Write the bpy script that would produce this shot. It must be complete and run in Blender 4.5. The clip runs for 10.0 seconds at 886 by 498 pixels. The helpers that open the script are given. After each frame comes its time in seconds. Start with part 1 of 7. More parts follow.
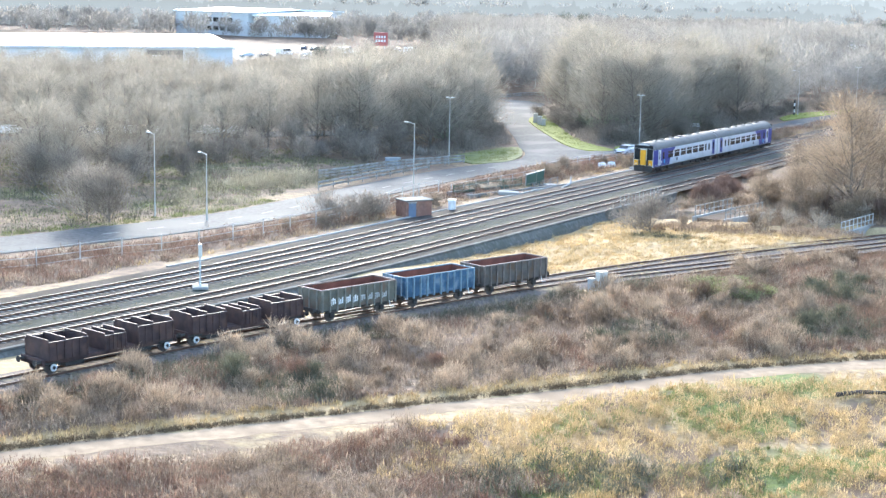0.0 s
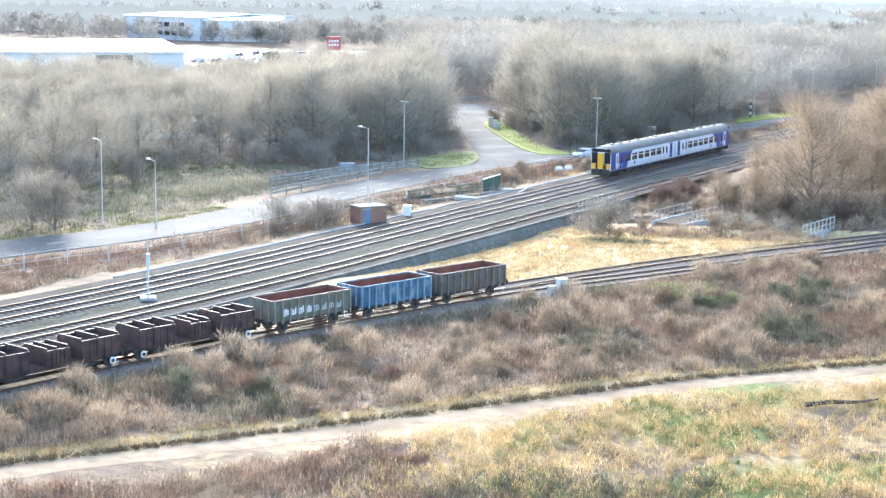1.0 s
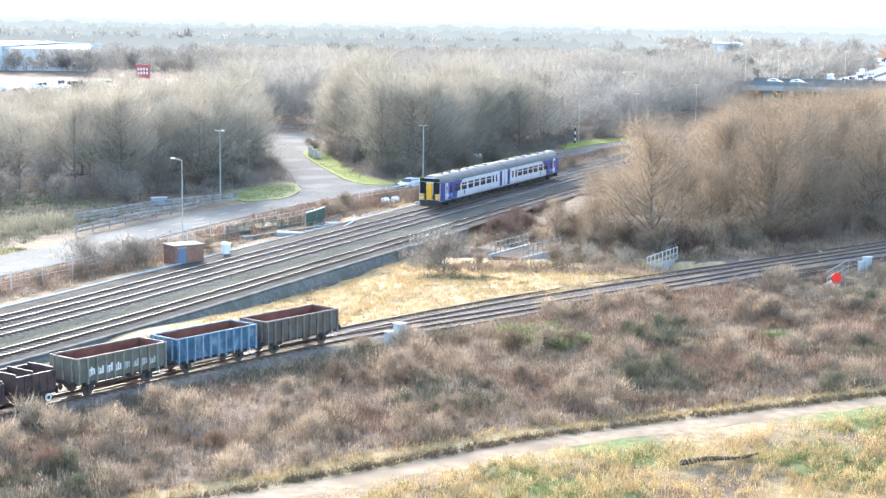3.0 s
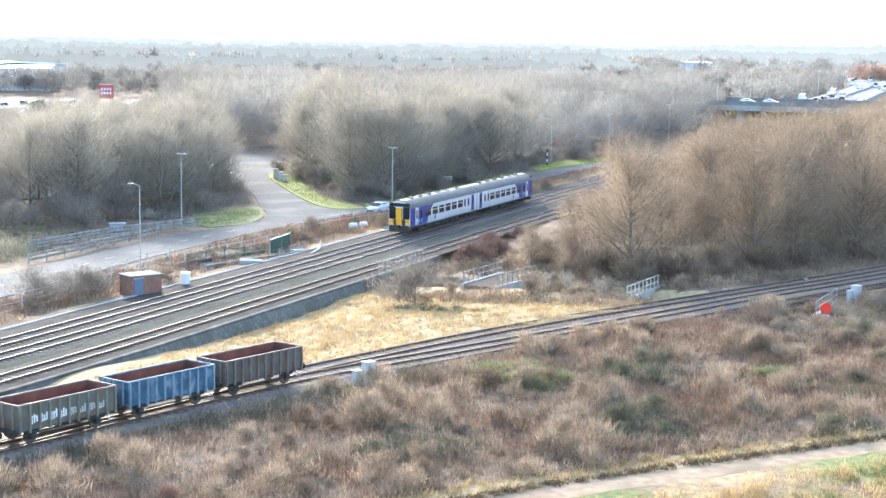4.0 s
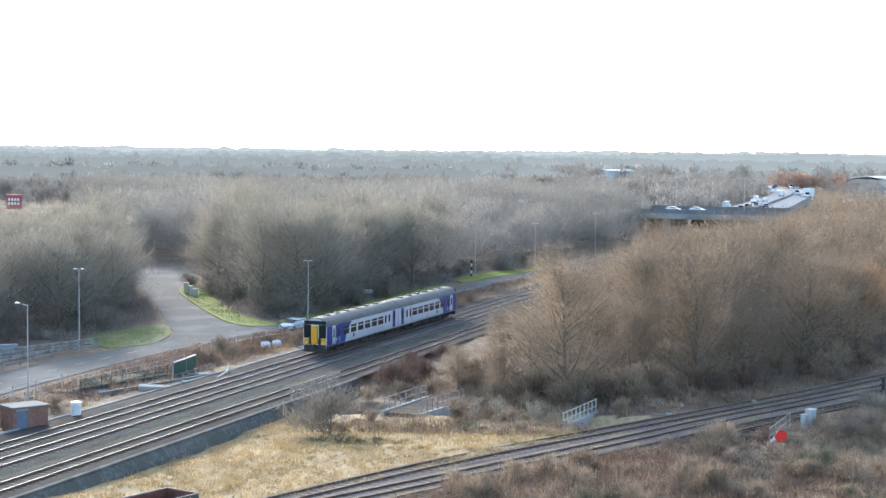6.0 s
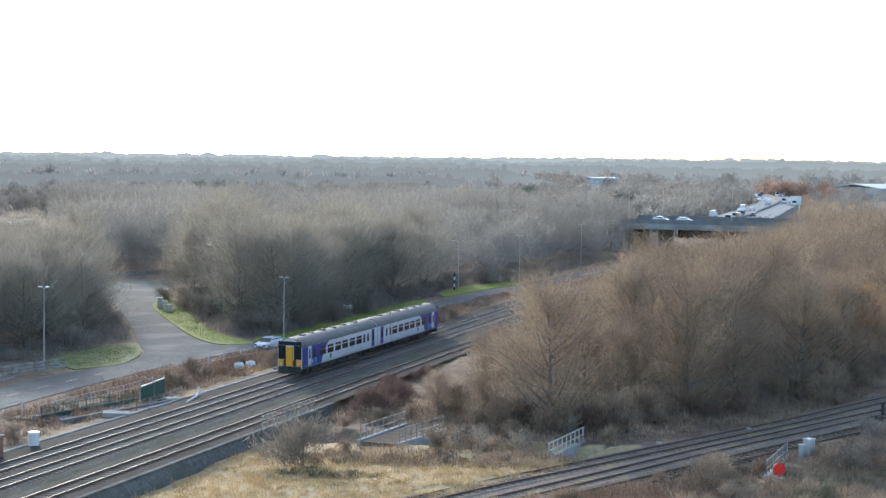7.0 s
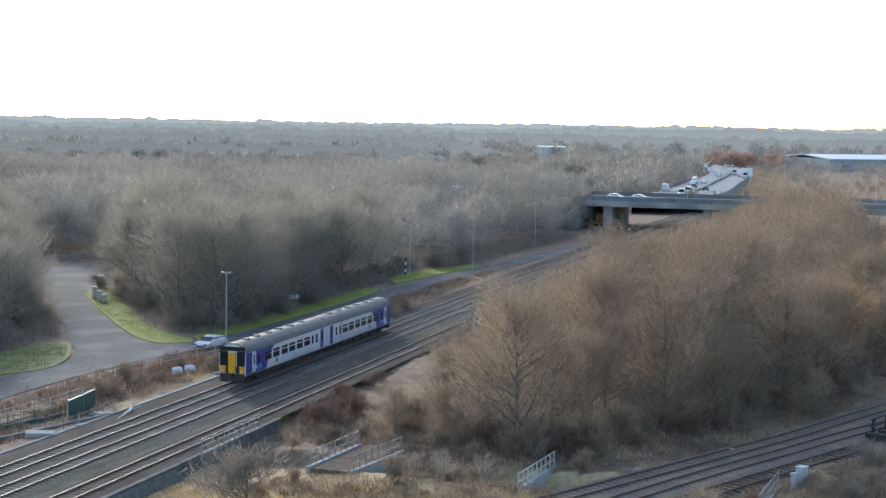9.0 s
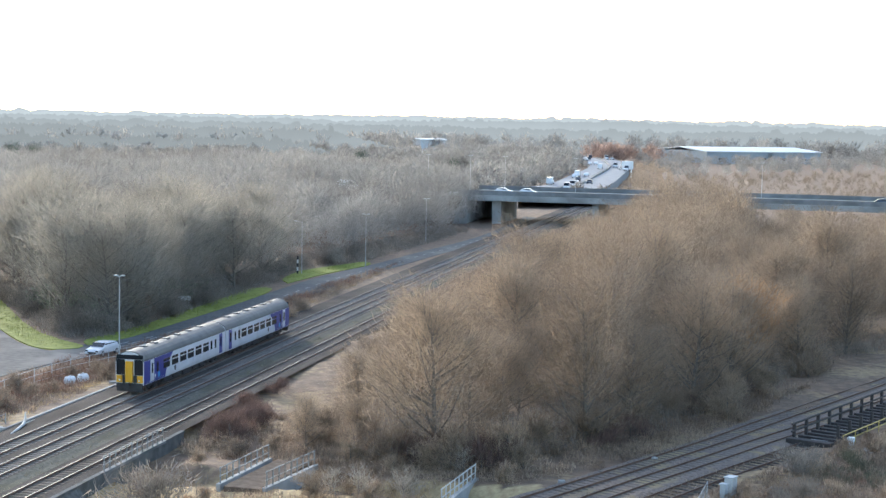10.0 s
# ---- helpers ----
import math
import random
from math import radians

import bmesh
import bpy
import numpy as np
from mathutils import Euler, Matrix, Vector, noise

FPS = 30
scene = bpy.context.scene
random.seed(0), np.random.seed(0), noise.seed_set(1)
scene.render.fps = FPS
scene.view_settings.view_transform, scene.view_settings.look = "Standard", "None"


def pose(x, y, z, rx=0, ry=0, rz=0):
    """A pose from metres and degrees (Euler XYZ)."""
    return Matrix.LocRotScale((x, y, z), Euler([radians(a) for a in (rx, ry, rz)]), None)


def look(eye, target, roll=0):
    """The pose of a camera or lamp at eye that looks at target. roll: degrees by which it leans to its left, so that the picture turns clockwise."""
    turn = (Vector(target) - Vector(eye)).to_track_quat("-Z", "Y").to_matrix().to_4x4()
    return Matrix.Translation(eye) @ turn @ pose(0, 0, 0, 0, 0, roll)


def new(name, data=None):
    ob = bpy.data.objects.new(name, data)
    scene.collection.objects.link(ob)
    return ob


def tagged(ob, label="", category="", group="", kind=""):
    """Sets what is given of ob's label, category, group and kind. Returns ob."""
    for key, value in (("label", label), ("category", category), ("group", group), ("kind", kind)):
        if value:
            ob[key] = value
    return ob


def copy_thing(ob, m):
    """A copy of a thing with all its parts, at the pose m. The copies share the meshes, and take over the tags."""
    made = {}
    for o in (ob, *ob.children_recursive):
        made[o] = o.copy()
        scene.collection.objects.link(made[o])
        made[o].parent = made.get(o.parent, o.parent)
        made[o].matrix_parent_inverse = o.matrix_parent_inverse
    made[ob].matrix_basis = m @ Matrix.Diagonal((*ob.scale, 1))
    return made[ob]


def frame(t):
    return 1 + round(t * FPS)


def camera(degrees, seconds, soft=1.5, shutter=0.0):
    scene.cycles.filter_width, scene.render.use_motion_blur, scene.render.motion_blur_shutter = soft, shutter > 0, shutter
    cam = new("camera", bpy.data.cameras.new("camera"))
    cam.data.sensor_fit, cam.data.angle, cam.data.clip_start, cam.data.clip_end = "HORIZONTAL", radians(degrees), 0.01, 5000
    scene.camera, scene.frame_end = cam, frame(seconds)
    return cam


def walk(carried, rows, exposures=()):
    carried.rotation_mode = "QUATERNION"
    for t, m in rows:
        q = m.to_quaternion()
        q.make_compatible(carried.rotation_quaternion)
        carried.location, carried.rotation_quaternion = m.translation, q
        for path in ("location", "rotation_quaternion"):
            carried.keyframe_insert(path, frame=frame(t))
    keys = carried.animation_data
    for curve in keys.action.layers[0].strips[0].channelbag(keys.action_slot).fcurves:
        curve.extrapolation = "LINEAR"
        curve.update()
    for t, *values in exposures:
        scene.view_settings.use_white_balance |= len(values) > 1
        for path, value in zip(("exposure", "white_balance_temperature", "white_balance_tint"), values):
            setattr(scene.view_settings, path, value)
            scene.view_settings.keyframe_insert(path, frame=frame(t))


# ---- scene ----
cam = camera(30.9, 10.0, soft=1.4)
PATH = [
    (0, (4.097, -28.254, 24.259), (3.737, -26.315, 23.929), 1.1),
    (0.5, (3.854, -26.925, 24.176), (3.524, -24.98, 23.849), 1.0),
    (1, (3.416, -24.942, 23.971), (3.111, -22.992, 23.647), 0.9),
    (1.5, (2.987, -22.435, 23.605), (2.694, -20.483, 23.282), 0.9),
    (2, (2.202, -20.223, 23.33), (2.038, -18.253, 23.025), 0.8),
    (2.2, (1.956, -19.19, 23.215), (1.836, -17.216, 22.919), 0.7),
    (3.3, (0.771, -12.016, 23.12), (0.7, -10.036, 22.844), 0.8),
    (3.5, (0.688, -10.759, 23.026), (0.626, -8.778, 22.761), 0.8),
    (4, (0.539, -6.97, 23.082), (0.5, -4.988, 22.82), 0.8),
    (4.5, (0.424, -3.275, 23.054), (0.404, -1.291, 22.801), 0.8),
    (5, (0.408, -0.831, 22.771), (0.415, 1.164, 22.618), 0.6),
    (5.5, (0.441, 2.172, 22.66), (0.477, 4.167, 22.532), 0.6),
    (7, (1.27, 12.423, 23.514), (1.345, 14.418, 23.395), 0.7),
    (7.5, (1.62, 15.868, 24.185), (1.698, 17.863, 24.071), 0.7),
    (8, (1.739, 19.052, 24.983), (1.82, 21.048, 24.871), 0.8),
    (8.5, (1.348, 21.72, 25.563), (1.446, 23.715, 25.454), 1.1),
    (9, (0.62, 24.728, 26.026), (0.765, 26.716, 25.863), 1.0),
    (9.5, (-0.526, 27.487, 26.424), (-0.329, 29.47, 26.252), 1.1),
    (10, (-1.937, 30.141, 26.555), (-1.637, 32.111, 26.384), 1.1),
]
walk(cam, [(t, look(eye, target, roll)) for t, eye, target, roll in PATH],
     exposures=[(0.0, 2.33, 6000, 8), (1.0, 2.5, 6000, 8), (2.0, 2.55, 6100, 8), (3.5, 2.42, 6150, 9), (4.5, 2.37, 6150, 9), (5.0, 2.32, 6100, 8), (5.5, 1.97, 6050, 8), (7.5, 1.18, 6000, 7), (8.5, 1.08, 6000, 7), (9.0, 1.08, 6050, 8), (10.0, 1.6, 6150, 8)])

# ---- light ----
SUN_AZ, SUN_EL = radians(-17), radians(19)      # azimuth from +y towards +x
world = bpy.data.worlds.new("sky")
scene.world = world
world.use_nodes = True
wn = world.node_tree
sky = wn.nodes.new("ShaderNodeTexSky")
sky.sky_type, sky.sun_disc = "NISHITA", False
sky.sun_elevation, sky.sun_rotation = SUN_EL, SUN_AZ
sky.air_density, sky.dust_density, sky.ozone_density = 1.0, 1.5, 1.3
wn.nodes["Background"].inputs["Strength"].default_value = 0.15
wn.links.new(sky.outputs["Color"], wn.nodes["Background"].inputs["Color"])
sun = new("sun", bpy.data.lights.new("sun", "SUN"))
sun.data.energy, sun.data.angle, sun.data.color = 1.35, radians(4.0), (1.0, 0.95, 0.87)
sun_dir = Vector((math.sin(SUN_AZ) * math.cos(SUN_EL), math.cos(SUN_AZ) * math.cos(SUN_EL), math.sin(SUN_EL)))
sun.matrix_world = look(sun_dir * 300, (0, 0, 0))

# ---- materials ----
RNG = np.random.default_rng(7)


def material(name, base, rough=0.8, metal=0.0, vary=0.25, scale=1.0, stain=None, stain_scale=0.15, stain_cut=0.55,
             bump=0.0, bump_scale=None, island=0.0, objrand=0.0, translucent=0.0, spec=0.5):
    """A procedural surface: base colour with grain at one scale and stains at a larger one."""
    m = bpy.data.materials.new(name)
    m.use_nodes = True
    nt = m.node_tree
    p = nt.nodes["Principled BSDF"]
    geo = nt.nodes.new("ShaderNodeNewGeometry")
    tc = nt.nodes.new("ShaderNodeTexCoord")
    def noise_tex(sc, detail=5.0):
        n = nt.nodes.new("ShaderNodeTexNoise")
        n.inputs["Scale"].default_value, n.inputs["Detail"].default_value = sc, detail
        nt.links.new(tc.outputs["Object"], n.inputs["Vector"])
        return n.outputs["Fac"]
    def mix(fac, a, b, kind="MIX"):
        n = nt.nodes.new("ShaderNodeMix")
        n.data_type, n.blend_type = "RGBA", kind
        for sock, v in ((n.inputs[0], fac), (n.inputs[6], a), (n.inputs[7], b)):
            if isinstance(v, bpy.types.NodeSocket):
                nt.links.new(v, sock)
            elif isinstance(v, (int, float)):
                sock.default_value = v
            else:
                sock.default_value = (*v, 1)
        return n.outputs[2]
    def remap(v, lo, hi, a=0.0, b=1.0):
        n = nt.nodes.new("ShaderNodeMapRange")
        for k, x in zip(("From Min", "From Max", "To Min", "To Max"), (lo, hi, a, b)):
            n.inputs[k].default_value = x
        nt.links.new(v, n.inputs["Value"])
        return n.outputs[0]
    col = mix(remap(noise_tex(scale), 0.3, 0.7), tuple(c * (1 - vary) for c in base), tuple(min(1, c * (1 + vary)) for c in base))
    if stain:
        col = mix(remap(noise_tex(stain_scale), stain_cut - 0.07, stain_cut + 0.07), col, stain)
    for amount, src in ((island, "Random Per Island"), (objrand, None)):
        if amount:
            if src:
                v = geo.outputs[src]
            else:
                v = nt.nodes.new("ShaderNodeObjectInfo").outputs["Random"]
            r = remap(v, 0, 1, 1 - amount, 1 + amount)
            comb = nt.nodes.new("ShaderNodeCombineColor")
            for k in range(3):
                nt.links.new(r, comb.inputs[k])
            col = mix(1.0, col, comb.outputs[0], "MULTIPLY")
    nt.links.new(col, p.inputs["Base Color"])
    p.inputs["Roughness"].default_value, p.inputs["Metallic"].default_value = rough, metal
    p.inputs["Specular IOR Level"].default_value = spec
    if bump:
        b = nt.nodes.new("ShaderNodeBump")
        b.inputs["Strength"].default_value, b.inputs["Distance"].default_value = 1.0, bump
        nt.links.new(noise_tex(bump_scale or scale * 2), b.inputs["Height"])
        nt.links.new(b.outputs["Normal"], p.inputs["Normal"])
    if translucent:
        t = nt.nodes.new("ShaderNodeBsdfTranslucent")
        nt.links.new(col, t.inputs["Color"])
        s = nt.nodes.new("ShaderNodeMixShader")
        s.inputs[0].default_value = translucent
        nt.links.new(p.outputs[0], s.inputs[1])
        nt.links.new(t.outputs[0], s.inputs[2])
        nt.links.new(s.outputs[0], nt.nodes["Material Output"].inputs["Surface"])
    return m


M = {}
M["ballast"] = material("ballast", (0.085, 0.072, 0.063), 0.95, spec=0.08, vary=0.35, scale=6, stain=(0.06, 0.05, 0.043), stain_scale=0.18, bump=0.04, bump_scale=9)
M["rail_side"] = material("rusty_rail", (0.16, 0.09, 0.06), 0.7, 0.3, scale=3)
M["rail_top"] = material("polished_rail", (0.3, 0.28, 0.265), 0.6, 0.6, vary=0.1, scale=2)
M["rail_old"] = material("dull_rail", (0.2, 0.15, 0.12), 0.6, 0.3, scale=2)
M["sleeper"] = material("concrete_sleeper", (0.22, 0.2, 0.18), 0.9, spec=0.08, scale=3, objrand=0.2)
M["sleeper_wood"] = material("timber_sleeper", (0.15, 0.125, 0.105), 0.85, spec=0.08, scale=4, objrand=0.3)
M["asphalt"] = material("worn_asphalt", (0.125, 0.125, 0.122), 0.8, spec=0.05, vary=0.3, scale=2, stain=(0.165, 0.16, 0.15), stain_scale=0.12, bump=0.006, bump_scale=14)
M["asphalt_side"] = material("old_side_asphalt", (0.15, 0.146, 0.138), 0.9, spec=0.06, vary=0.2, scale=1.5, stain=(0.22, 0.21, 0.195), stain_scale=0.15, bump=0.006, bump_scale=14)
M["track_dirt"] = material("gravel_path", (0.42, 0.31, 0.21), 0.9, spec=0.04, vary=0.25, scale=1.2, stain=(0.3, 0.22, 0.15), stain_scale=0.3, bump=0.02, bump_scale=6)
M["old_ballast"] = material("weedy_old_ballast", (0.23, 0.185, 0.155), 0.95, spec=0.05, vary=0.3, scale=4, stain=(0.32, 0.25, 0.15), stain_scale=0.35, stain_cut=0.58, bump=0.04, bump_scale=8)
M["ballast_pale"] = material("grey_ballast", (0.135, 0.13, 0.108), 0.95, spec=0.03, vary=0.35, scale=4, stain=(0.11, 0.105, 0.08), stain_scale=0.3, bump=0.04, bump_scale=9)
M["weed_olive"] = material("dull_olive_weeds", (0.17, 0.155, 0.1), 0.85, vary=0.35, scale=0.3, island=0.4, translucent=0.25)
M["straw"] = material("dry_grass", (0.53, 0.38, 0.19), 0.85, vary=0.3, scale=0.6, island=0.35, translucent=0.35)
M["weed"] = material("dead_weeds", (0.37, 0.275, 0.195), 0.85, vary=0.35, scale=0.25, stain=(0.22, 0.15, 0.1), stain_scale=0.16, stain_cut=0.56, island=0.45, translucent=0.3)
M["weed_red"] = material("red_brown_bramble", (0.27, 0.16, 0.11), 0.85, vary=0.3, scale=0.5, island=0.4, translucent=0.25)
M["green_grass"] = material("winter_grass", (0.24, 0.25, 0.09), 0.8, vary=0.3, scale=0.7, island=0.3, translucent=0.3)
M["pale_stone"] = material("pale_weathered_stone", (0.6, 0.57, 0.52), 0.85, vary=0.12, scale=2, stain=(0.45, 0.43, 0.38), stain_scale=0.8)
M["verge"] = material("mown_verge", (0.26, 0.28, 0.07), 0.85, spec=0.08, vary=0.25, scale=1.0, bump=0.03, bump_scale=6)
M["straw_dull"] = material("dull_straw", (0.4, 0.345, 0.24), 0.85, vary=0.3, scale=0.5, island=0.35, translucent=0.3)
M["weed_pale"] = material("bleached_dead_weeds", (0.41, 0.31, 0.22), 0.85, vary=0.3, scale=0.3, island=0.4, translucent=0.35)
# Grass colour darkened to carry the bank's shade beside the path.
M["edge_grass"] = material("shade_tinted_grass", (0.17, 0.12, 0.07), 0.9, vary=0.3, scale=0.6, island=0.3, translucent=0.2)
M["worn_marking"] = material("worn_road_paint", (0.42, 0.42, 0.4), 0.8, spec=0.1, vary=0.2, scale=3)
M["wall_dark"] = material("dark_grey_wall", (0.16, 0.16, 0.155), 0.9, spec=0.05, vary=0.25, scale=0.8, stain=(0.11, 0.112, 0.105), stain_scale=0.5, bump=0.02, bump_scale=3)
M["motorway"] = material("pale_motorway_surface", (0.3, 0.305, 0.31), 0.85, spec=0.08, vary=0.1, scale=0.3)
M["twig"] = material("bare_twigs", (0.33, 0.254, 0.184), 0.85, vary=0.3, scale=0.12, island=0.35, objrand=0.2, translucent=0.42)
# Paler and greyer than twig, with some distance haze put into the colour.
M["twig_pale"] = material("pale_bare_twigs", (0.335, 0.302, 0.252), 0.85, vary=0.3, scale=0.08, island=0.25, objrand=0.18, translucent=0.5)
M["twig_orange"] = material("orange_twigs", (0.37, 0.23, 0.13), 0.85, vary=0.3, scale=0.1, island=0.35, translucent=0.5)
M["twig_dark"] = material("dark_bare_twigs", (0.29, 0.25, 0.21), 0.85, vary=0.3, scale=0.5, island=0.35, objrand=0.2, translucent=0.4)
M["dogwood"] = material("dark_red_stems", (0.205, 0.135, 0.108), 0.8, vary=0.3, scale=0.5, island=0.4, translucent=0.3)
M["twig_white"] = material("bleached_twigs", (0.42, 0.36, 0.29), 0.85, vary=0.2, scale=0.5, island=0.25, translucent=0.25)
M["bramble_green"] = material("bramble_leaves", (0.27, 0.27, 0.13), 0.75, vary=0.35, scale=0.4, island=0.45, translucent=0.35)
M["pine"] = material("dark_conifer_needles", (0.09, 0.11, 0.085), 0.8, vary=0.3, scale=0.3, island=0.3, translucent=0.15)
# Greyest twig tone: haze over the far woods is put into the base colour.
M["far_twig"] = material("far_hazed_twigs", (0.295, 0.276, 0.252), 0.85, vary=0.35, scale=0.025, island=0.25, translucent=0.5)
M["twig_russet"] = material("russet_twigs", (0.36, 0.25, 0.2), 0.85, vary=0.3, scale=0.05, island=0.3, translucent=0.45)
M["shoulder"] = material("grey_gravel_slope", (0.155, 0.15, 0.135), 0.95, spec=0.04, vary=0.3, scale=3, stain=(0.12, 0.12, 0.1), stain_scale=0.5, bump=0.03, bump_scale=8)
M["ivy"] = material("evergreen_leaves", (0.26, 0.28, 0.19), 0.7, vary=0.3, scale=0.3, island=0.4, translucent=0.3)
M["bark"] = material("bark", (0.18, 0.155, 0.13), 0.9, vary=0.35, scale=4, bump=0.02)
M["concrete"] = material("weathered_concrete", (0.4, 0.39, 0.37), 0.9, spec=0.08, vary=0.15, scale=0.6, stain=(0.27, 0.26, 0.24), stain_scale=0.12, bump=0.01)
M["parapet_grey"] = material("sooty_parapet_concrete", (0.25, 0.245, 0.24), 0.9, spec=0.06, vary=0.2, scale=0.4, stain=(0.19, 0.185, 0.18), stain_scale=0.15)
M["concrete_dark"] = material("dark_concrete", (0.2, 0.2, 0.2), 0.9, vary=0.2, scale=0.5, stain=(0.12, 0.13, 0.12), stain_scale=0.2)
M["galv_dull"] = material("weathered_grey_steel", (0.34, 0.33, 0.31), 0.7, 0.2, vary=0.2, scale=2, stain=(0.24, 0.2, 0.16), stain_scale=1.2)
M["galv"] = material("galvanised_steel", (0.5, 0.5, 0.48), 0.6, 0.2, vary=0.1, scale=2)
M["white_paint"] = material("white_paint", (0.78, 0.78, 0.77), 0.5, vary=0.04, scale=1.5, stain=(0.6, 0.58, 0.54), stain_scale=0.5, stain_cut=0.65)
M["earth"] = material("bare_earth", (0.16, 0.12, 0.09), 0.95, spec=0.08, vary=0.3, scale=1.5, bump=0.03)


# ---- building helpers ----
def finish(bm, name, mat, smooth=False):
    me = bpy.data.meshes.new(name)
    bm.normal_update()
    bm.to_mesh(me)
    bm.free()
    for m in (mat if isinstance(mat, (list, tuple)) else [mat]):
        me.materials.append(M[m] if isinstance(m, str) else m)
    if smooth:
        me.polygons.foreach_set("use_smooth", [True] * len(me.polygons))
    return me


def part(name, bm, mat, parent, label="", smooth=False):
    ob = new(name, finish(bm, name, mat, smooth))
    ob.parent = parent
    if label:
        tagged(ob, label)
    return ob


def thing(name, m, label, category, group="", kind=""):
    ob = new(name)
    ob.matrix_basis = m
    return tagged(ob, label, category, group, kind)


def box(bm, x0, x1, y0, y1, z0, z1, m=None, mi=0):
    vs = [bm.verts.new((x, y, z)) for z in (z0, z1) for x, y in ((x0, y0), (x1, y0), (x1, y1), (x0, y1))]
    if m is not None:
        for v in vs:
            v.co = m @ v.co
    for f in ((3, 2, 1, 0), (4, 5, 6, 7), (0, 1, 5, 4), (1, 2, 6, 5), (2, 3, 7, 6), (3, 0, 4, 7)):
        bm.faces.new([vs[i] for i in f]).material_index = mi
    return vs


def bbox(bm, x0, x1, y0, y1, z0, z1, r=0.03, m=None):
    """A box with bevelled edges."""
    vs = box(bm, x0, x1, y0, y1, z0, z1, m)
    es = list({e for v in vs for e in v.link_edges})
    bmesh.ops.bevel(bm, geom=es, offset=r, segments=2, affect="EDGES", profile=0.5)


def tube(bm, pts, radii, n=6, cap=True, mi=0):
    """A round bar through the points."""
    pts = [Vector(p) for p in pts]
    if isinstance(radii, (int, float)):
        radii = [radii] * len(pts)
    rings = []
    for i, p in enumerate(pts):
        d = (pts[min(i + 1, len(pts) - 1)] - pts[max(i - 1, 0)]).normalized()
        u = d.cross(Vector((0, 0, 1)) if abs(d.z) < 0.9 else Vector((1, 0, 0))).normalized()
        v = d.cross(u)
        rings.append([bm.verts.new(p + radii[i] * (math.cos(a) * u + math.sin(a) * v)) for a in [2 * math.pi * k / n for k in range(n)]])
    for a, b in zip(rings, rings[1:]):
        for k in range(n):
            bm.faces.new((a[k], b[k], b[(k + 1) % n], a[(k + 1) % n])).material_index = mi
    if cap:
        bm.faces.new(rings[0]).material_index = mi
        bm.faces.new(rings[-1][::-1]).material_index = mi


def sweep(bm, line, profile, closed=False, mi=0):
    """A profile of (offset to the right, height) drawn along a line of points."""
    line = [Vector(p) for p in line]
    rows = []
    for i, p in enumerate(line):
        d = line[min(i + 1, len(line) - 1)] - line[max(i - 1, 0)]
        r = Vector((d.y, -d.x, 0)).normalized()
        rows.append([bm.verts.new(p + r * o + Vector((0, 0, h))) for o, h in profile])
    n = len(profile)
    for a, b in zip(rows, rows[1:]):
        for k in range(n if closed else n - 1):
            j = (k + 1) % n
            bm.faces.new((a[k], a[j], b[j], b[k])).material_index = mi
    if closed:
        bm.faces.new(rows[0]).material_index = mi
        bm.faces.new(rows[-1][::-1]).material_index = mi


def smooth_line(points, step=2.0):
    """Evenly spaced points on a smooth curve through the given ones."""
    P = np.array(points, float)
    if P.shape[1] == 2:
        P = np.c_[P, np.zeros(len(P))]
    Q = np.vstack([2 * P[0] - P[1], P, 2 * P[-1] - P[-2]])
    out = []
    for i in range(1, len(Q) - 2):
        a, b, c, d = Q[i - 1:i + 3]
        for t in np.linspace(0, 1, 24, endpoint=False):
            out.append(0.5 * (2 * b + (c - a) * t + (2 * a - 5 * b + 4 * c - d) * t * t + (3 * b - a - 3 * c + d) * t ** 3))
    out.append(P[-1])
    out = np.array(out)
    s = np.r_[0, np.cumsum(np.linalg.norm(np.diff(out, axis=0), axis=1))]
    u = np.linspace(0, s[-1], max(2, int(s[-1] / step) + 1))
    return np.stack([np.interp(u, s, out[:, k]) for k in range(3)], 1)


def offset_line(line, off, z=None):
    d = np.gradient(line[:, :2], axis=0)
    d /= np.linalg.norm(d, axis=1)[:, None]
    out = line.copy()
    out[:, 0] += d[:, 1] * off
    out[:, 1] -= d[:, 0] * off
    if z is not None:
        out[:, 2] = z
    return out


def raw_mesh(name, verts, faces_n, mat, faces=None):
    """A mesh from numpy rows: every faces_n rows of verts are one face."""
    me = bpy.data.meshes.new(name)
    verts = np.ascontiguousarray(verts, np.float32)
    idx = np.arange(len(verts), dtype=np.int32) if faces is None else np.ascontiguousarray(faces, np.int32).ravel()
    nf = len(idx) // faces_n
    me.vertices.add(len(verts))
    me.vertices.foreach_set("co", verts.ravel())
    me.loops.add(len(idx))
    me.loops.foreach_set("vertex_index", idx)
    me.polygons.add(nf)
    me.polygons.foreach_set("loop_start", np.arange(0, nf * faces_n, faces_n, dtype=np.int32))
    me.polygons.foreach_set("loop_total", np.full(nf, faces_n, np.int32))
    me.polygons.foreach_set("use_smooth", [False] * nf)
    me.update(calc_edges=True)
    me.materials.append(M[mat] if isinstance(mat, str) else mat)
    return me


# ---- the plan ----
MAIN0, MD, MN = np.array((-47.0, 75.4)), np.array((0.3536, 0.9354)), np.array((0.9354, -0.3536))


def bend(s):
    """How far the main line curves off its straight at the near end."""
    return -0.0011 * np.clip(45.0 - s, 0, None) ** 2


def main_at(s, q, z=0.0):
    """A place on the main line: s metres along it, q metres to its near side."""
    q = q + bend(s)
    p = MAIN0 + MD * s + MN * q
    return (p[0], p[1], z)


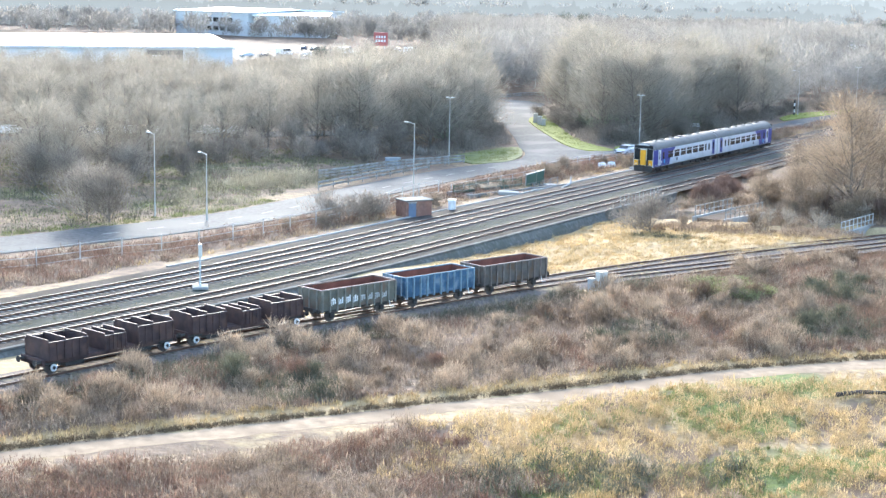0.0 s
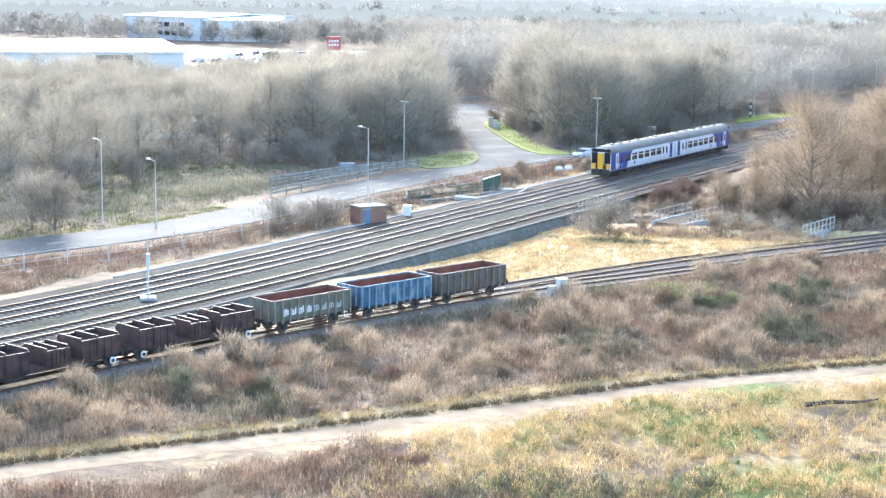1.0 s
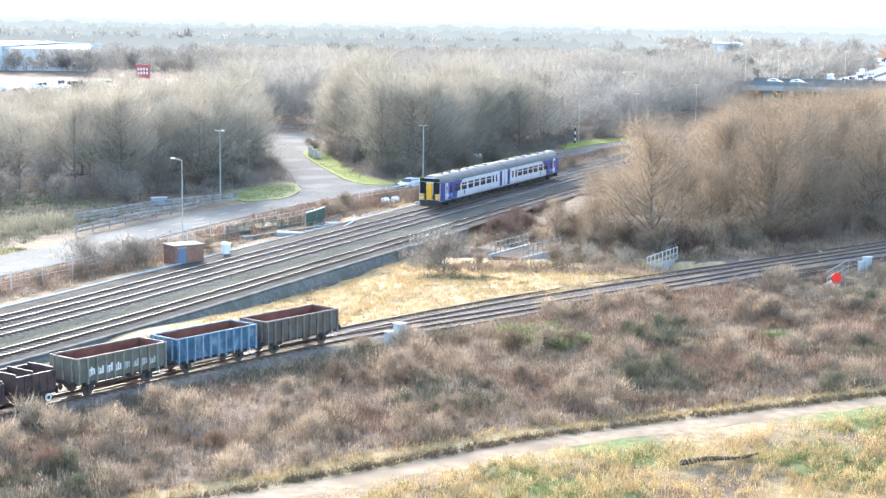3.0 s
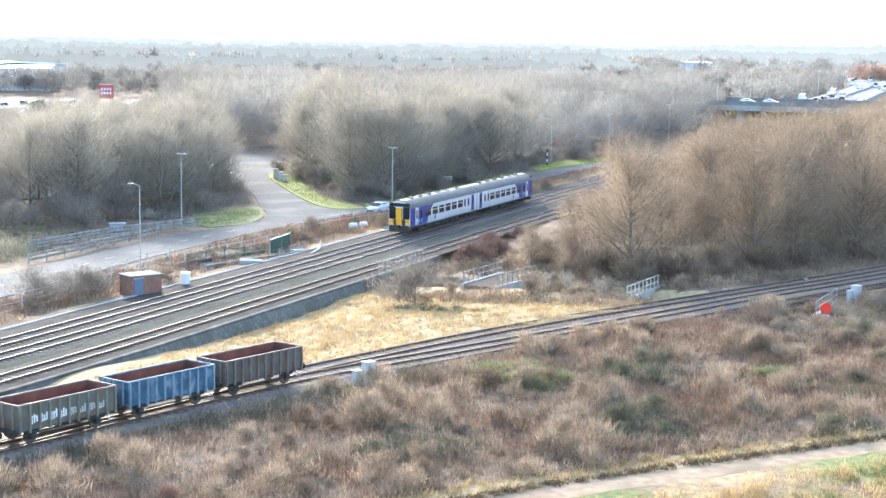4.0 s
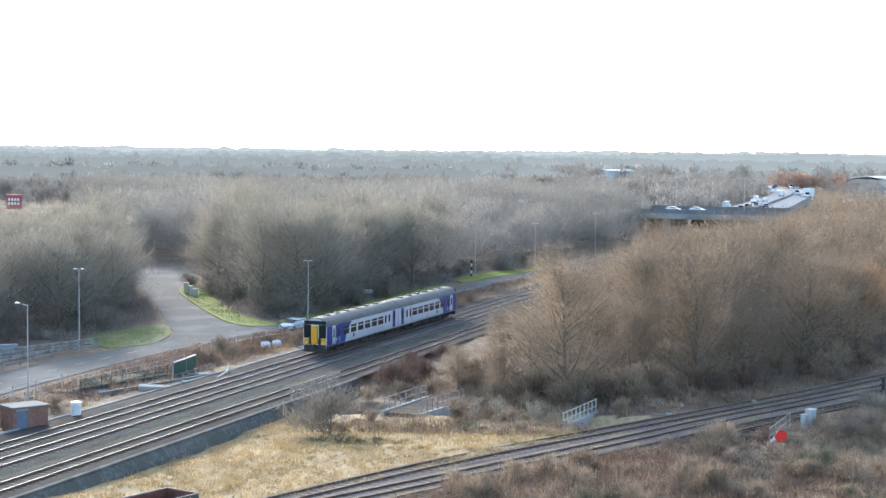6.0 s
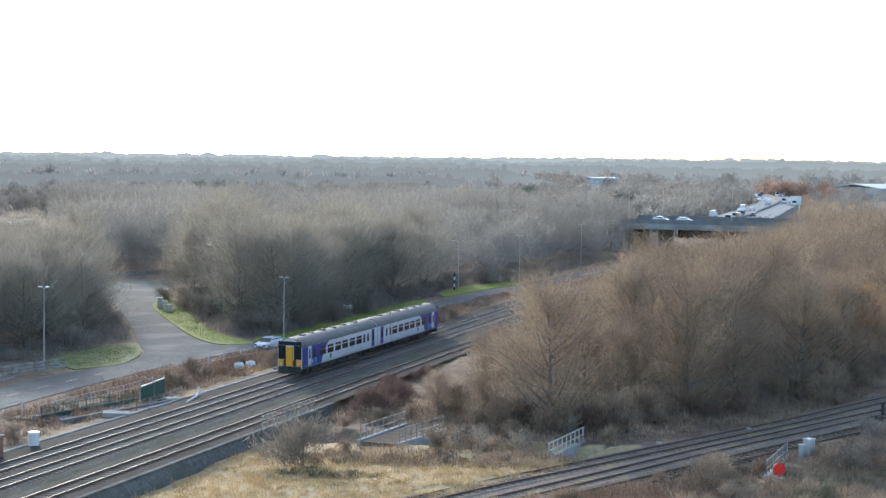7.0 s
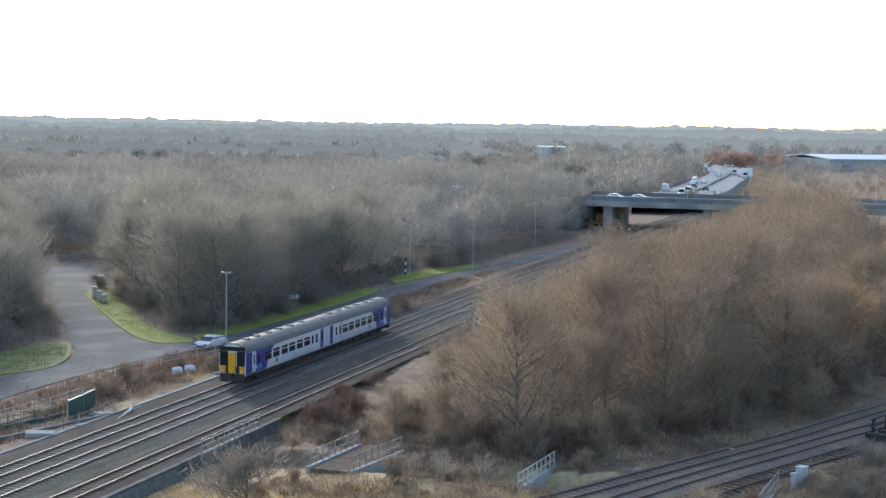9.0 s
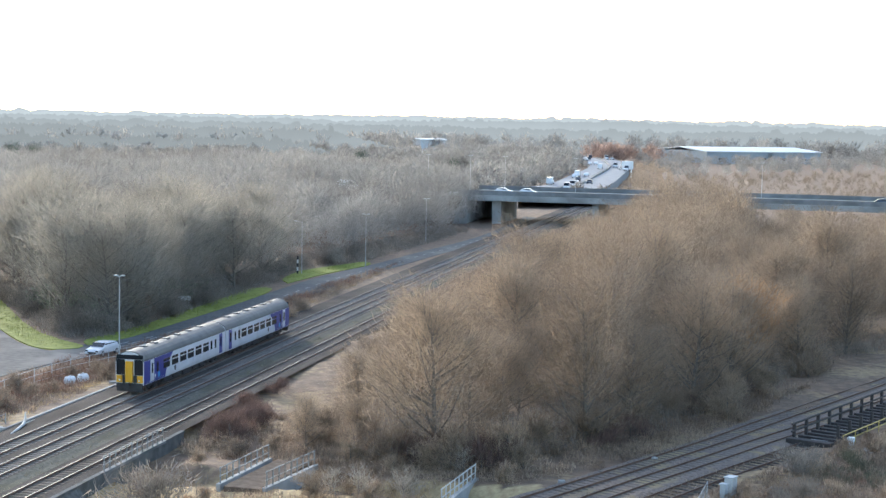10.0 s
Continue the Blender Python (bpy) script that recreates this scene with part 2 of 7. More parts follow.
def main_sq(x, y):
    rx, ry = x - MAIN0[0], y - MAIN0[1]
    s = rx * MD[0] + ry * MD[1]
    return s, rx * MN[0] + ry * MN[1] - bend(s)


SIDING = smooth_line([(-62, 20), (-47, 45), (-38.9, 58.2), (-34.7, 65.6), (-30.0, 73.1), (-26.1, 78.8), (-16.2, 92.5), (-10, 100.4), (-1.2, 109.3),
                      (8.0, 118.6), (17.2, 128.0), (28.0, 139.2), (37.0, 147.8), (46.5, 157.0), (65, 174), (95, 205), (140, 250)])
STREAM = smooth_line([(-11, 151.5), (-7, 150.5), (3, 146), (16, 138.5), (25, 133.5), (33, 128.5), (50, 121), (90, 108)])
ROAD_NEAR = smooth_line([(-90, 62), (-62, 97), (-45.5, 121), (-39.7, 134), (-35.7, 149), (-31.7, 162), (-24.9, 181), (-17.5, 196.5), (-5.5, 213.5), (5.2, 235.6), (19.9, 275), (37.5, 314.9), (63, 370), (84, 430)])
ROAD_FAR = smooth_line([(-97, 68), (-68, 103), (-51.5, 126), (-46, 140), (-42, 153), (-37.4, 168), (-31, 183), (-22.5, 199.5), (-12.5, 214.5), (-2.2, 235), (7.0, 259), (17.6, 285.5), (28, 305.5), (37, 325), (58, 370), (81, 435)])
PATHWAY = smooth_line([(-60, 22), (-32.4, 45), (-27.8, 48.7), (-22.9, 52.1), (-12.1, 60.2), (-6.1, 64.8), (2, 71.4), (13.3, 78.2), (30, 87), (60, 100), (120, 122)])


SIDE_MID = np.array([(-20, 200, 0), (-26, 208, 0), (-29, 222, 0), (-33.5, 243, 0), (-37, 262, 0), (-44, 286, 0), (-70, 297, 0), (-140, 309, 0)], float)


def near_line(x, y, line):
    """Distance from each place to a line of points."""
    best = np.full(np.shape(x), 1e9)
    for a, b in zip(line[:-1:1, :2], line[1::1, :2]):
        ab = b - a
        t = np.clip(((x - a[0]) * ab[0] + (y - a[1]) * ab[1]) / (ab @ ab), 0, 1)
        best = np.minimum(best, np.hypot(x - a[0] - t * ab[0], y - a[1] - t * ab[1]))
    return best


def step01(v, a, b):
    t = np.clip((v - a) / (b - a), 0, 1)
    return t * t * (3 - 2 * t)


def wave(x, y, f, seed=0.0):
    return (np.sin(x * f + seed + 1.7 * np.sin(y * f * 0.6 + seed)) * np.cos(y * f * 0.9 - seed * 2 + 1.3 * np.sin(x * f * 0.7)))


def height(x, y):
    """The lie of the land."""
    s, q = main_sq(x, y)
    z = 0.22 * wave(x, y, 0.21) + 0.1 * wave(x, y, 0.63, 2.0)
    # grass triangle under the retaining wall
    low = -0.85 * step01(s, 34, 50) * (1 - step01(s, 90, 140))
    fall = low * (1 - step01(q, 12, 30))
    z = np.where(q > 10.0, z + fall, z)
    bed = step01(q, -6.5, -4.0) * (1 - step01(q, 8.9, 10.0)) * (1 - step01(s, 430, 470))
    z = z * (1 - bed) + 0.18 * bed
    ds = near_line(x, y, SIDING[::4])
    k = 1 - step01(ds, 2.8, 5.5)
    z = z * (1 - k) - 0.12 * k
    dp = near_line(x, y, PATHWAY[::3])
    k = 1 - step01(dp, 1.4, 3.5)
    z = z * (1 - k) - 0.05 * k
    mid = near_line(x, y, 0.5 * (ROAD_NEAR[np.linspace(0, len(ROAD_NEAR) - 1, 90).astype(int)] + ROAD_FAR[np.linspace(0, len(ROAD_FAR) - 1, 90).astype(int)]))
    k = 1 - step01(mid, 8, 13)
    z = z * (1 - k) - 0.12 * k
    k = 1 - step01(near_line(x, y, SIDE_MID), 8.5, 12.5)
    z = z * (1 - k) - 0.12 * k
    dw = near_line(x, y, STREAM[::3])
    on_main = (q > -6) & (q < 10.9)
    z = np.where((dw < 3.6) & ~on_main & (ds > 2.6) & (mid > 9), z - 1.3 * (1 - step01(dw, 1.0, 3.6)), z)
    return z


# ---- ground ----
def lattice():
    def axis(lo, hi, f0, f1, fine, grow):
        a = list(np.arange(f0, f1 + fine / 2, fine))
        d, v = fine, f1
        while v < hi:
            d *= grow
            v += d
            a.append(v)
        d, v = fine, f0
        while v > lo:
            d *= grow
            v -= d
            a.insert(0, v)
        return np.array(a)
    return axis(-3200, 3200, -80, 95, 0.9, 1.15), axis(-400, 4800, 30, 400, 1.0, 1.1)


gx, gy = lattice()
GX, GY = np.meshgrid(gx, gy)
GZ = height(GX, GY)
nx, ny = len(gx), len(gy)
ii = (np.arange(ny - 1)[:, None] * nx + np.arange(nx - 1)[None]).ravel()
quads = np.stack([ii, ii + 1, ii + nx + 1, ii + nx], 1)


def cover(x, y):
    """How much straw, fresh green and bare soil lies on the land."""
    s, q = main_sq(x, y)
    ds, dp = near_line(x, y, SIDING[::4]), near_line(x, y, PATHWAY[::3])
    side = np.interp(x, SIDING[:, 0], SIDING[:, 1])
    pathy = np.interp(x, PATHWAY[:, 0], PATHWAY[:, 1])
    tri = (q > 10.9) & (y > side) & (s < 85)
    straw = np.where(tri, 0.9, 0.25 + 0.25 * wave(x, y, 0.3, 1.0))
    straw = np.maximum(straw, (1 - step01(dp, 2.2, 4.0)) * 0.9)
    front = y < pathy
    straw = np.where(front, (0.5 + 0.3 * wave(x, y, 0.5, 3.0)) * (0.65 + 0.35 * step01(x, -22, 0)), straw)
    green = np.where(front, step01(x + 0.4 * (60 - y), -14, 4) * (0.45 + 0.55 * wave(x, y, 0.33, 5.0)), 0.06)
    bank = (q < -28) & (x < -44) & (y < 200)
    green = np.where(bank, 0.3 + 0.25 * wave(x, y, 0.2, 2.0), green)
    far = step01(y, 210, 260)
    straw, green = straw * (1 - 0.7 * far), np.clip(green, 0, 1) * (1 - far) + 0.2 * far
    straw = np.where((q > -16) & (q < -6) & (s < 260), straw * 0.35, straw)
    bare = np.where((q > -6) & (q < 10.9), 0.4, 0.0)
    return np.clip(np.stack([straw, green, bare, np.ones_like(x)], -1), 0, 1)


ground_me = raw_mesh("ground", np.stack([GX, GY, GZ], -1).reshape(-1, 3), 4, "earth", quads)
ground_me.polygons.foreach_set("use_smooth", [True] * len(ground_me.polygons))
at = ground_me.attributes.new("cover", "FLOAT_COLOR", "POINT")
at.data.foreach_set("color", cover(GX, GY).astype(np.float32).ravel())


def ground_material():
    m = bpy.data.materials.new("rough_ground")
    m.use_nodes = True
    nt = m.node_tree
    p = nt.nodes["Principled BSDF"]
    a = nt.nodes.new("ShaderNodeAttribute")
    a.attribute_name = "cover"
    sep = nt.nodes.new("ShaderNodeSeparateColor")
    nt.links.new(a.outputs["Color"], sep.inputs[0])
    tc = nt.nodes.new("ShaderNodeTexCoord")
    def tex(sc, d=6):
        n = nt.nodes.new("ShaderNodeTexNoise")
        n.inputs["Scale"].default_value, n.inputs["Detail"].default_value = sc, d
        nt.links.new(tc.outputs["Object"], n.inputs["Vector"])
        return n.outputs["Fac"]
    def ramp(v, lo, hi):
        n = nt.nodes.new("ShaderNodeMapRange")
        n.inputs["From Min"].default_value, n.inputs["From Max"].default_value = lo, hi
        nt.links.new(v, n.inputs["Value"])
        return n.outputs[0]
    def mix(f, x, y):
        n = nt.nodes.new("ShaderNodeMix")
        n.data_type = "RGBA"
        for sock, v in ((n.inputs[0], f), (n.inputs[6], x), (n.inputs[7], y)):
            if isinstance(v, tuple):
                sock.default_value = (*v, 1)
            else:
                nt.links.new(v, sock)
        return n.outputs[2]
    def add(x, y, k):
        n = nt.nodes.new("ShaderNodeMath")
        n.operation = "MULTIPLY_ADD"
        nt.links.new(y, n.inputs[0])
        n.inputs[1].default_value = k
        nt.links.new(x, n.inputs[2])
        return n.outputs[0]
    soil = mix(ramp(tex(0.8), 0.35, 0.65), (0.15, 0.1, 0.065), (0.25, 0.165, 0.105))
    dry = mix(ramp(tex(2.5), 0.3, 0.7), (0.38, 0.26, 0.13), (0.56, 0.42, 0.22))
    fresh = mix(ramp(tex(1.7), 0.3, 0.7), (0.1, 0.13, 0.035), (0.24, 0.27, 0.07))
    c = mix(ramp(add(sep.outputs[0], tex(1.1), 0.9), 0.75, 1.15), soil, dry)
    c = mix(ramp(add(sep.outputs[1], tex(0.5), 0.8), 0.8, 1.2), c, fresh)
    nt.links.new(c, p.inputs["Base Color"])
    p.inputs["Roughness"].default_value = 0.95
    b = nt.nodes.new("ShaderNodeBump")
    b.inputs["Strength"].default_value, b.inputs["Distance"].default_value = 1.0, 0.12
    nt.links.new(tex(3.0), b.inputs["Height"])
    nt.links.new(b.outputs["Normal"], p.inputs["Normal"])
    return m


ground_me.materials[0] = ground_material()
ground = tagged(new("ground", ground_me), "rough winter ground of straw, weeds and soil", "ground", kind="structure")


def land(x, y):
    return float(height(np.array([float(x)]), np.array([float(y)]))[0])


def lands(x, y):
    return height(np.asarray(x, float), np.asarray(y, float))


# ---- ballast beds and tracks ----
def main_line(q, s0=-75, s1=430, step=5.0, z=0.0):
    return np.array([main_at(s, q, z) for s in np.arange(s0, s1 + 1, step)])


bm = bmesh.new()
sweep(bm, main_line(0), [(-3.6, 0.1), (-2.2, 0.3), (1.9, 0.34), (5.5, 0.34)])
sweep(bm, main_line(0), [(5.5, 0.34), (6.3, 0.24), (7.0, 0.28)], mi=1)
sweep(bm, main_line(0), [(7.0, 0.28), (7.3, 0.3), (10.2, 0.3), (10.85, 0.25)])
tagged(new("ballast_bed", finish(bm, "ballast_bed", ["ballast", "ballast_pale"])), "grey stone ballast bed under the main tracks", "ballast", kind="structure")
bm = bmesh.new()
sweep(bm, offset_line(SIDING, 0, -0.02), [(-2.6, -0.15), (-1.7, 0.06), (1.7, 0.06), (2.6, -0.15)])
tagged(new("siding_bed", finish(bm, "siding_bed", "old_ballast")), "old ballast bed under the siding", "ballast", kind="structure")

RAIL = [(-0.07, 0.0), (-0.07, 0.012), (-0.012, 0.03), (-0.012, 0.115), (-0.036, 0.122), (-0.036, 0.158), (0.036, 0.158), (0.036, 0.122), (0.012, 0.115), (0.012, 0.03), (0.07, 0.012), (0.07, 0.0)]
HEAD = [(-0.034, 0.1585), (-0.03, 0.162), (0.03, 0.162), (0.034, 0.1585)]


def sleeper_mesh(mat):
    bm = bmesh.new()
    vs = box(bm, -1.25, 1.25, -0.13, 0.13, -0.1, 0.05)
    for v in vs[4:]:
        v.co.x *= 0.985
        v.co.y *= 0.8
    return finish(bm, "sleeper", mat)


def track(label, line, top, mat, gap=0.65, near=(), polished=True):
    """Two rails on sleepers; single sleepers inside the stretch near, the others joined."""
    root = thing("railway_track", Matrix(), label, "railway track", "railway tracks")
    line = line.copy()
    line[:, 2] = top
    for side in (-0.7525, 0.7525):
        bm = bmesh.new()
        sweep(bm, offset_line(line, side), RAIL, closed=True, mi=0)
        sweep(bm, offset_line(line, side), HEAD, mi=1)
        part("rail", bm, ["rail_side", "rail_top"] if polished else ["rail_side", "rail_old"], root)
    seg = np.r_[0, np.cumsum(np.linalg.norm(np.diff(line[:, :2], axis=0), axis=1))]
    u = np.arange(0.3, seg[-1], gap)
    xs, ys = np.interp(u, seg, line[:, 0]), np.interp(u, seg, line[:, 1])
    d = np.gradient(line[:, :2], axis=0)
    ang = np.interp(u, seg, np.unwrap(np.arctan2(d[:, 1], d[:, 0]))) - math.pi / 2
    single = sleeper_mesh(mat)
    base = np.empty(len(single.vertices) * 3)
    single.vertices.foreach_get("co", base)
    base = base.reshape(-1, 3)
    idx = np.array([list(p.vertices) for p in single.polygons])
    rest = []
    made = 0
    for x, y, a in zip(xs, ys, ang):
        a += RNG.normal(0, 0.01)
        if near and near[0] < y < near[1] and made < 300:
            ob = new("sleeper", single)
            ob.matrix_basis = pose(x, y, top - 0.02, 0, 0, math.degrees(a))
            ob.parent = root
            made += 1
        else:
            c, s = math.cos(a), math.sin(a)
            rest.append(base @ np.array([[c, s, 0], [-s, c, 0], [0, 0, 1]]) + (x, y, top - 0.02))
    if rest:
        faces = np.concatenate([idx + k * len(base) for k in range(len(rest))])
        ob = new("sleeper_row", raw_mesh("sleeper_row", np.concatenate(rest), 4, mat, faces))
        ob.parent = root
        tagged(ob, kind="stuff")
    return root


track("running line with polished rails on concrete sleepers, dark ballast", main_line(0.72), 0.34, "sleeper", near=(95, 185))
track("running line with polished rails on pale concrete sleepers", main_line(4.05), 0.34, "sleeper", near=(95, 185))
track("dull loop line beside the retaining wall", main_line(8.7), 0.3, "sleeper_wood", gap=0.7, near=(85, 185))
SIDING_2 = smooth_line([(-26.2, 79.2), (-20.5, 88.5), (-11.5, 101.5), (-1.2, 114.2), (7.8, 124.0), (17.8, 133.6), (29, 144.3), (39.4, 154.4), (48.3, 163.8), (70, 186)])
SIDING_0 = smooth_line([(-4, 102.5), (5.5, 112.3), (16.2, 122.6), (27, 133.6), (35.5, 142), (47.0, 153.0)])
bm = bmesh.new()
sweep(bm, offset_line(SIDING_2, 0, -0.04), [(-2.2, -0.2), (-1.5, 0.05), (1.5, 0.05), (2.2, -0.2)])
tagged(new("siding_bed", finish(bm, "siding_bed", "old_ballast")), "weedy ballast under the second siding", "ballast", kind="structure")
track("second siding with rusty rails and rotten sleepers", SIDING_2, 0.0, "sleeper_wood", gap=0.8, near=(85, 150), polished=False)
track("disused track sunk in dry grass", SIDING_0, -0.06, "sleeper_wood", gap=0.9, near=(100, 150), polished=False)
track("rusty siding under the parked wagons, timber sleepers", SIDING, 0.02, "sleeper_wood", gap=0.75, near=(52, 150), polished=False)

# retaining wall of the main line
bm = bmesh.new()
sweep(bm, main_line(10.95, -20, 95), [(-0.25, -2.2), (-0.25, 0.3), (0.12, 0.3), (0.12, 0.15), (0.05, 0.15), (0.05, -2.2)], closed=True)
tagged(new("wall_retaining", finish(bm, "wall_retaining", "wall_dark")), "dark concrete retaining wall along the tracks", "wall", kind="structure")

bm = bmesh.new()
sweep(bm, main_line(0, -20, 76), [(11.08, 0.12), (11.3, -0.12), (11.6, -0.5), (11.9, -1.2)])
tagged(new("ballast_shoulder", finish(bm, "ballast_shoulder", "shoulder")), "grey stony shoulder below the retaining wall", "ballast", kind="structure")

# ---- road, side road, path ----
def resample(line, n):
    s = np.r_[0, np.cumsum(np.linalg.norm(np.diff(line, axis=0), axis=1))]
    u = np.linspace(0, s[-1], n)
    return np.stack([np.interp(u, s, line[:, k]) for k in range(3)], 1)


def strip(name, left, right, z, mat, label, category, n=160, thick=0.12):
    a, b = resample(left, n), resample(right, n)
    a[:, 2] = b[:, 2] = z
    m = len(a)
    v = np.concatenate([a, b, a - (0, 0, thick), b - (0, 0, thick)])
    k = np.arange(m - 1)
    f = np.concatenate([np.stack([k + m, k + m + 1, k + 1, k], 1), np.stack([k, k + 1, k + 1 + 2 * m, k + 2 * m], 1), np.stack([k + 3 * m, k + 1 + 3 * m, k + 1 + m, k + m], 1)])
    return tagged(new(name, raw_mesh(name, v, 4, mat, f)), label, category, kind="structure")


strip("road", ROAD_FAR, ROAD_NEAR, -0.05, "asphalt", "worn grey road shining in the low sun", "road")
def paired(points, per=10):
    """A smooth curve with the same number of points on every stretch."""
    P = np.array([(*p, 0.0) for p in points])
    Q = np.vstack([2 * P[0] - P[1], P, 2 * P[-1] - P[-2]])
    out = [0.5 * (2 * b + (c - a) * t + (2 * a - 5 * b + 4 * c - d) * t * t + (3 * b - a - 3 * c + d) * t ** 3)
           for a, b, c, d in zip(Q, Q[1:], Q[2:], Q[3:]) for t in np.linspace(0, 1, per, endpoint=False)]
    return np.array(out + [P[-1]])


def matched_strip(name, left, right, z, mat, label, category, thick=0.3):
    a, b = paired(left), paired(right)
    a[:, 2] = b[:, 2] = z
    m = len(a)
    v = np.concatenate([a, b, a - (0, 0, thick), b - (0, 0, thick)])
    k = np.arange(m - 1)
    f = np.concatenate([np.stack([k + m, k + m + 1, k + 1, k], 1), np.stack([k, k + 1, k + 1 + 2 * m, k + 2 * m], 1), np.stack([k + 3 * m, k + 1 + 3 * m, k + 1 + m, k + m], 1)])
    return tagged(new(name, raw_mesh(name, v, 4, mat, f)), label, category, kind="structure")


matched_strip("road_side", [(-29.5, 180), (-26.4, 187), (-26.4, 199), (-28.4, 208), (-31.6, 224), (-36, 243), (-40, 258), (-45, 270), (-62, 282), (-140, 296)],
              [(-9.5, 208.5), (-14.2, 203.5), (-19.2, 208.0), (-22.5, 214.5), (-26.2, 227), (-30.8, 243), (-33.4, 256), (-35.0, 286), (-48, 306), (-140, 322)], -0.044, "asphalt_side", "side road curving away between the woods", "road")
wob = RNG.normal(0, 0.12, (len(PATHWAY), 2))
pl, pr = offset_line(PATHWAY, -0.8), offset_line(PATHWAY, 1.25)
pl[:, :2] += wob
pr[:, :2] -= wob[::-1]
strip("path", pl, pr, -0.042, "track_dirt", "pale gravel path through the scrub", "path", n=300)


# ---- plants ----
def inside(x, y, poly):
    hit = np.zeros(np.shape(x), bool)
    for (x0, y0), (x1, y1) in zip(poly, poly[1:] + poly[:1]):
        c = ((y0 > y) != (y1 > y)) & (x < (x1 - x0) * (y - y0) / (y1 - y0 + 1e-9) + x0)
        hit ^= c
    return hit


def scatter(poly, per_m2, rng):
    P = np.array(poly)
    lo, hi = P.min(0), P.max(0)
    n = int((hi - lo).prod() * per_m2)
    x, y = rng.uniform(lo[0], hi[0], n), rng.uniform(lo[1], hi[1], n)
    k = inside(x, y, poly)
    return x[k], y[k]


def blades(x, y, z, lean, length, width, rng, droop=0.0):
    """One thin triangle blade at every place; lean: how far from upright."""
    n = len(x)
    a = rng.uniform(0, 2 * math.pi, n)
    t = np.abs(rng.normal(0, lean, n))
    d = np.stack([np.cos(a) * np.sin(t), np.sin(a) * np.sin(t), np.cos(t)], 1)
    b = rng.uniform(0, 2 * math.pi, n)
    w = np.stack([np.cos(b), np.sin(b), 0 * b], 1) * (width * rng.uniform(0.6, 1.3, n))[:, None] * 0.5
    p = np.stack([x, y, z], 1)
    tip = p + d * (length * rng.uniform(0.6, 1.3, n))[:, None]
    return np.stack([p - w, p + w, tip], 1).reshape(-1, 3)


def tufts(poly, per_m2, count, spread, length, width, lean, rng, keep=None):
    x, y = scatter(poly, per_m2, rng)
    if keep is not None:
        k = keep(x, y)
        x, y = x[k], y[k]
    size = rng.uniform(0.6, 1.4, len(x)) * (1 + 0.35 * wave(x, y, 0.45, 4.0))
    bx = np.repeat(x, count) + rng.normal(0, spread, len(x) * count)
    by = np.repeat(y, count) + rng.normal(0, spread, len(x) * count)
    return blades(bx, by, lands(bx, by) - 0.05, lean, length * np.repeat(size, count), width, rng)


def mounds(poly, per_m2, count, radius, tall, length, width, rng, keep=None, lean=1.1):
    """Low tangled clumps: short stems pointing every way out of a dome."""
    x, y = scatter(poly, per_m2, rng)
    if keep is not None:
        k = keep(x, y)
        x, y = x[k], y[k]
    n = len(x) * count
    size = np.repeat(rng.uniform(0.5, 1.5, len(x)) * (1 + 0.3 * wave(x, y, 0.45, 4.0)), count)
    r = np.sqrt(rng.uniform(0, 1, n))
    a = rng.uniform(0, 2 * math.pi, n)
    bx = np.repeat(x, count) + np.cos(a) * r * radius * size
    by = np.repeat(y, count) + np.sin(a) * r * radius * size
    bz = lands(bx, by) + (1 - r * r) * tall * size * rng.uniform(0.3, 1.0, n) - 0.03
    return blades(bx, by, bz, lean, length * rng.uniform(0.6, 1.5, n), width, rng)


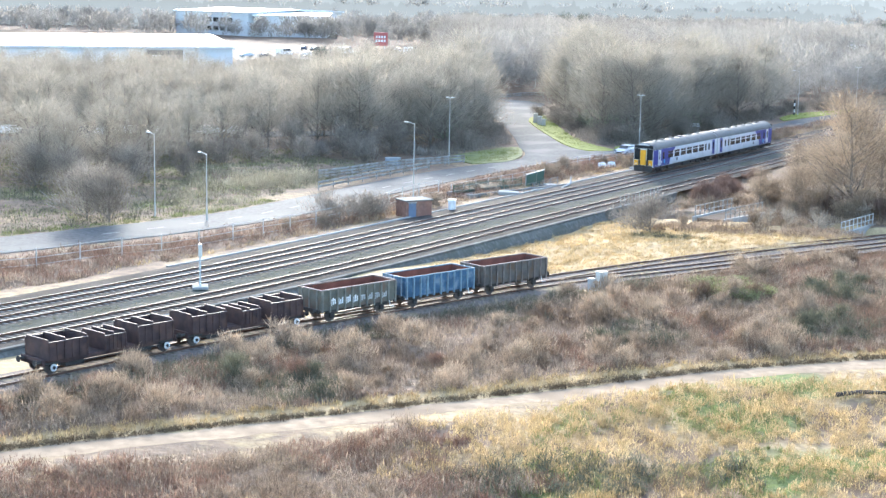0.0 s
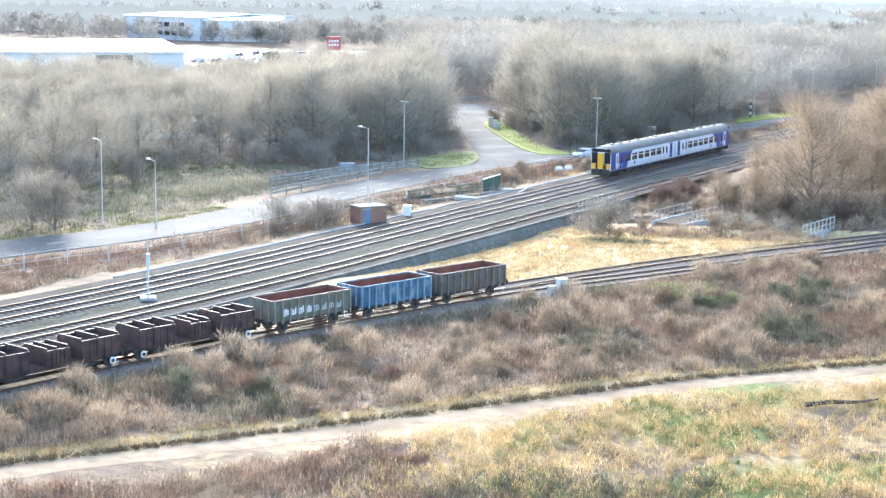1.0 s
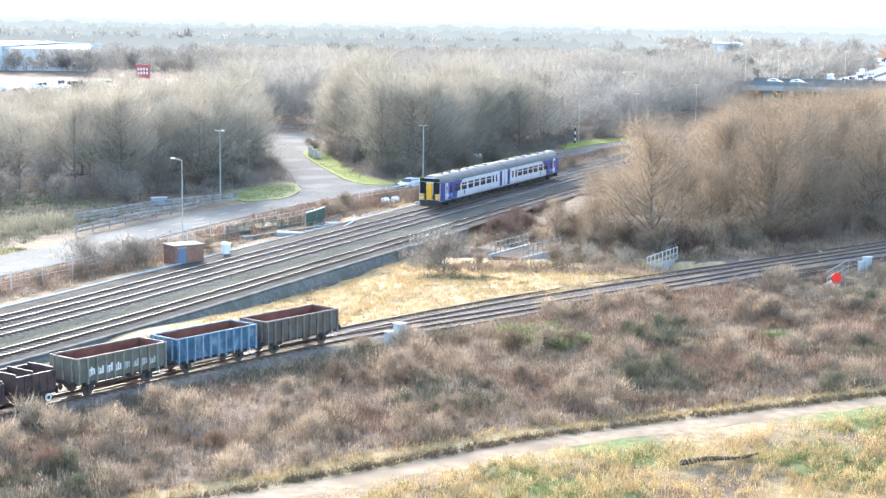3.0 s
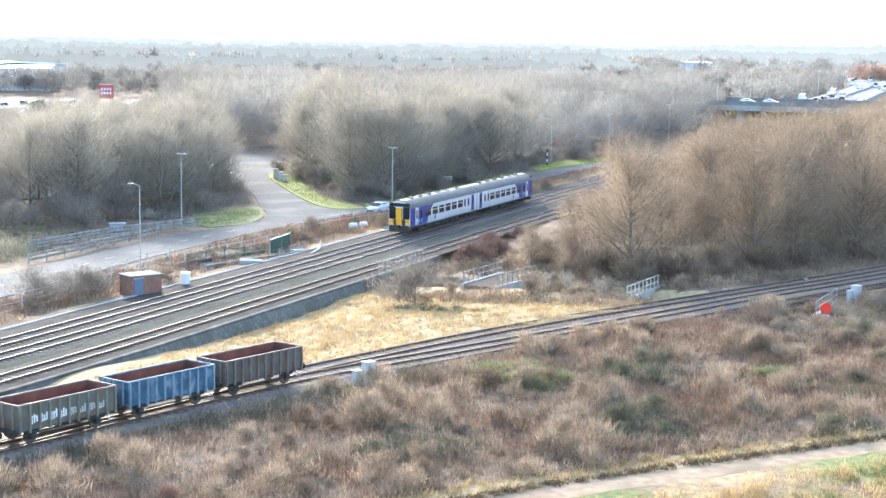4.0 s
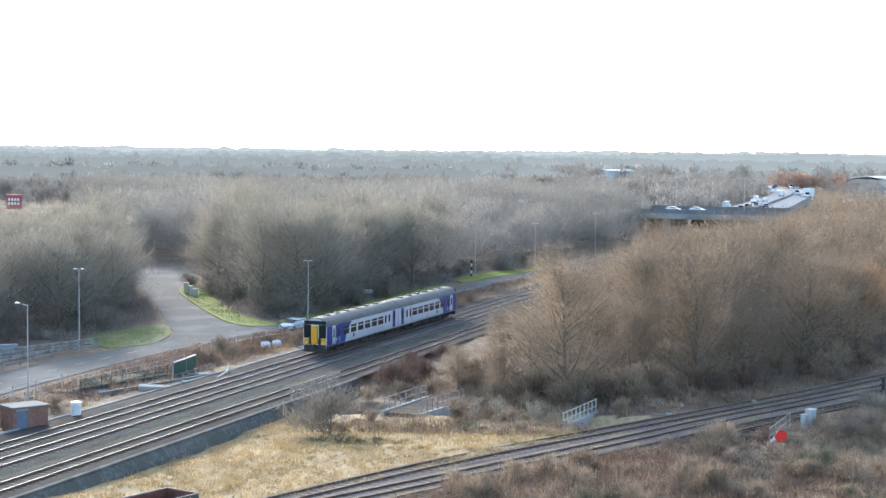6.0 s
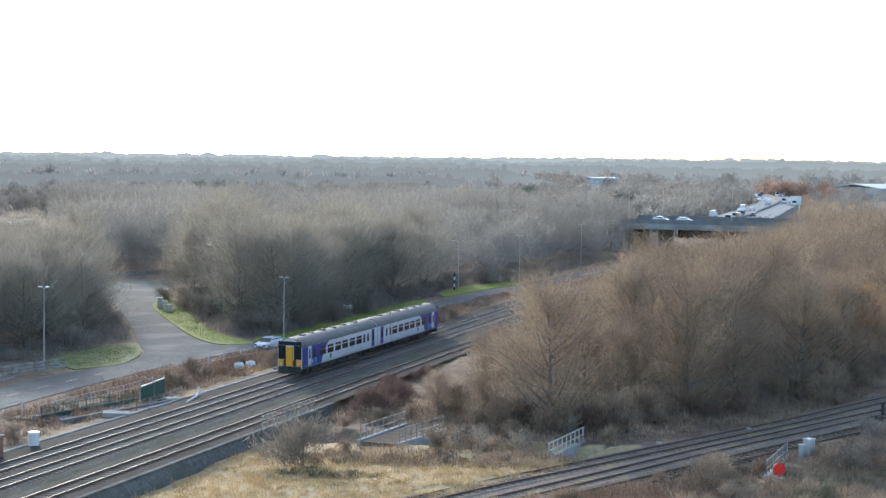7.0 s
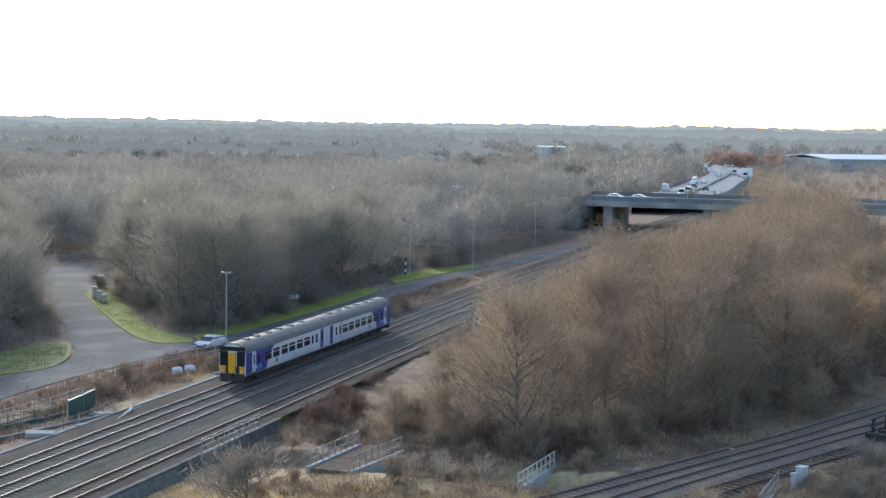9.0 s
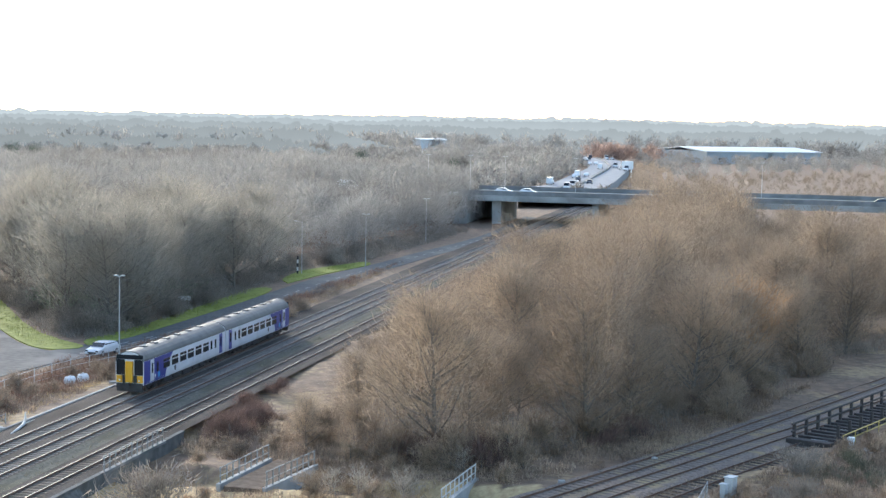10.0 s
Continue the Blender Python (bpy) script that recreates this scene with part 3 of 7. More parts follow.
def bare_tree(h, spread, limbs, twigs, width, rng, trunk_r=None, twig_len=1.1, low=0.22, upright=0.6):
    """Trunk with limbs, and a crown of fine twigs, as two arrays of mesh data."""
    bm = bmesh.new()
    trunk_r = trunk_r or 0.012 * h + 0.03
    bend = rng.normal(0, 0.03 * h, (5, 2)).cumsum(0) * 0.4
    top = [Vector((bend[i][0] * i / 4, bend[i][1] * i / 4, h * 0.82 * i / 4)) for i in range(5)]
    tube(bm, top, [trunk_r * (1 - 0.2 * i) for i in range(5)], n=6)
    lines = []
    for k in range(limbs):
        f = low + (0.9 - low) * (k + rng.uniform(0, 1)) / limbs
        p = top[int(f * 4)].lerp(top[min(4, int(f * 4) + 1)], f * 4 % 1)
        a = rng.uniform(0, 2 * math.pi)
        reach = spread * (1.05 - 0.75 * f ** 1.5) * rng.uniform(0.65, 1.1)
        rise = h * rng.uniform(0.16, 0.36) * (1.15 - 0.5 * f)
        q = p + Vector((math.cos(a) * reach, math.sin(a) * reach, rise))
        q.z = min(q.z, h * 0.97)
        m = p.lerp(q, 0.5) + Vector((0, 0, -0.1 * rise))
        r = trunk_r * (0.5 - 0.3 * f)
        tube(bm, [p, m, q], [r, r * 0.6, r * 0.2], n=4, cap=False)
        lines.append((p, m, q))
    L = np.array([[tuple(v) for v in l] for l in lines])
    which = rng.integers(0, len(L), twigs)
    t = rng.beta(2.2, 1.2, twigs)
    P = np.where((t < 0.5)[:, None], L[which, 0] + (L[which, 1] - L[which, 0]) * (2 * t)[:, None], L[which, 1] + (L[which, 2] - L[which, 1]) * (2 * t - 1)[:, None])
    P = P + rng.normal(0, 1, (twigs, 3)) * np.array([0.16, 0.16, 0.1]) * spread * (0.5 + t)[:, None]
    P[:, 2] = np.clip(P[:, 2], 0.02 * h, h)
    out = P * [1, 1, 0]
    out /= np.linalg.norm(out, axis=1)[:, None] + 0.3
    D = out * (1 - upright) + np.array([0, 0, upright]) + rng.normal(0, 0.35, (twigs, 3))
    D /= np.linalg.norm(D, axis=1)[:, None]
    W = np.cross(D, rng.normal(0, 1, (twigs, 3)))
    W /= np.linalg.norm(W, axis=1)[:, None] + 1e-6
    ln = twig_len * rng.uniform(0.5, 1.4, twigs)
    w = width * rng.uniform(0.5, 1.2, twigs) * 0.5
    V = np.stack([P - W * w[:, None], P + W * w[:, None], P + D * ln[:, None]], 1).reshape(-1, 3)
    return bm, V


class Kind:
    """One shape of tree, whose meshes all its copies share."""
    def __init__(self, seed, twig_mat, **kw):
        bm, self.twigs = bare_tree(rng=np.random.default_rng(seed), **kw)
        self.wood = finish(bm, "trunk", "bark")
        self.crown = raw_mesh("crown", self.twigs, 3, twig_mat)

    def plant(self, x, y, label, group, size=1.0, turn=0.0, name="tree", dz=0.0):
        root = thing(name, pose(x, y, land(x, y) - 0.1 + dz, 0, 0, turn), label, "tree" if name == "tree" else "bush", group)
        root.scale = (size, size, size)
        for n, me in (("trunk", self.wood), ("crown", self.crown)):
            ob = new(n, me)
            ob.parent = root
        return root


def copse(name, kinds, x, y, sizes, mat, label, rng, keepn=None):
    """A far wood, uncounted trees in one mesh."""
    out = []
    for k, (px, py, s) in enumerate(zip(x, y, sizes)):
        V = kinds[k % len(kinds)]
        if keepn:
            V = V.reshape(-1, 3, 3)[rng.permutation(len(V) // 3)[:keepn]].reshape(-1, 3)
        a = rng.uniform(0, 2 * math.pi)
        c, sn = math.cos(a), math.sin(a)
        out.append((V * s) @ np.array([[c, sn, 0], [-sn, c, 0], [0, 0, 1]]) + (px, py, 0))
    V = np.concatenate(out)
    base = np.repeat(lands(np.asarray(x), np.asarray(y)), [len(o) for o in out])
    V[:, 2] += base
    return tagged(new(name, raw_mesh(name, V, 3, mat)), label, "wood", kind="stuff")


vr = np.random.default_rng(21)
NEAR = [Kind(100 + k, "twig", h=11.5 + k * 0.5, spread=4.3, limbs=34, twigs=7400, width=0.046, twig_len=0.85, upright=0.48, low=0.04) for k in range(4)]
ORANGE = Kind(120, "twig_orange", h=9.5, spread=3.4, limbs=20, twigs=4200, width=0.07, upright=0.75)
MID = [Kind(140 + k, "twig_pale", h=11.5 + k * 0.6, spread=4.7, limbs=28, twigs=4400, width=0.056, twig_len=1.25, low=0.04, upright=0.5, trunk_r=0.16) for k in range(4)]
MIDFAR = [bare_tree(12, 4.8, 30, 950, 0.125, low=0.1, rng=np.random.default_rng(170 + k), twig_len=1.7, upright=0.5)[1] for k in range(4)]
NEARFAR = [bare_tree(12.5, 4.5, 30, 1250, 0.1, low=0.1, rng=np.random.default_rng(180 + k), twig_len=1.1)[1] for k in range(4)]
FAR = [bare_tree(11, 4.5, 16, 420, 0.4, low=0.05, rng=np.random.default_rng(160 + k), twig_len=2.0)[1] for k in range(4)]

# wood beside the junction
WOOD_R = [(8, 160), (13, 148), (20, 148), (32, 156), (47, 172), (63, 192), (95, 225), (150, 280), (190, 350), (96, 386), (78, 350), (58, 296), (38, 244), (22, 200), (13, 178)]


def spaced(poly, gap, rng, tries=6000):
    x, y = scatter(poly, tries / max(1.0, np.ptp(np.array(poly), axis=0).prod()), rng)
    kept = []
    for p in zip(x, y):
        if all((p[0] - q[0]) ** 2 + (p[1] - q[1]) ** 2 > gap * gap for q in kept):
            kept.append(p)
    return kept


spots = spaced(WOOD_R, 5.2, vr)
spots.sort(key=lambda p: p[1] + 0.3 * p[0])
front = [p for p in spots if p[1] < 225][:110]
for k, (x, y) in enumerate(front):
    kind = ORANGE if vr.uniform() < 0.05 else NEAR[k % 4]
    rise = float(np.clip(0.25 + (main_sq(x, y)[1] - 17) / 16, 0.25, 1))
    kind.plant(x, y, "bare winter tree with fine red-brown twigs in the wood", "trees of the junction wood", vr.uniform(0.75, 1.3) * rise, vr.uniform(0, 360))
back = [p for p in spots if p not in front]
copse("far_trees", NEARFAR, [p[0] for p in back], [p[1] for p in back], vr.uniform(0.75, 1.0, len(back)) * np.array([1.1 if 20 < main_sq(*p)[1] < 50 else 0.66 for p in back]) * np.clip([0.35 + (main_sq(*p)[1] - 14) / 30 for p in back], 0.3, 1), "twig", "bare brown wood behind the junction trees", vr)

# woods across the road
WOOD_M = [(-30, 266), (-21, 229), (-15, 218.5), (-9, 227), (-1.5, 248), (8.5, 280), (13, 296), (25, 313), (33, 331), (51, 372), (62, 404), (60, 420), (72, 470), (60, 560), (-20, 600), (-110, 560), (-60, 330), (-30, 305)]
spots = spaced(WOOD_M, 5.6, vr, 9000)
spots.sort(key=lambda p: p[1])
edge = [p for p in spots if p[1] < 300]
for k, (x, y) in enumerate(edge):
    MID[k % 4].plant(x, y, "bare grey-brown tree at the edge of the wood across the road", "trees across the road", vr.uniform(0.92, 1.35), vr.uniform(0, 360))
back = [p for p in spots if p[1] >= 300]
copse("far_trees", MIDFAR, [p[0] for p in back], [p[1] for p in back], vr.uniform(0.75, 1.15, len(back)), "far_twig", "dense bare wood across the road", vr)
THIN = [Kind(150 + k, "twig_pale", h=11.5, spread=4.2, limbs=30, twigs=2800, width=0.055, twig_len=1.2, low=0.1, upright=0.55, trunk_r=0.14) for k in range(3)]
WOOD_L = [(-150, 205), (-75, 192), (-50, 192), (-36, 203), (-36, 226), (-44, 258), (-58, 278), (-150, 288)]
spots = spaced(WOOD_L, 5.2, vr, 5000)
for k, (x, y) in enumerate(spots):
    (THIN[k % 3] if x < -52 else MID[k % 4]).plant(x, y, "tall thin bare tree with dark stem behind the bank" if x < -52 else "bare grey-brown tree in the wood by the side road", "trees by the side road", vr.uniform(0.88, 1.25) * (0.78 if x < -62 else 1.0), vr.uniform(0, 360))
# distance
x, y = scatter([(-420, 640), (-330, 600), (-90, 560), (60, 600), (76, 490), (90, 540), (120, 640), (165, 770), (190, 860), (60, 860), (-100, 800), (-420, 760)], 0.009, vr)
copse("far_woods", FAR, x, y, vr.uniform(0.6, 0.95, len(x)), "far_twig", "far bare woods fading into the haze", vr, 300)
x, y = scatter([(185, 640), (240, 720), (420, 830), (760, 1000), (640, 1120), (275, 1120), (215, 800)], 0.006, vr)
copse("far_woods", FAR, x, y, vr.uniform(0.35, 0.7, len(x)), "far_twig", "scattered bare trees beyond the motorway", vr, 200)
x, y = scatter([(100, 420), (150, 590), (200, 680), (340, 760), (420, 640), (300, 380)], 0.02, vr)
copse("heath_scrub", FAR, x, y, vr.uniform(0.16, 0.36, len(x)), "twig", "low brown heath scrub beyond the bridge", vr, 110)

x, y = scatter([(-135, 292), (-60, 292), (-52, 330), (-60, 395), (-112, 400), (-135, 372)], 0.011, vr)
size = np.where(x < -104, 0.3, 0.62) * vr.uniform(0.8, 1.2, len(x))
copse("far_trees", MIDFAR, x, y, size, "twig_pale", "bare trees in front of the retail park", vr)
# Scrub added behind the bridge so that its openings look shaded.
x, y = [np.concatenate(v) for v in zip(*[scatter(p, 0.03, vr) for p in ([(52, 446), (72, 446), (92, 505), (60, 510)], [(106, 440), (124, 440), (112, 505), (108, 500)])])]
copse("far_trees", FAR, x, y, vr.uniform(0.35, 0.6, len(x)), "twig_dark", "dark bare scrub added to darken the openings under the motorway bridge", vr, 240)

x, y = scatter([(70, 500), (84, 478), (96, 528), (110, 560), (135, 634), (172, 756), (197, 872), (190, 950), (120, 950), (150, 800), (110, 660), (86, 570)], 0.018, vr)
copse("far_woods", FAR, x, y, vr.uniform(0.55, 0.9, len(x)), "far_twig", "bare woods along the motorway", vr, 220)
x, y = scatter([(126, 520), (139, 560), (158, 620), (196, 747), (226, 868), (244, 868), (214, 747), (176, 620), (150, 530)], 0.04, vr)
copse("heath_scrub", FAR, x, y, vr.uniform(0.2, 0.34, len(x)), "twig", "brown scrub on the motorway bank", vr, 120)
x, y = scatter([(-420, 880), (60, 880), (190, 1010), (330, 980), (420, 900), (760, 1010), (700, 1135), (100, 1135), (-420, 1100)], 0.0035, vr)
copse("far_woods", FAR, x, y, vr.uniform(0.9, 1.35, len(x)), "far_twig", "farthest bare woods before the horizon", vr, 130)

# bushes
BUSH = [Kind(200 + k, "twig", h=2.4, spread=1.7, limbs=14, twigs=1500, width=0.045, twig_len=0.6, low=0.02, upright=0.55) for k in range(3)]
BUSH_DOGWOOD = Kind(215, "dogwood", h=2.3, spread=1.9, limbs=14, twigs=1500, width=0.04, twig_len=0.8, low=0.02, upright=0.75)
BUSH_RED = Kind(210, "weed_red", h=2.2, spread=1.8, limbs=14, twigs=1500, width=0.045, twig_len=0.7, low=0.02, upright=0.7)
BUSH_DARK = Kind(211, "twig_dark", h=2.6, spread=2.2, limbs=16, twigs=2200, width=0.05, twig_len=0.5, low=0.02)
BUSH_BRAMBLE = Kind(214, "bramble_green", h=1.3, spread=1.9, limbs=14, twigs=1800, width=0.1, twig_len=0.25, low=0.02, upright=0.4)
BUSH_GREEN = Kind(212, "ivy", h=1.5, spread=1.7, limbs=14, twigs=1800, width=0.12, twig_len=0.22, low=0.02, upright=0.4)
BUSH_PALE = Kind(213, "twig_white", h=2.6, spread=1.3, limbs=16, twigs=420, width=0.04, twig_len=0.6, low=0.1)


def bushes(kind, places, label, group, lo=0.8, hi=1.2):
    for x, y in places:
        kind.plant(x, y, label, group, vr.uniform(lo, hi), vr.uniform(0, 360), "bush")


bushes(BUSH_DARK, [(-4.7, 134.5)], "round dark bare thorn bush in the golden grass", "bushes in the grass", 1.5, 1.5)
bushes(BUSH_DARK, [(-34.8, 130.6), (-33.0, 131.5), (-37.2, 128.6)], "dark bare bush beside the brick hut", "bushes by the hut")
bushes(BUSH[0], [(-28.0, 140.6), (-30.5, 137.0), (-39, 121), (-36.5, 125)], "brown bush by the road fence", "bushes by the fence", 0.5, 0.8)
bushes(BUSH[1], [(-18.9, 174.0), (-17.0, 177.5), (-15.5, 180.5), (-18.4, 180.0), (-14.0, 189.0), (-12.0, 191.5), (-20.0, 172.0), (-10.5, 187.5), (1.0, 216), (3.4, 222), (9.2, 233), (11.5, 240)], "brown brambly bush between road and railway", "bushes by the railway", 0.5, 0.85)
bushes(BUSH_DOGWOOD, [(19.8, 147.2), (17.0, 149.2), (14.0, 148.8), (30.0, 153.2), (46.5, 173.5), (48.5, 176.0), (51.0, 178.5), (1.8, 164.2), (0.6, 160.0), (0.8, 166.6), (2.5, 171.8), (-0.2, 161.7), (5.4, 180.4), (3.0, 166.0), (18.9, 146.0), (21.5, 148.0), (31.0, 155.0), (33.5, 157.5), (44.5, 171.0), (42.0, 168.0), (15.0, 150.0)], "red-stemmed bush at the edge of the wood", "red bushes", 0.6, 1.0)
bushes(BUSH[2], [(8.5, 139.6), (5.6, 138.2), (10.3, 141.0), (12.8, 143.0), (20.0, 141.9), (25.4, 150.0), (22.0, 145.5), (-1.5, 139.8), (-6.0, 143.0), (-2.0, 152.5), (1.0, 156.0), (4.0, 154.5), (9.5, 150.0), (7.0, 157.0)], "brown scrub bush by the stream", "bushes by the stream", 0.5, 0.9)
bushes(BUSH_PALE, [(9.0, 139.0), (12.3, 140.3), (7.4, 140.2), (17.5, 145.5)], "pale leafless shrub by the stream", "pale shrubs", 0.7, 1.1)
bushes(BUSH_BRAMBLE, [(1.6, 101.2), (3.0, 103.5), (3.2, 100.9), (4.9, 99.9), (6.2, 101.6), (6.6, 99.4), (5.2, 97.2), (3.6, 98.2), (1.9, 98.8), (4.4, 104.2), (20.8, 103.0), (22.0, 104.0)], "green bramble clump in the dead weeds", "green brambles", 0.5, 0.8)
bushes(BUSH_DARK, [(36.5, 131.0), (39.0, 133.0), (41.5, 141.5), (43.5, 143.5)], "dark bush on the stream bank", "bushes on the bank", 0.6, 0.9)
bushes(BUSH[0], [(-30, 56.5), (-34.5, 54.5), (-24, 61), (-16.9, 63.5), (-8, 72), (-20, 68), (-27, 66), (-12, 78), (0, 84), (10, 92), (-2, 78), (14, 96), (24, 108), (18, 92), (30, 116), (6, 84)], "low brown weed clump in the scrub", "weed clumps", 0.35, 0.6)
bushes(BUSH_RED, [(-32, 57), (-22, 64.5), (-14.5, 70), (-36, 52)], "red-brown bramble clump in the scrub", "bramble clumps", 0.35, 0.6)
THICKET = Kind(216, "twig_dark", h=5.6, spread=3.0, limbs=26, twigs=2600, width=0.055, twig_len=0.9, low=0.03, upright=0.6)
bushes(THICKET, [(-57.5, 121), (-60.5, 122.5)], "tall grey-brown bush on the green bank", "bushes on the green bank", 0.95, 1.05)
bushes(THICKET, [(-70, 140), (-76, 144), (-82, 140), (-88, 146), (-68, 150), (-75, 153), (-82, 155), (-92, 140), (-90, 156), (-65, 146), (-63, 158), (-69, 160), (-76, 162), (-84, 162), (-60, 176), (-66, 170), (-72, 178), (-80, 176), (-88, 178), (-54, 180), (-50, 186), (-58, 188), (-66, 190), (-76, 190), (-44, 190)], "grey thicket among the bank trees", "thickets on the bank", 0.6, 0.95)
for x, y in ((-73, 146), (-78, 150), (-84, 148), (-70, 151), (-90, 152), (-66, 154), (-80, 158), (-96, 158), (-66, 168), (-70, 172), (-77, 168), (-84, 167), (-90, 172), (-75, 182), (-66, 182)):
    THIN[int(vr.integers(0, 3))].plant(x, y, "slender bare tree with dark stem on the bank", "trees on the bank", vr.uniform(0.7, 1.05), vr.uniform(0, 360))
bushes(BUSH_DARK, [(x + vr.normal(0, 1), y + vr.normal(0, 1)) for x, y in ((-62, 174), (-68, 174), (-74, 176), (-80, 173), (-86, 170), (-46, 184), (-55, 184), (-92, 165))], "dark bush below the bank trees", "bushes below the trees", 0.9, 1.5)
for x, y in ((6.4, 154.6), (10.2, 152.6)):
    NEAR[1].plant(x, y, "small domed bare tree at the corner of the wood", "trees of the junction wood", 0.42, 40 * x)
ORANGE.plant(-46.5, 269.0, "orange-brown leafy tree in the wood by the side road", "orange trees", 0.95, 30)
ORANGE.plant(-61.0, 392.0, "orange-brown leafy tree at the side road", "orange trees", 1.0, 0)
ORANGE.plant(-57.0, 396.0, "orange-brown leafy tree at the side road", "orange trees", 0.9, 80)
# undergrowth along the wood edges
for poly, kind, mat_label, n in ((WOOD_M[0:8], BUSH_DARK, "dark undergrowth bush below the wood", 40), (WOOD_L[2:7], BUSH_DARK, "dark undergrowth bush by the side road", 26), (WOOD_R[:6], BUSH[0], "brown undergrowth at the edge of the wood", 34), (WOOD_R[-4:], BUSH[1], "brown undergrowth beside the railway", 30)):
    P = resample(np.array([(*p, 0.0) for p in poly]), n)
    for p in P:
        kind.plant(p[0] + vr.normal(0, 1.2), p[1] + vr.normal(0, 1.2), mat_label, "undergrowth", vr.uniform(0.5, 1.35), vr.uniform(0, 360), "bush")
bushes(BUSH_GREEN, [(-66, 396), (-62.5, 397.5), (-59, 398), (-55.5, 399), (-52, 400)], "dense dark green hedge clump near the retail park", "hedge clumps", 2.2, 2.8)
bushes(BUSH_GREEN, [(-17, 232), (-18.5, 236), (-20, 241), (-16, 229), (-40, 212), (-39, 218), (-4, 252)], "evergreen bush at the foot of the wood", "evergreen bushes", 1.3, 2.2)

# scrub, weeds and grass
SCRUB = [(-62, 26), (-38, 54), (-26, 74), (-9, 96), (8, 116), (30, 134), (60, 160), (75, 150), (60, 104), (14, 81), (-6, 68), (-28, 51)]


def off_ways(x, y):
    return (near_line(x, y, SIDING[::3]) > 2.3) & (near_line(x, y, PATHWAY[::3]) > 2.9)


V = mounds(SCRUB, 2.2, 46, 0.5, 0.55, 0.34, 0.045, vr, off_ways)
tagged(new("dead_weeds", raw_mesh("dead_weeds", V, 3, "weed")), "tangled dead weeds between siding and path", "weeds", kind="stuff")
V = tufts(SCRUB, 1.2, 12, 0.25, 0.8, 0.035, 0.5, vr, lambda x, y: off_ways(x, y) & (wave(x, y, 0.22, 6.0) > -0.2))
tagged(new("dry_stalks", raw_mesh("dry_stalks", V, 3, "weed")), "tall pale dry stalks in the scrub", "weeds", kind="stuff")
# Olive weeds crowd the siding, where their tone also carries the wagons' shadow.
V = mounds(SCRUB, 2.6, 46, 0.5, 0.6, 0.3, 0.05, vr, lambda x, y: off_ways(x, y) & ((near_line(x, y, SIDING[::3]) < 7 + 3 * wave(x, y, 0.4, 1.0)) & (x < -2) | (wave(x, y, 0.27, 3.3) > 0.45)))
tagged(new("olive_weeds", raw_mesh("olive_weeds", V, 3, "weed_olive")), "dull olive-brown weeds, partly standing in for shade below the siding", "weeds", kind="stuff")
V = mounds(SCRUB, 1.5, 46, 0.55, 0.5, 0.32, 0.05, vr, lambda x, y: off_ways(x, y) & (wave(x, y, 0.2, 9.0) > 0.05))
tagged(new("brambles", raw_mesh("brambles", V, 3, "weed_red")), "red-brown brambles in the scrub", "weeds", kind="stuff")
# Dark tufts along the path's far side stand in for the bank's shadow.
EDGE = [tuple(p[:2]) for p in offset_line(PATHWAY, -1.5)[::4]] + [tuple(p[:2]) for p in offset_line(PATHWAY, -0.85)[::-4]]
V = mounds(EDGE, 22.0, 26, 0.26, 0.24, 0.16, 0.04, vr)
tagged(new("path_edge_grass", raw_mesh("path_edge_grass", V, 3, "edge_grass")), "rough grass edge coloured dark for the bank's shade above the path", "grass", kind="stuff")
BESIDE = [tuple(p[:2]) for p in offset_line(PATHWAY, -3.2)[::4]] + [tuple(p[:2]) for p in offset_line(PATHWAY, -1.5)[::-4]]
V = mounds(BESIDE, 4.0, 26, 0.35, 0.25, 0.25, 0.04, vr)
tagged(new("straw_grass", raw_mesh("straw_grass", V, 3, "straw")), "strip of dry straw-coloured grass above the path", "grass", kind="stuff")
FIELD = [(-45, 30), (-30, 41), (-11, 57), (3, 69), (14, 75), (40, 89), (60, 80), (30, 40), (0, 28)]
V = mounds(FIELD, 1.9, 62, 0.48, 0.6, 0.26, 0.042, vr, lambda x, y: (near_line(x, y, PATHWAY[::3]) > 1.5) & ((x + 10) / 16 + wave(x, y, 0.3, 2.0) > -0.2))
tagged(new("straw_grass", raw_mesh("straw_grass", V, 3, "straw")), "pale dry grass below the path", "grass", kind="stuff")
V = mounds(FIELD, 3.2, 46, 0.55, 0.5, 0.3, 0.045, vr, lambda x, y: (near_line(x, y, PATHWAY[::3]) > 1.5) & ((x + 10) / 16 + wave(x, y, 0.3, 2.0) < 0.1))
tagged(new("dead_weeds", raw_mesh("dead_weeds", V, 3, "weed")), "brown dead weeds below the path", "weeds", kind="stuff")
TRI = [(-30, 82), (-20, 113), (-9, 142), (-2, 141), (8, 134), (16, 132), (4, 118), (-12, 103), (-26, 82)]
V = mounds(TRI, 2.4, 30, 0.45, 0.16, 0.26, 0.045, vr, off_ways)
tagged(new("straw_grass", raw_mesh("straw_grass", V, 3, "straw")), "golden dry grass between the tracks", "grass", kind="stuff")
LINE = [main_at(-20, -4.5)[:2], main_at(40, -4.5)[:2], main_at(110, -4.5)[:2], main_at(190, -4.5)[:2], (33, 308), (18, 274), (3, 234), (-8, 212), (-20, 190), (-28, 168), (-33, 152), (-37, 135), (-43, 120), (-58, 98)]
V = mounds(LINE, 0.9, 30, 0.6, 0.45, 0.4, 0.06, vr)
tagged(new("dead_weeds", raw_mesh("dead_weeds", V, 3, "weed")), "dead weeds between road and railway", "weeds", kind="stuff")
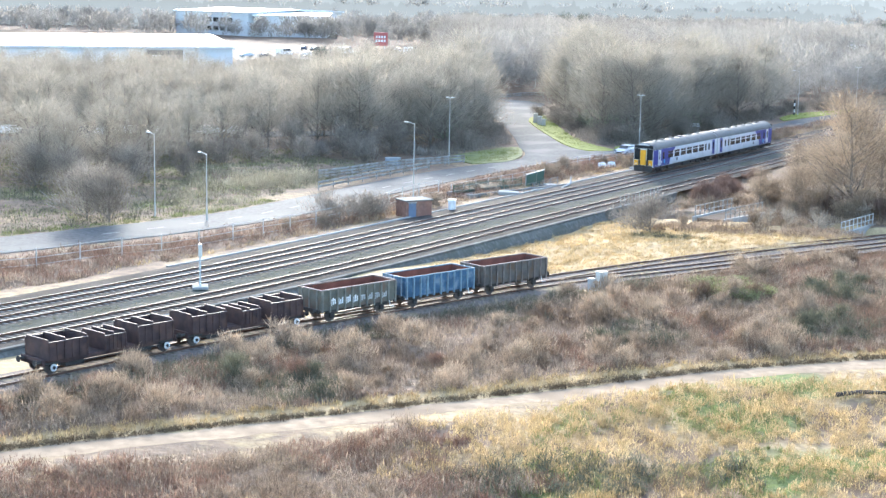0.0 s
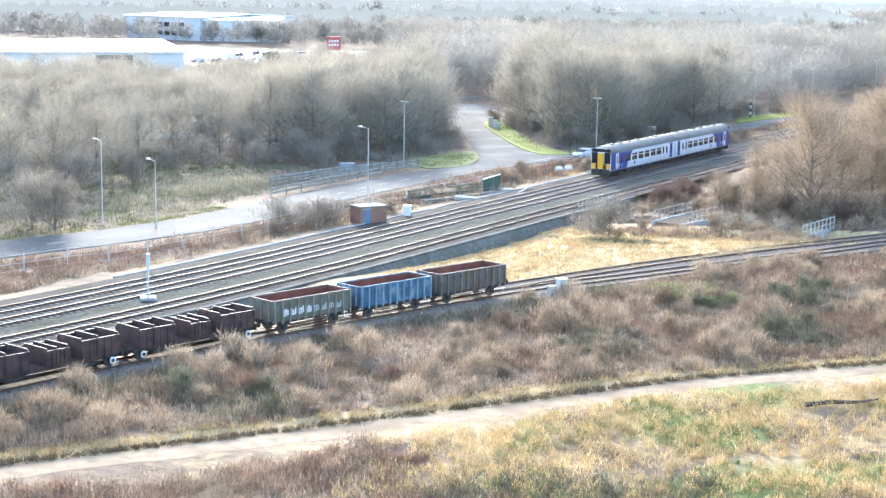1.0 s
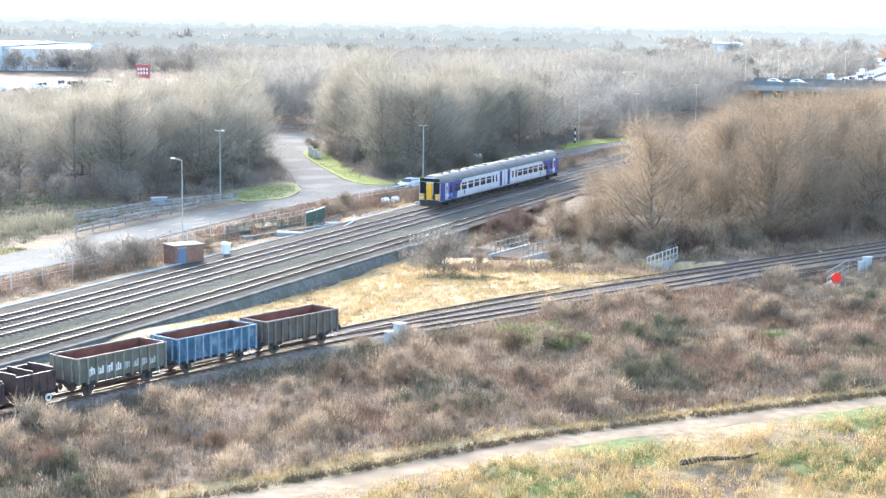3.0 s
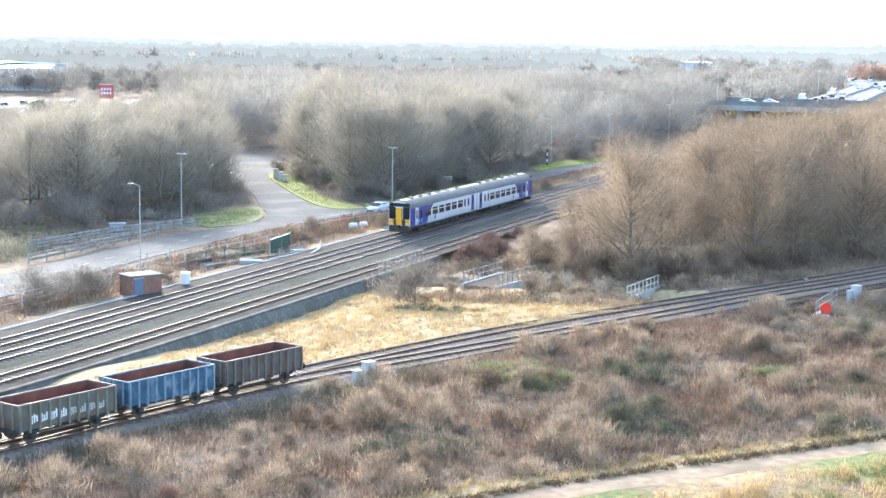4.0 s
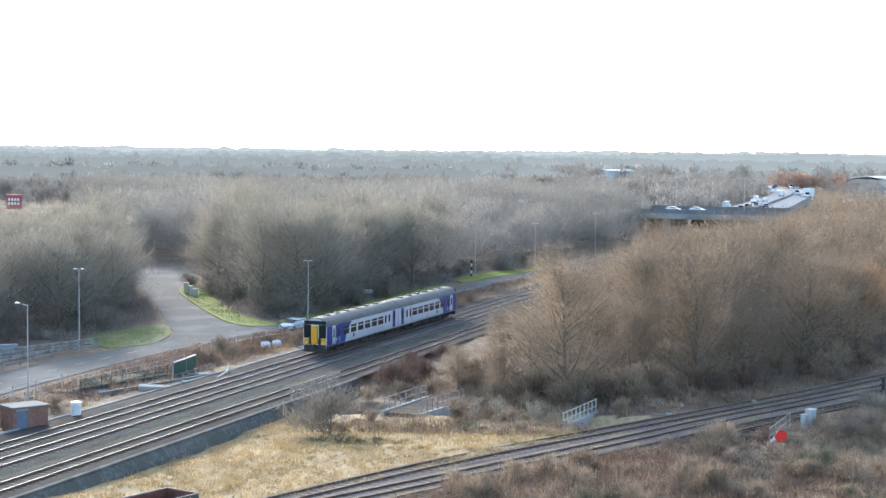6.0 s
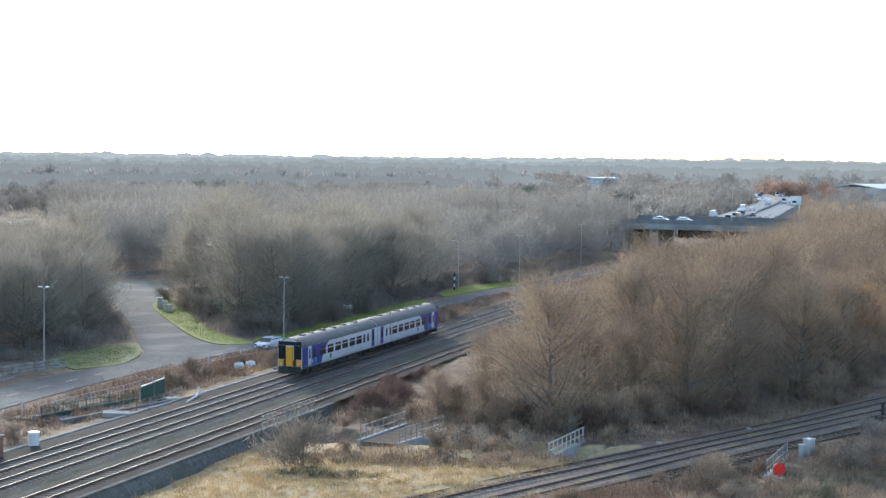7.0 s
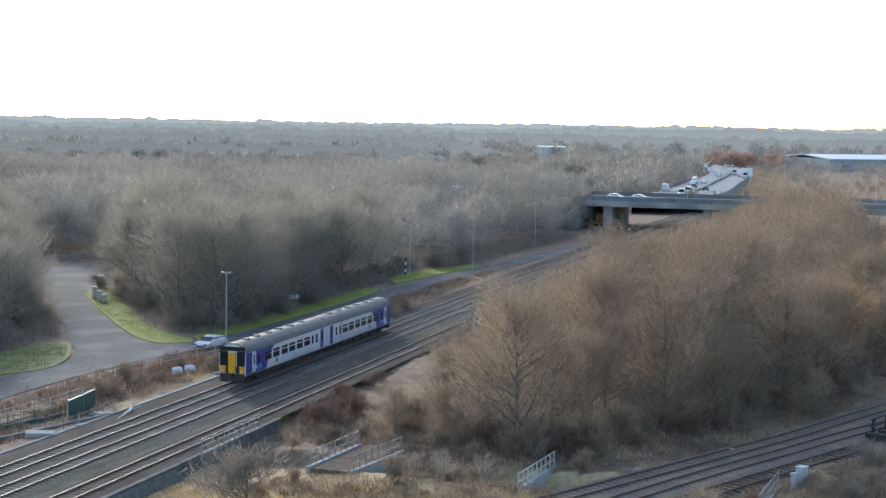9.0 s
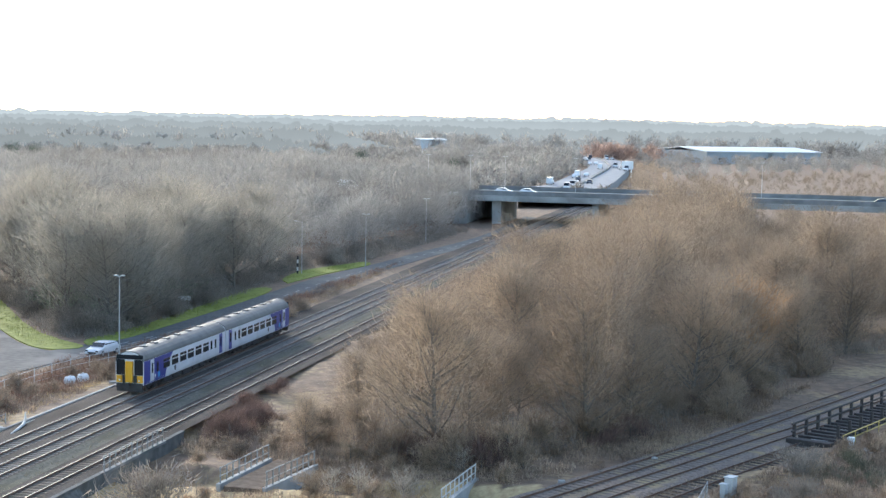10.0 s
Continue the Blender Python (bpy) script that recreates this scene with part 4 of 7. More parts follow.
V = mounds(LINE, 1.1, 36, 0.7, 0.6, 0.4, 0.055, vr, lambda x, y: (main_sq(x, y)[1] < -6.4) & (wave(x, y, 0.25, 1.5) > -0.5))
tagged(new("brambles", raw_mesh("brambles", V, 3, "weed_red")), "brown brambles between road and railway", "weeds", kind="stuff")
V = tufts(LINE, 0.8, 12, 0.3, 0.35, 0.05, 0.7, vr, lambda x, y: np.abs(main_sq(x, y)[1] + 5.5) < 1.5)
tagged(new("straw_grass", raw_mesh("straw_grass", V, 3, "straw")), "straw-coloured grass beside the far track", "grass", kind="stuff")
BANK = [(-100, 92), (-66, 106), (-52, 130), (-47, 148), (-42, 176), (-60, 190), (-100, 180)]
V = tufts(BANK, 1.6, 12, 0.3, 0.45, 0.06, 0.8, vr)
tagged(new("olive_weeds", raw_mesh("olive_weeds", V, 3, "weed_olive")), "dull olive weeds on the bank by the road", "weeds", kind="stuff")
V = tufts(BANK, 0.7, 10, 0.3, 0.35, 0.06, 0.7, vr)
tagged(new("bank_grass", raw_mesh("bank_grass", V, 3, "green_grass")), "rough green grass on the bank by the road", "grass", kind="stuff")
STRAWB = [(-68, 171), (-61, 169.5), (-55, 167), (-47.5, 166), (-44.5, 153), (-50, 149), (-48, 139), (-49.5, 131), (-53, 130), (-59, 143), (-60, 152)]
V = np.concatenate([tufts(STRAWB, 1.8, 12, 0.3, 0.5, 0.06, 0.7, vr), mounds([(-57, 152), (-53, 158), (-46.5, 163.5), (-45.5, 159), (-48, 153), (-52, 149)], 2.0, 44, 0.8, 1.1, 0.4, 0.055, vr)])
tagged(new("straw_grass", raw_mesh("straw_grass", V, 3, "straw_dull")), "tall straw-coloured grass on the bank", "grass", kind="stuff")
WOODF = [(-4, 158), (2, 153), (10, 142), (22, 142), (36, 152), (60, 182), (52, 176), (30, 158), (16, 152), (8, 170), (2, 172)]
V = mounds(WOODF, 1.6, 40, 0.6, 0.6, 0.4, 0.055, vr, lambda x, y: main_sq(x, y)[1] > 11.5)
tagged(new("dead_weeds", raw_mesh("dead_weeds", V, 3, "weed")), "dead weeds at the edge of the wood", "weeds", kind="stuff")
V = mounds(FIELD, 1.2, 40, 0.4, 0.25, 0.25, 0.05, vr, lambda x, y: (x > -6) & (near_line(x, y, PATHWAY[::3]) > 2.0) & (wave(x, y, 0.33, 5.0) > 0.0))
tagged(new("green_grass", raw_mesh("green_grass", V, 3, "green_grass")), "patches of green grass in the straw", "grass", kind="stuff")
V = np.concatenate([mounds(p, 2.6, 46, 0.5, 0.5, 0.32, 0.05, vr) for p in ([(-36, 36), (-31, 43.5), (-21, 46), (-19, 42), (-26, 34)], [(-19, 49), (-15, 53), (-9.5, 53.5), (-10, 49), (-15, 45.5)], [(-12, 45), (-8, 49), (-3, 47), (-8, 41)])])
tagged(new("brambles", raw_mesh("brambles", V, 3, "weed_red")), "red-brown brambles below the path", "weeds", kind="stuff")
# Dark brush patch whose olive tone also stands in for shade in the hollow.
V = mounds([(-10, 46), (-5, 50.5), (5, 52.5), (7, 50), (0, 46), (-6, 43)], 2.4, 46, 0.5, 0.8, 0.3, 0.05, vr)
tagged(new("dark_weeds", raw_mesh("dark_weeds", V, 3, "weed_olive")), "dark olive weeds below the path, partly standing in for a shaded hollow", "weeds", kind="stuff")

STRIP = [(-6.5, 137.5), (-2, 134.5), (5, 131.5), (12, 129.5), (16.5, 133.5), (13, 137), (5, 139.5), (-3, 141.5)]
V = mounds(STRIP, 2.0, 40, 0.6, 0.5, 0.35, 0.05, vr, off_ways)
tagged(new("dead_weeds", raw_mesh("dead_weeds", V, 3, "weed")), "brown scrubby weeds between the dry grass and the stream", "weeds", kind="stuff")
V = mounds([(-7, 132.5), (-4, 129.5), (0.5, 127.2), (2.5, 129), (-1, 132), (-4, 134.5)], 2.0, 40, 0.5, 0.22, 0.25, 0.05, vr)
tagged(new("olive_weeds", raw_mesh("olive_weeds", V, 3, "weed_olive")), "dull olive weeds round the thorn bush", "weeds", kind="stuff")

# clumps that break up the scrub
class Tuft:
    """One shape of weed clump."""
    def __init__(self, seed, **kw):
        bm, self.twigs = bare_tree(rng=np.random.default_rng(seed), **kw)
        bm.free()


CLUMP = [Tuft(220 + k, h=1.35, spread=1.15, limbs=14, twigs=800, width=0.04, twig_len=0.5, low=0.02, upright=0.7) for k in range(4)]
x, y = scatter(SCRUB, 0.06, vr)
ok = off_ways(x, y) & (near_line(x, y, SIDING[::3]) > 3.4) & (near_line(x, y, PATHWAY[::3]) > 3.2)
x, y = x[ok], y[ok]
green = wave(x, y, 0.27, 3.3) > 0.4
size = vr.uniform(0.55, 1.2, len(x))
for pick, kinds, mat, label in ((green, CLUMP[3:], "weed_olive", "olive weed clumps in the scrub"), (~green & (np.arange(len(x)) % 3 > 0), CLUMP[:2], "weed_pale", "wispy clumps of bleached dead weeds"), (~green & (np.arange(len(x)) % 3 == 0), CLUMP[2:3], "weed", "brown clumps of dead weeds")):
    copse("weed_clumps", [c.twigs for c in kinds], x[pick], y[pick], size[pick], mat, label, vr)
KERB = [tuple(p[:2]) for p in offset_line(ROAD_FAR, -2.4)[:46:3]] + [tuple(p[:2]) for p in offset_line(ROAD_FAR, -0.3)[:46:3][::-1]]
V = tufts(KERB, 5.0, 12, 0.3, 0.3, 0.06, 0.8, vr)
tagged(new("roadside_grass", raw_mesh("roadside_grass", V, 3, "green_grass")), "green grass edge along the road", "grass", kind="stuff")

for line, off in ((SIDING_2, 0.0), (SIDING_0, 0.0), (SIDING_2, 2.0), (SIDING, 2.4)):
    part_line = line[(line[:, 1] > 112) & (line[:, 1] < 172)]
    band = [tuple(p[:2]) for p in offset_line(part_line, off - 0.7)[::3]] + [tuple(p[:2]) for p in offset_line(part_line, off + 0.7)[::-3]]
    V = mounds(band, 1.5, 24, 0.5, 0.16, 0.2, 0.045, vr)
    tagged(new("track_weeds", raw_mesh("track_weeds", V, 3, "weed")), "low dead weeds growing over the old siding", "weeds", kind="stuff")

# litter and brambles under the wood edges
for poly in ([(-30, 266), (-27.5, 249), (-21.6, 225.5), (-17.6, 216), (-13.5, 214.5), (-9.5, 222.5), (-3.5, 239), (3, 258), (9, 275), (10.5, 284), (14, 294), (20, 303), (27, 311), (34, 328), (52, 369), (60, 390), (50, 392), (38, 362), (20, 325), (4, 286), (-6, 250), (-14, 232), (-22, 250)],
             [(-38, 190), (-32, 205), (-30.5, 214), (-33, 226), (-38, 244), (-44, 262), (-50, 262), (-42, 230), (-38, 208), (-46, 192)]):
    V = mounds(poly, 0.9, 40, 0.9, 0.8, 0.5, 0.07, vr)
    tagged(new("undergrowth", raw_mesh("undergrowth", V, 3, "twig_dark")), "dark brambles and litter under the wood edge", "undergrowth", kind="stuff")
V = mounds([(8, 160), (13, 147), (20, 147), (32, 155), (47, 171), (63, 191), (84, 212), (78, 218), (55, 197), (40, 179), (27, 166), (18, 160), (14, 172)], 1.1, 40, 1.0, 1.5, 0.55, 0.05, vr)
tagged(new("undergrowth", raw_mesh("undergrowth", V, 3, "twig_dark")), "brown brambles under the trees of the junction wood", "undergrowth", kind="stuff")
SIX = [main_at(s, 5.7)[:2] for s in range(-20, 200, 10)] + [main_at(s, 7.1)[:2] for s in range(190, -30, -10)]
V = mounds(SIX, 1.6, 14, 0.35, 0.22, 0.16, 0.05, vr)
tagged(new("track_weeds", raw_mesh("track_weeds", V, 3, "weed_olive")), "low weeds in the ballast between the tracks", "weeds", kind="stuff")
PINE = Kind(230, "pine", h=11, spread=3.2, limbs=26, twigs=2200, width=0.16, twig_len=0.5, low=0.15, upright=0.35)
for x, y, size in ((-69.7, 632.0, 1.25), (-63.3, 646.0, 1.2), (56.9, 622.0, 1.2), (81.6, 560.0, 1.1), (-92, 330, 0.9)):
    PINE.plant(x, y, "dark evergreen tree standing above the bare wood", "evergreen trees", size, 40 * size)
x, y = scatter([(210, 865), (246, 865), (246, 910), (210, 910)], 0.016, vr)
copse("far_trees", FAR, x, y, vr.uniform(0.8, 1.15, len(x)), "twig_russet", "clump of russet-brown bare trees beyond the motorway", vr, 300)


# ---- more materials ----
M["glass_dark"] = material("tinted_glass", (0.02, 0.022, 0.025), 0.12, vary=0.1, scale=1)
M["train_blue"] = material("blue_livery_paint", (0.045, 0.055, 0.27), 0.35, vary=0.08, scale=1.5)
M["train_white"] = material("white_livery_paint", (0.72, 0.73, 0.75), 0.35, vary=0.04, scale=0.8, stain=(0.6, 0.6, 0.6), stain_scale=0.5, stain_cut=0.62)
M["train_roof"] = material("sooty_grey_roof", (0.13, 0.13, 0.125), 0.6, spec=0.3, vary=0.2, scale=1.0, stain=(0.14, 0.135, 0.13), stain_scale=0.4)
M["train_yellow"] = material("yellow_end_paint", (0.78, 0.38, 0.02), 0.4, vary=0.08, scale=2)
M["underframe"] = material("grimy_underframe", (0.05, 0.045, 0.042), 0.85, vary=0.3, scale=2)
M["wheel_steel"] = material("worn_wheel_steel", (0.16, 0.14, 0.13), 0.5, 0.7, scale=3)
M["cyan_dot"] = material("light_blue_vinyl", (0.08, 0.45, 0.75), 0.4, vary=0.05)
M["wagon_dark"] = material("dull_brown_grey_steel", (0.12, 0.105, 0.095), 0.75, 0.1, vary=0.3, scale=1.2, stain=(0.13, 0.085, 0.055), stain_scale=0.9, bump=0.004)
M["wagon_green"] = material("faded_olive_steel", (0.14, 0.135, 0.11), 0.75, 0.1, vary=0.25, scale=1.2, stain=(0.16, 0.11, 0.08), stain_scale=0.8, bump=0.004)
M["wagon_blue"] = material("faded_blue_steel", (0.05, 0.115, 0.2), 0.65, 0.1, vary=0.35, scale=1.0, stain=(0.2, 0.26, 0.32), stain_scale=1.1, stain_cut=0.58, bump=0.004)
M["wagon_rim"] = material("scuffed_rim", (0.28, 0.21, 0.19), 0.7, 0.2, vary=0.25, scale=2)
# Paler than the blue panels: the ribs' highlights are put into the colour.
M["wagon_blue_rib"] = material("lit_blue_rib", (0.2, 0.275, 0.33), 0.7, 0.1, vary=0.25, scale=2)
M["worn_edge"] = material("worn_bright_edge", (0.13, 0.095, 0.09), 0.6, 0.2, vary=0.2, scale=3)
# Ribs a tone above their panels, putting their relief shading into the colour.
M["rib_brown"] = material("lit_brown_rib", (0.17, 0.14, 0.125), 0.75, 0.1, vary=0.3, scale=2)
M["rib_olive"] = material("lit_olive_rib", (0.2, 0.19, 0.16), 0.75, 0.1, vary=0.3, scale=2)
M["rust_inside"] = material("rust_red_lining", (0.2, 0.075, 0.05), 0.85, 0.1, vary=0.3, scale=1.0, stain=(0.11, 0.05, 0.04), stain_scale=0.6)
M["coal_dust"] = material("grey_residue", (0.17, 0.16, 0.17), 0.95, vary=0.3, scale=2, bump=0.03)
M["tub_brown"] = material("maroon_brown_steel", (0.06, 0.036, 0.036), 0.75, 0.1, vary=0.35, scale=1.5, stain=(0.1, 0.055, 0.045), stain_scale=1.0, bump=0.004)
M["white_rubbed"] = material("white_wheel_rim", (0.7, 0.7, 0.68), 0.7, vary=0.1, scale=3)
M["graffiti"] = material("white_spray_paint", (0.75, 0.76, 0.76), 0.6, vary=0.1, scale=3)
M["graffiti_grey"] = material("silver_spray_paint", (0.42, 0.43, 0.43), 0.5, vary=0.2, scale=3)
M["brick"] = material("red_brick", (0.26, 0.145, 0.11), 0.9, vary=0.25, scale=3, stain=(0.24, 0.12, 0.09), stain_scale=0.8)
M["door_blue"] = material("blue_grey_door", (0.14, 0.18, 0.26), 0.6, vary=0.1, scale=2)
M["felt"] = material("roof_felt", (0.2, 0.2, 0.19), 0.9, vary=0.2, scale=2)
M["grey_cabinet"] = material("pale_grey_cabinet", (0.5, 0.52, 0.52), 0.5, vary=0.06, scale=2, stain=(0.45, 0.46, 0.45), stain_scale=0.8, stain_cut=0.6)
M["green_paint"] = material("dark_green_paint", (0.03, 0.09, 0.065), 0.6, vary=0.15, scale=2)
M["red_paint"] = material("red_reflective", (0.75, 0.03, 0.02), 0.45, vary=0.06, scale=3)
# Muted red: the haze before the far sign tower is put into the paint.
M["red_faded"] = material("hazed_red_panel", (0.42, 0.1, 0.09), 0.6, vary=0.1, scale=1)
M["yellow_rail"] = material("ochre_handrail", (0.42, 0.32, 0.08), 0.6, vary=0.2, scale=3)
M["black"] = material("black_rubber", (0.025, 0.025, 0.025), 0.7, vary=0.2, scale=4)
M["car_white"] = material("white_car_paint", (0.75, 0.76, 0.77), 0.2, vary=0.03)
M["car_dark"] = material("dark_car_paint", (0.06, 0.07, 0.09), 0.2, vary=0.05)
M["cladding"] = material("pale_metal_cladding", (0.6, 0.62, 0.64), 0.5, 0.1, vary=0.06, scale=0.3)
M["cladding_grey"] = material("grey_metal_cladding", (0.3, 0.34, 0.38), 0.5, 0.1, vary=0.1, scale=0.3)
M["roof_sheet"] = material("white_roof_sheet", (0.75, 0.76, 0.78), 0.45, 0.1, vary=0.05, scale=0.2)
M["timber_dark"] = material("tarred_timber", (0.06, 0.05, 0.045), 0.85, vary=0.3, scale=3)
M["water"] = material("dark_stream_water", (0.02, 0.022, 0.02), 0.5, spec=0.15, vary=0.2, scale=1, bump=0.01, bump_scale=3)


def frame_on(x, y, z, dx, dy):
    """Pose at a place with local x along the direction."""
    return Matrix.Translation((x, y, z)) @ Matrix.Rotation(math.atan2(dy, dx), 4, "Z")


def disc(bm, c, axis, r, w, n=16, mi=0):
    """A short cylinder about an axis ('x' or 'y')."""
    c = Vector(c)
    d = Vector((w / 2, 0, 0)) if axis == "x" else Vector((0, w / 2, 0))
    tube(bm, [c - d, c + d], r, n=n, mi=mi)


# ---- the train ----
def bogie(root, x, wheel_mat="wheel_steel"):
    bm = bmesh.new()
    for y in (-0.98, 0.98):
        bbox(bm, x - 1.75, x + 1.75, y - 0.07, y + 0.07, 0.42, 0.72, 0.04)
        for dx in (-1.3, 1.3):
            bbox(bm, x + dx - 0.2, x + dx + 0.2, y - 0.12, y + 0.12, 0.3, 0.62, 0.04)
        disc(bm, (x, y, 0.45), "y", 0.25, 0.3, 12)
    box(bm, x - 0.3, x + 0.3, -0.95, 0.95, 0.45, 0.75)
    part("bogie_frame", bm, "underframe", root)
    for dx in (-1.3, 1.3):
        for y in (-0.75, 0.75):
            bm = bmesh.new()
            disc(bm, (x + dx, y, 0.42), "y", 0.42, 0.13, 20)
            disc(bm, (x + dx, y, 0.42), "y", 0.12, 0.3, 10)
            part("wheel", bm, wheel_mat, root, smooth=False)


def railcar():
    root = thing("rail_car", Matrix(), "white diesel railcar with blue end, yellow cab front", "train", "cars of the train")
    L, W = 11.35, 1.36
    side = [(-W + 0.06, 0.78), (-W, 1.0), (-W, 2.85)]
    top = [(-W, 2.85), (-W + 0.05, 3.05), (-W + 0.22, 3.3), (-W + 0.55, 3.52), (-0.45, 3.66), (0, 3.7), (0.45, 3.66), (W - 0.55, 3.52), (W - 0.22, 3.3), (W - 0.05, 3.05), (W, 2.85)]
    prof = side + top[1:-1] + [(W, 2.85), (W, 1.0), (W - 0.06, 0.78)]
    line = [(-L, 0, 0), (-L + 0.06, 0, 0), (L - 0.06, 0, 0), (L, 0, 0)]
    bm = bmesh.new()
    sweep(bm, line, [(-o, h) for o, h in prof], closed=True)
    part("body", bm, "train_white", root)
    bm = bmesh.new()
    sweep(bm, [(-L - 0.02, 0, 0), (L + 0.02, 0, 0)], [(-o * 1.004, h + 0.012) for o, h in top] + [(-o * 0.97, h - 0.05) for o, h in top[::-1]], closed=True)
    roof = part("roof", bm, "train_roof", root)
    for x in (-8, -5.4, -2.2, 0.8, 3.9, 7.2):
        bm = bmesh.new()
        bbox(bm, x - 0.35, x + 0.35, -0.3, 0.3, 3.66, 3.8, 0.04)
        part("roof_vent", bm, "train_roof", roof)
    # blue end with a curved edge
    for sgn in (-1, 1):
        bm = bmesh.new()
        curve = [(-5.9 + 2.0 * (k / 14) ** 1.8, 0.82 + (2.84 - 0.82) * k / 14) for k in range(15)]
        rows = [[bm.verts.new((x, sgn * (W + 0.006 - (0.055 * max(0, 1.0 - z) / 0.22)), z)) for x in (-L - 0.004, cx)] for cx, z in curve]
        for r0, r1 in zip(rows, rows[1:]):
            bm.faces.new((r0[0], r0[1], r1[1], r1[0]) if sgn < 0 else (r0[0], r1[0], r1[1], r0[1]))
        part("livery_panel", bm, "train_blue", root, "dark blue painted side panel")
        # windows, each with a hopper light above
        for x0 in (-6.4, -4.2, -1.95, 0.2, 2.4, 4.6):
            bm = bmesh.new()
            bbox(bm, x0, x0 + 1.68, sgn * W - 0.02, sgn * W + 0.016, 1.62, 2.12, 0.008)
            w = part("window", bm, "glass_dark", root)
            bm = bmesh.new()
            bbox(bm, x0, x0 + 0.8, sgn * W - 0.02, sgn * W + 0.016, 2.2, 2.44, 0.008)
            bbox(bm, x0 + 0.88, x0 + 1.68, sgn * W - 0.02, sgn * W + 0.016, 2.2, 2.44, 0.008)
            part("top_light", bm, "glass_dark", w)
        for x0 in (-8.2, 6.85, 8.1):
            bm = bmesh.new()
            bbox(bm, x0, x0 + 0.5, sgn * W - 0.02, sgn * W + 0.016, 1.6, 2.44, 0.008)
            part("window", bm, "glass_dark", root)
        for x0, mat in ((-9.75, "train_white"), (9.55, "train_blue")):
            bm = bmesh.new()
            bbox(bm, x0, x0 + 0.92, sgn * W - 0.02, sgn * W + 0.03, 0.92, 2.8, 0.015)
            door = part("door", bm, mat, root, "white sliding door" if mat == "train_white" else "blue sliding door")
            bm = bmesh.new()
            bbox(bm, x0 + 0.24, x0 + 0.68, sgn * W - 0.02, sgn * W + 0.045, 1.6, 2.5, 0.008)
            part("door_window", bm, "glass_dark", door)
        for x0, r, mat in ((-8.55, 0.16, "white_paint"), (-7.6, 0.26, "cyan_dot"), (-3.3, 0.24, "train_roof")):
            bm = bmesh.new()
            disc(bm, (x0, sgn * (W + 0.004), 1.3), "y", r, 0.02, 18)
            part("badge", bm, mat, root)
    # cab front
    f = -L
    bm = bmesh.new()
    bbox(bm, f - 0.12, f + 0.02, -1.27, -0.72, 1.0, 1.62, 0.05)
    part("front_panel", bm, "train_yellow", root)
    bm = bmesh.new()
    bbox(bm, f - 0.12, f + 0.02, 0.72, 1.27, 1.0, 1.62, 0.05)
    part("front_panel", bm, "train_yellow", root)
    bm = bmesh.new()
    bbox(bm, f - 0.3, f + 0.02, -0.34, 0.34, 1.05, 2.85, 0.04)
    part("gangway_door", bm, "train_yellow", root, "yellow gangway door between the cab windows")
    for y in (-1.28, 0.46):
        bm = bmesh.new()
        bbox(bm, f - 0.1, f + 0.02, y, y + 0.82, 1.66, 3.0, 0.04)
        part("cab_window", bm, "glass_dark", root)
    bm = bmesh.new()
    bbox(bm, f - 0.09, f + 0.02, -1.28, 1.28, 3.02, 3.4, 0.05)
    part("destination_panel", bm, "glass_dark", root)
    for y in (-0.95, 0.95):
        bm = bmesh.new()
        disc(bm, (f - 0.13, y, 1.2), "x", 0.08, 0.06, 12)
        part("headlight", bm, "white_paint", root)
    bm = bmesh.new()
    bbox(bm, f - 0.15, f + 0.1, -1.25, 1.25, 0.25, 0.96, 0.04)
    tube(bm, [(f - 0.7, 0, 0.85), (f, 0, 0.85)], 0.16, n=8)
    part("coupler", bm, "underframe", root)
    for y in (-0.53, 0.53):
        bm = bmesh.new()
        bbox(bm, f - 0.07, f + 0.02, y - 0.17, y + 0.17, 0.98, 1.64, 0.03)
        part("recess_panel", bm, "underframe", root)
    # inner end
    bm = bmesh.new()
    bbox(bm, L - 0.02, L + 0.34, -0.55, 0.55, 0.9, 3.1, 0.05)
    part("gangway", bm, "black", root)
    for x0, x1, z0 in ((-5.8, -3.6, 0.3), (-3.3, -1.0, 0.38), (-0.6, 1.8, 0.28), (2.2, 3.8, 0.4), (4.1, 5.6, 0.34)):
        bm = bmesh.new()
        bbox(bm, x0, x1, -1.2, 1.2, z0, 0.8, 0.05)
        part("equipment_box", bm, "underframe", root)
    bm = bmesh.new()
    box(bm, -L + 0.1, L - 0.1, -1.25, 1.25, 0.68, 0.8)
    part("underframe", bm, "underframe", root)
    bogie(root, -8.0)
    bogie(root, 8.0)
    return root


TRAIN_S = 108.0
car = railcar()
car.matrix_basis = frame_on(*main_at(TRAIN_S + 10.7, 0.72, 0.5), *MD) @ Matrix.Diagonal((0.94, 1.0, 1.06, 1))
copy_thing(car, frame_on(*main_at(TRAIN_S + 32.4, 0.72, 0.5), *(-MD)))


# ---- wagons on the siding ----
def along(line, u):
    s = np.r_[0, np.cumsum(np.linalg.norm(np.diff(line[:, :2], axis=0), axis=1))]
    x, y = np.interp(u, s, line[:, 0]), np.interp(u, s, line[:, 1])
    x1, y1 = np.interp(u + 0.5, s, line[:, 0]), np.interp(u + 0.5, s, line[:, 1])
    return x, y, x1 - x, y1 - y


def place_on(line, x, y):
    s = np.r_[0, np.cumsum(np.linalg.norm(np.diff(line[:, :2], axis=0), axis=1))]
    return s[np.argmin(np.hypot(line[:, 0] - x, line[:, 1] - y))]


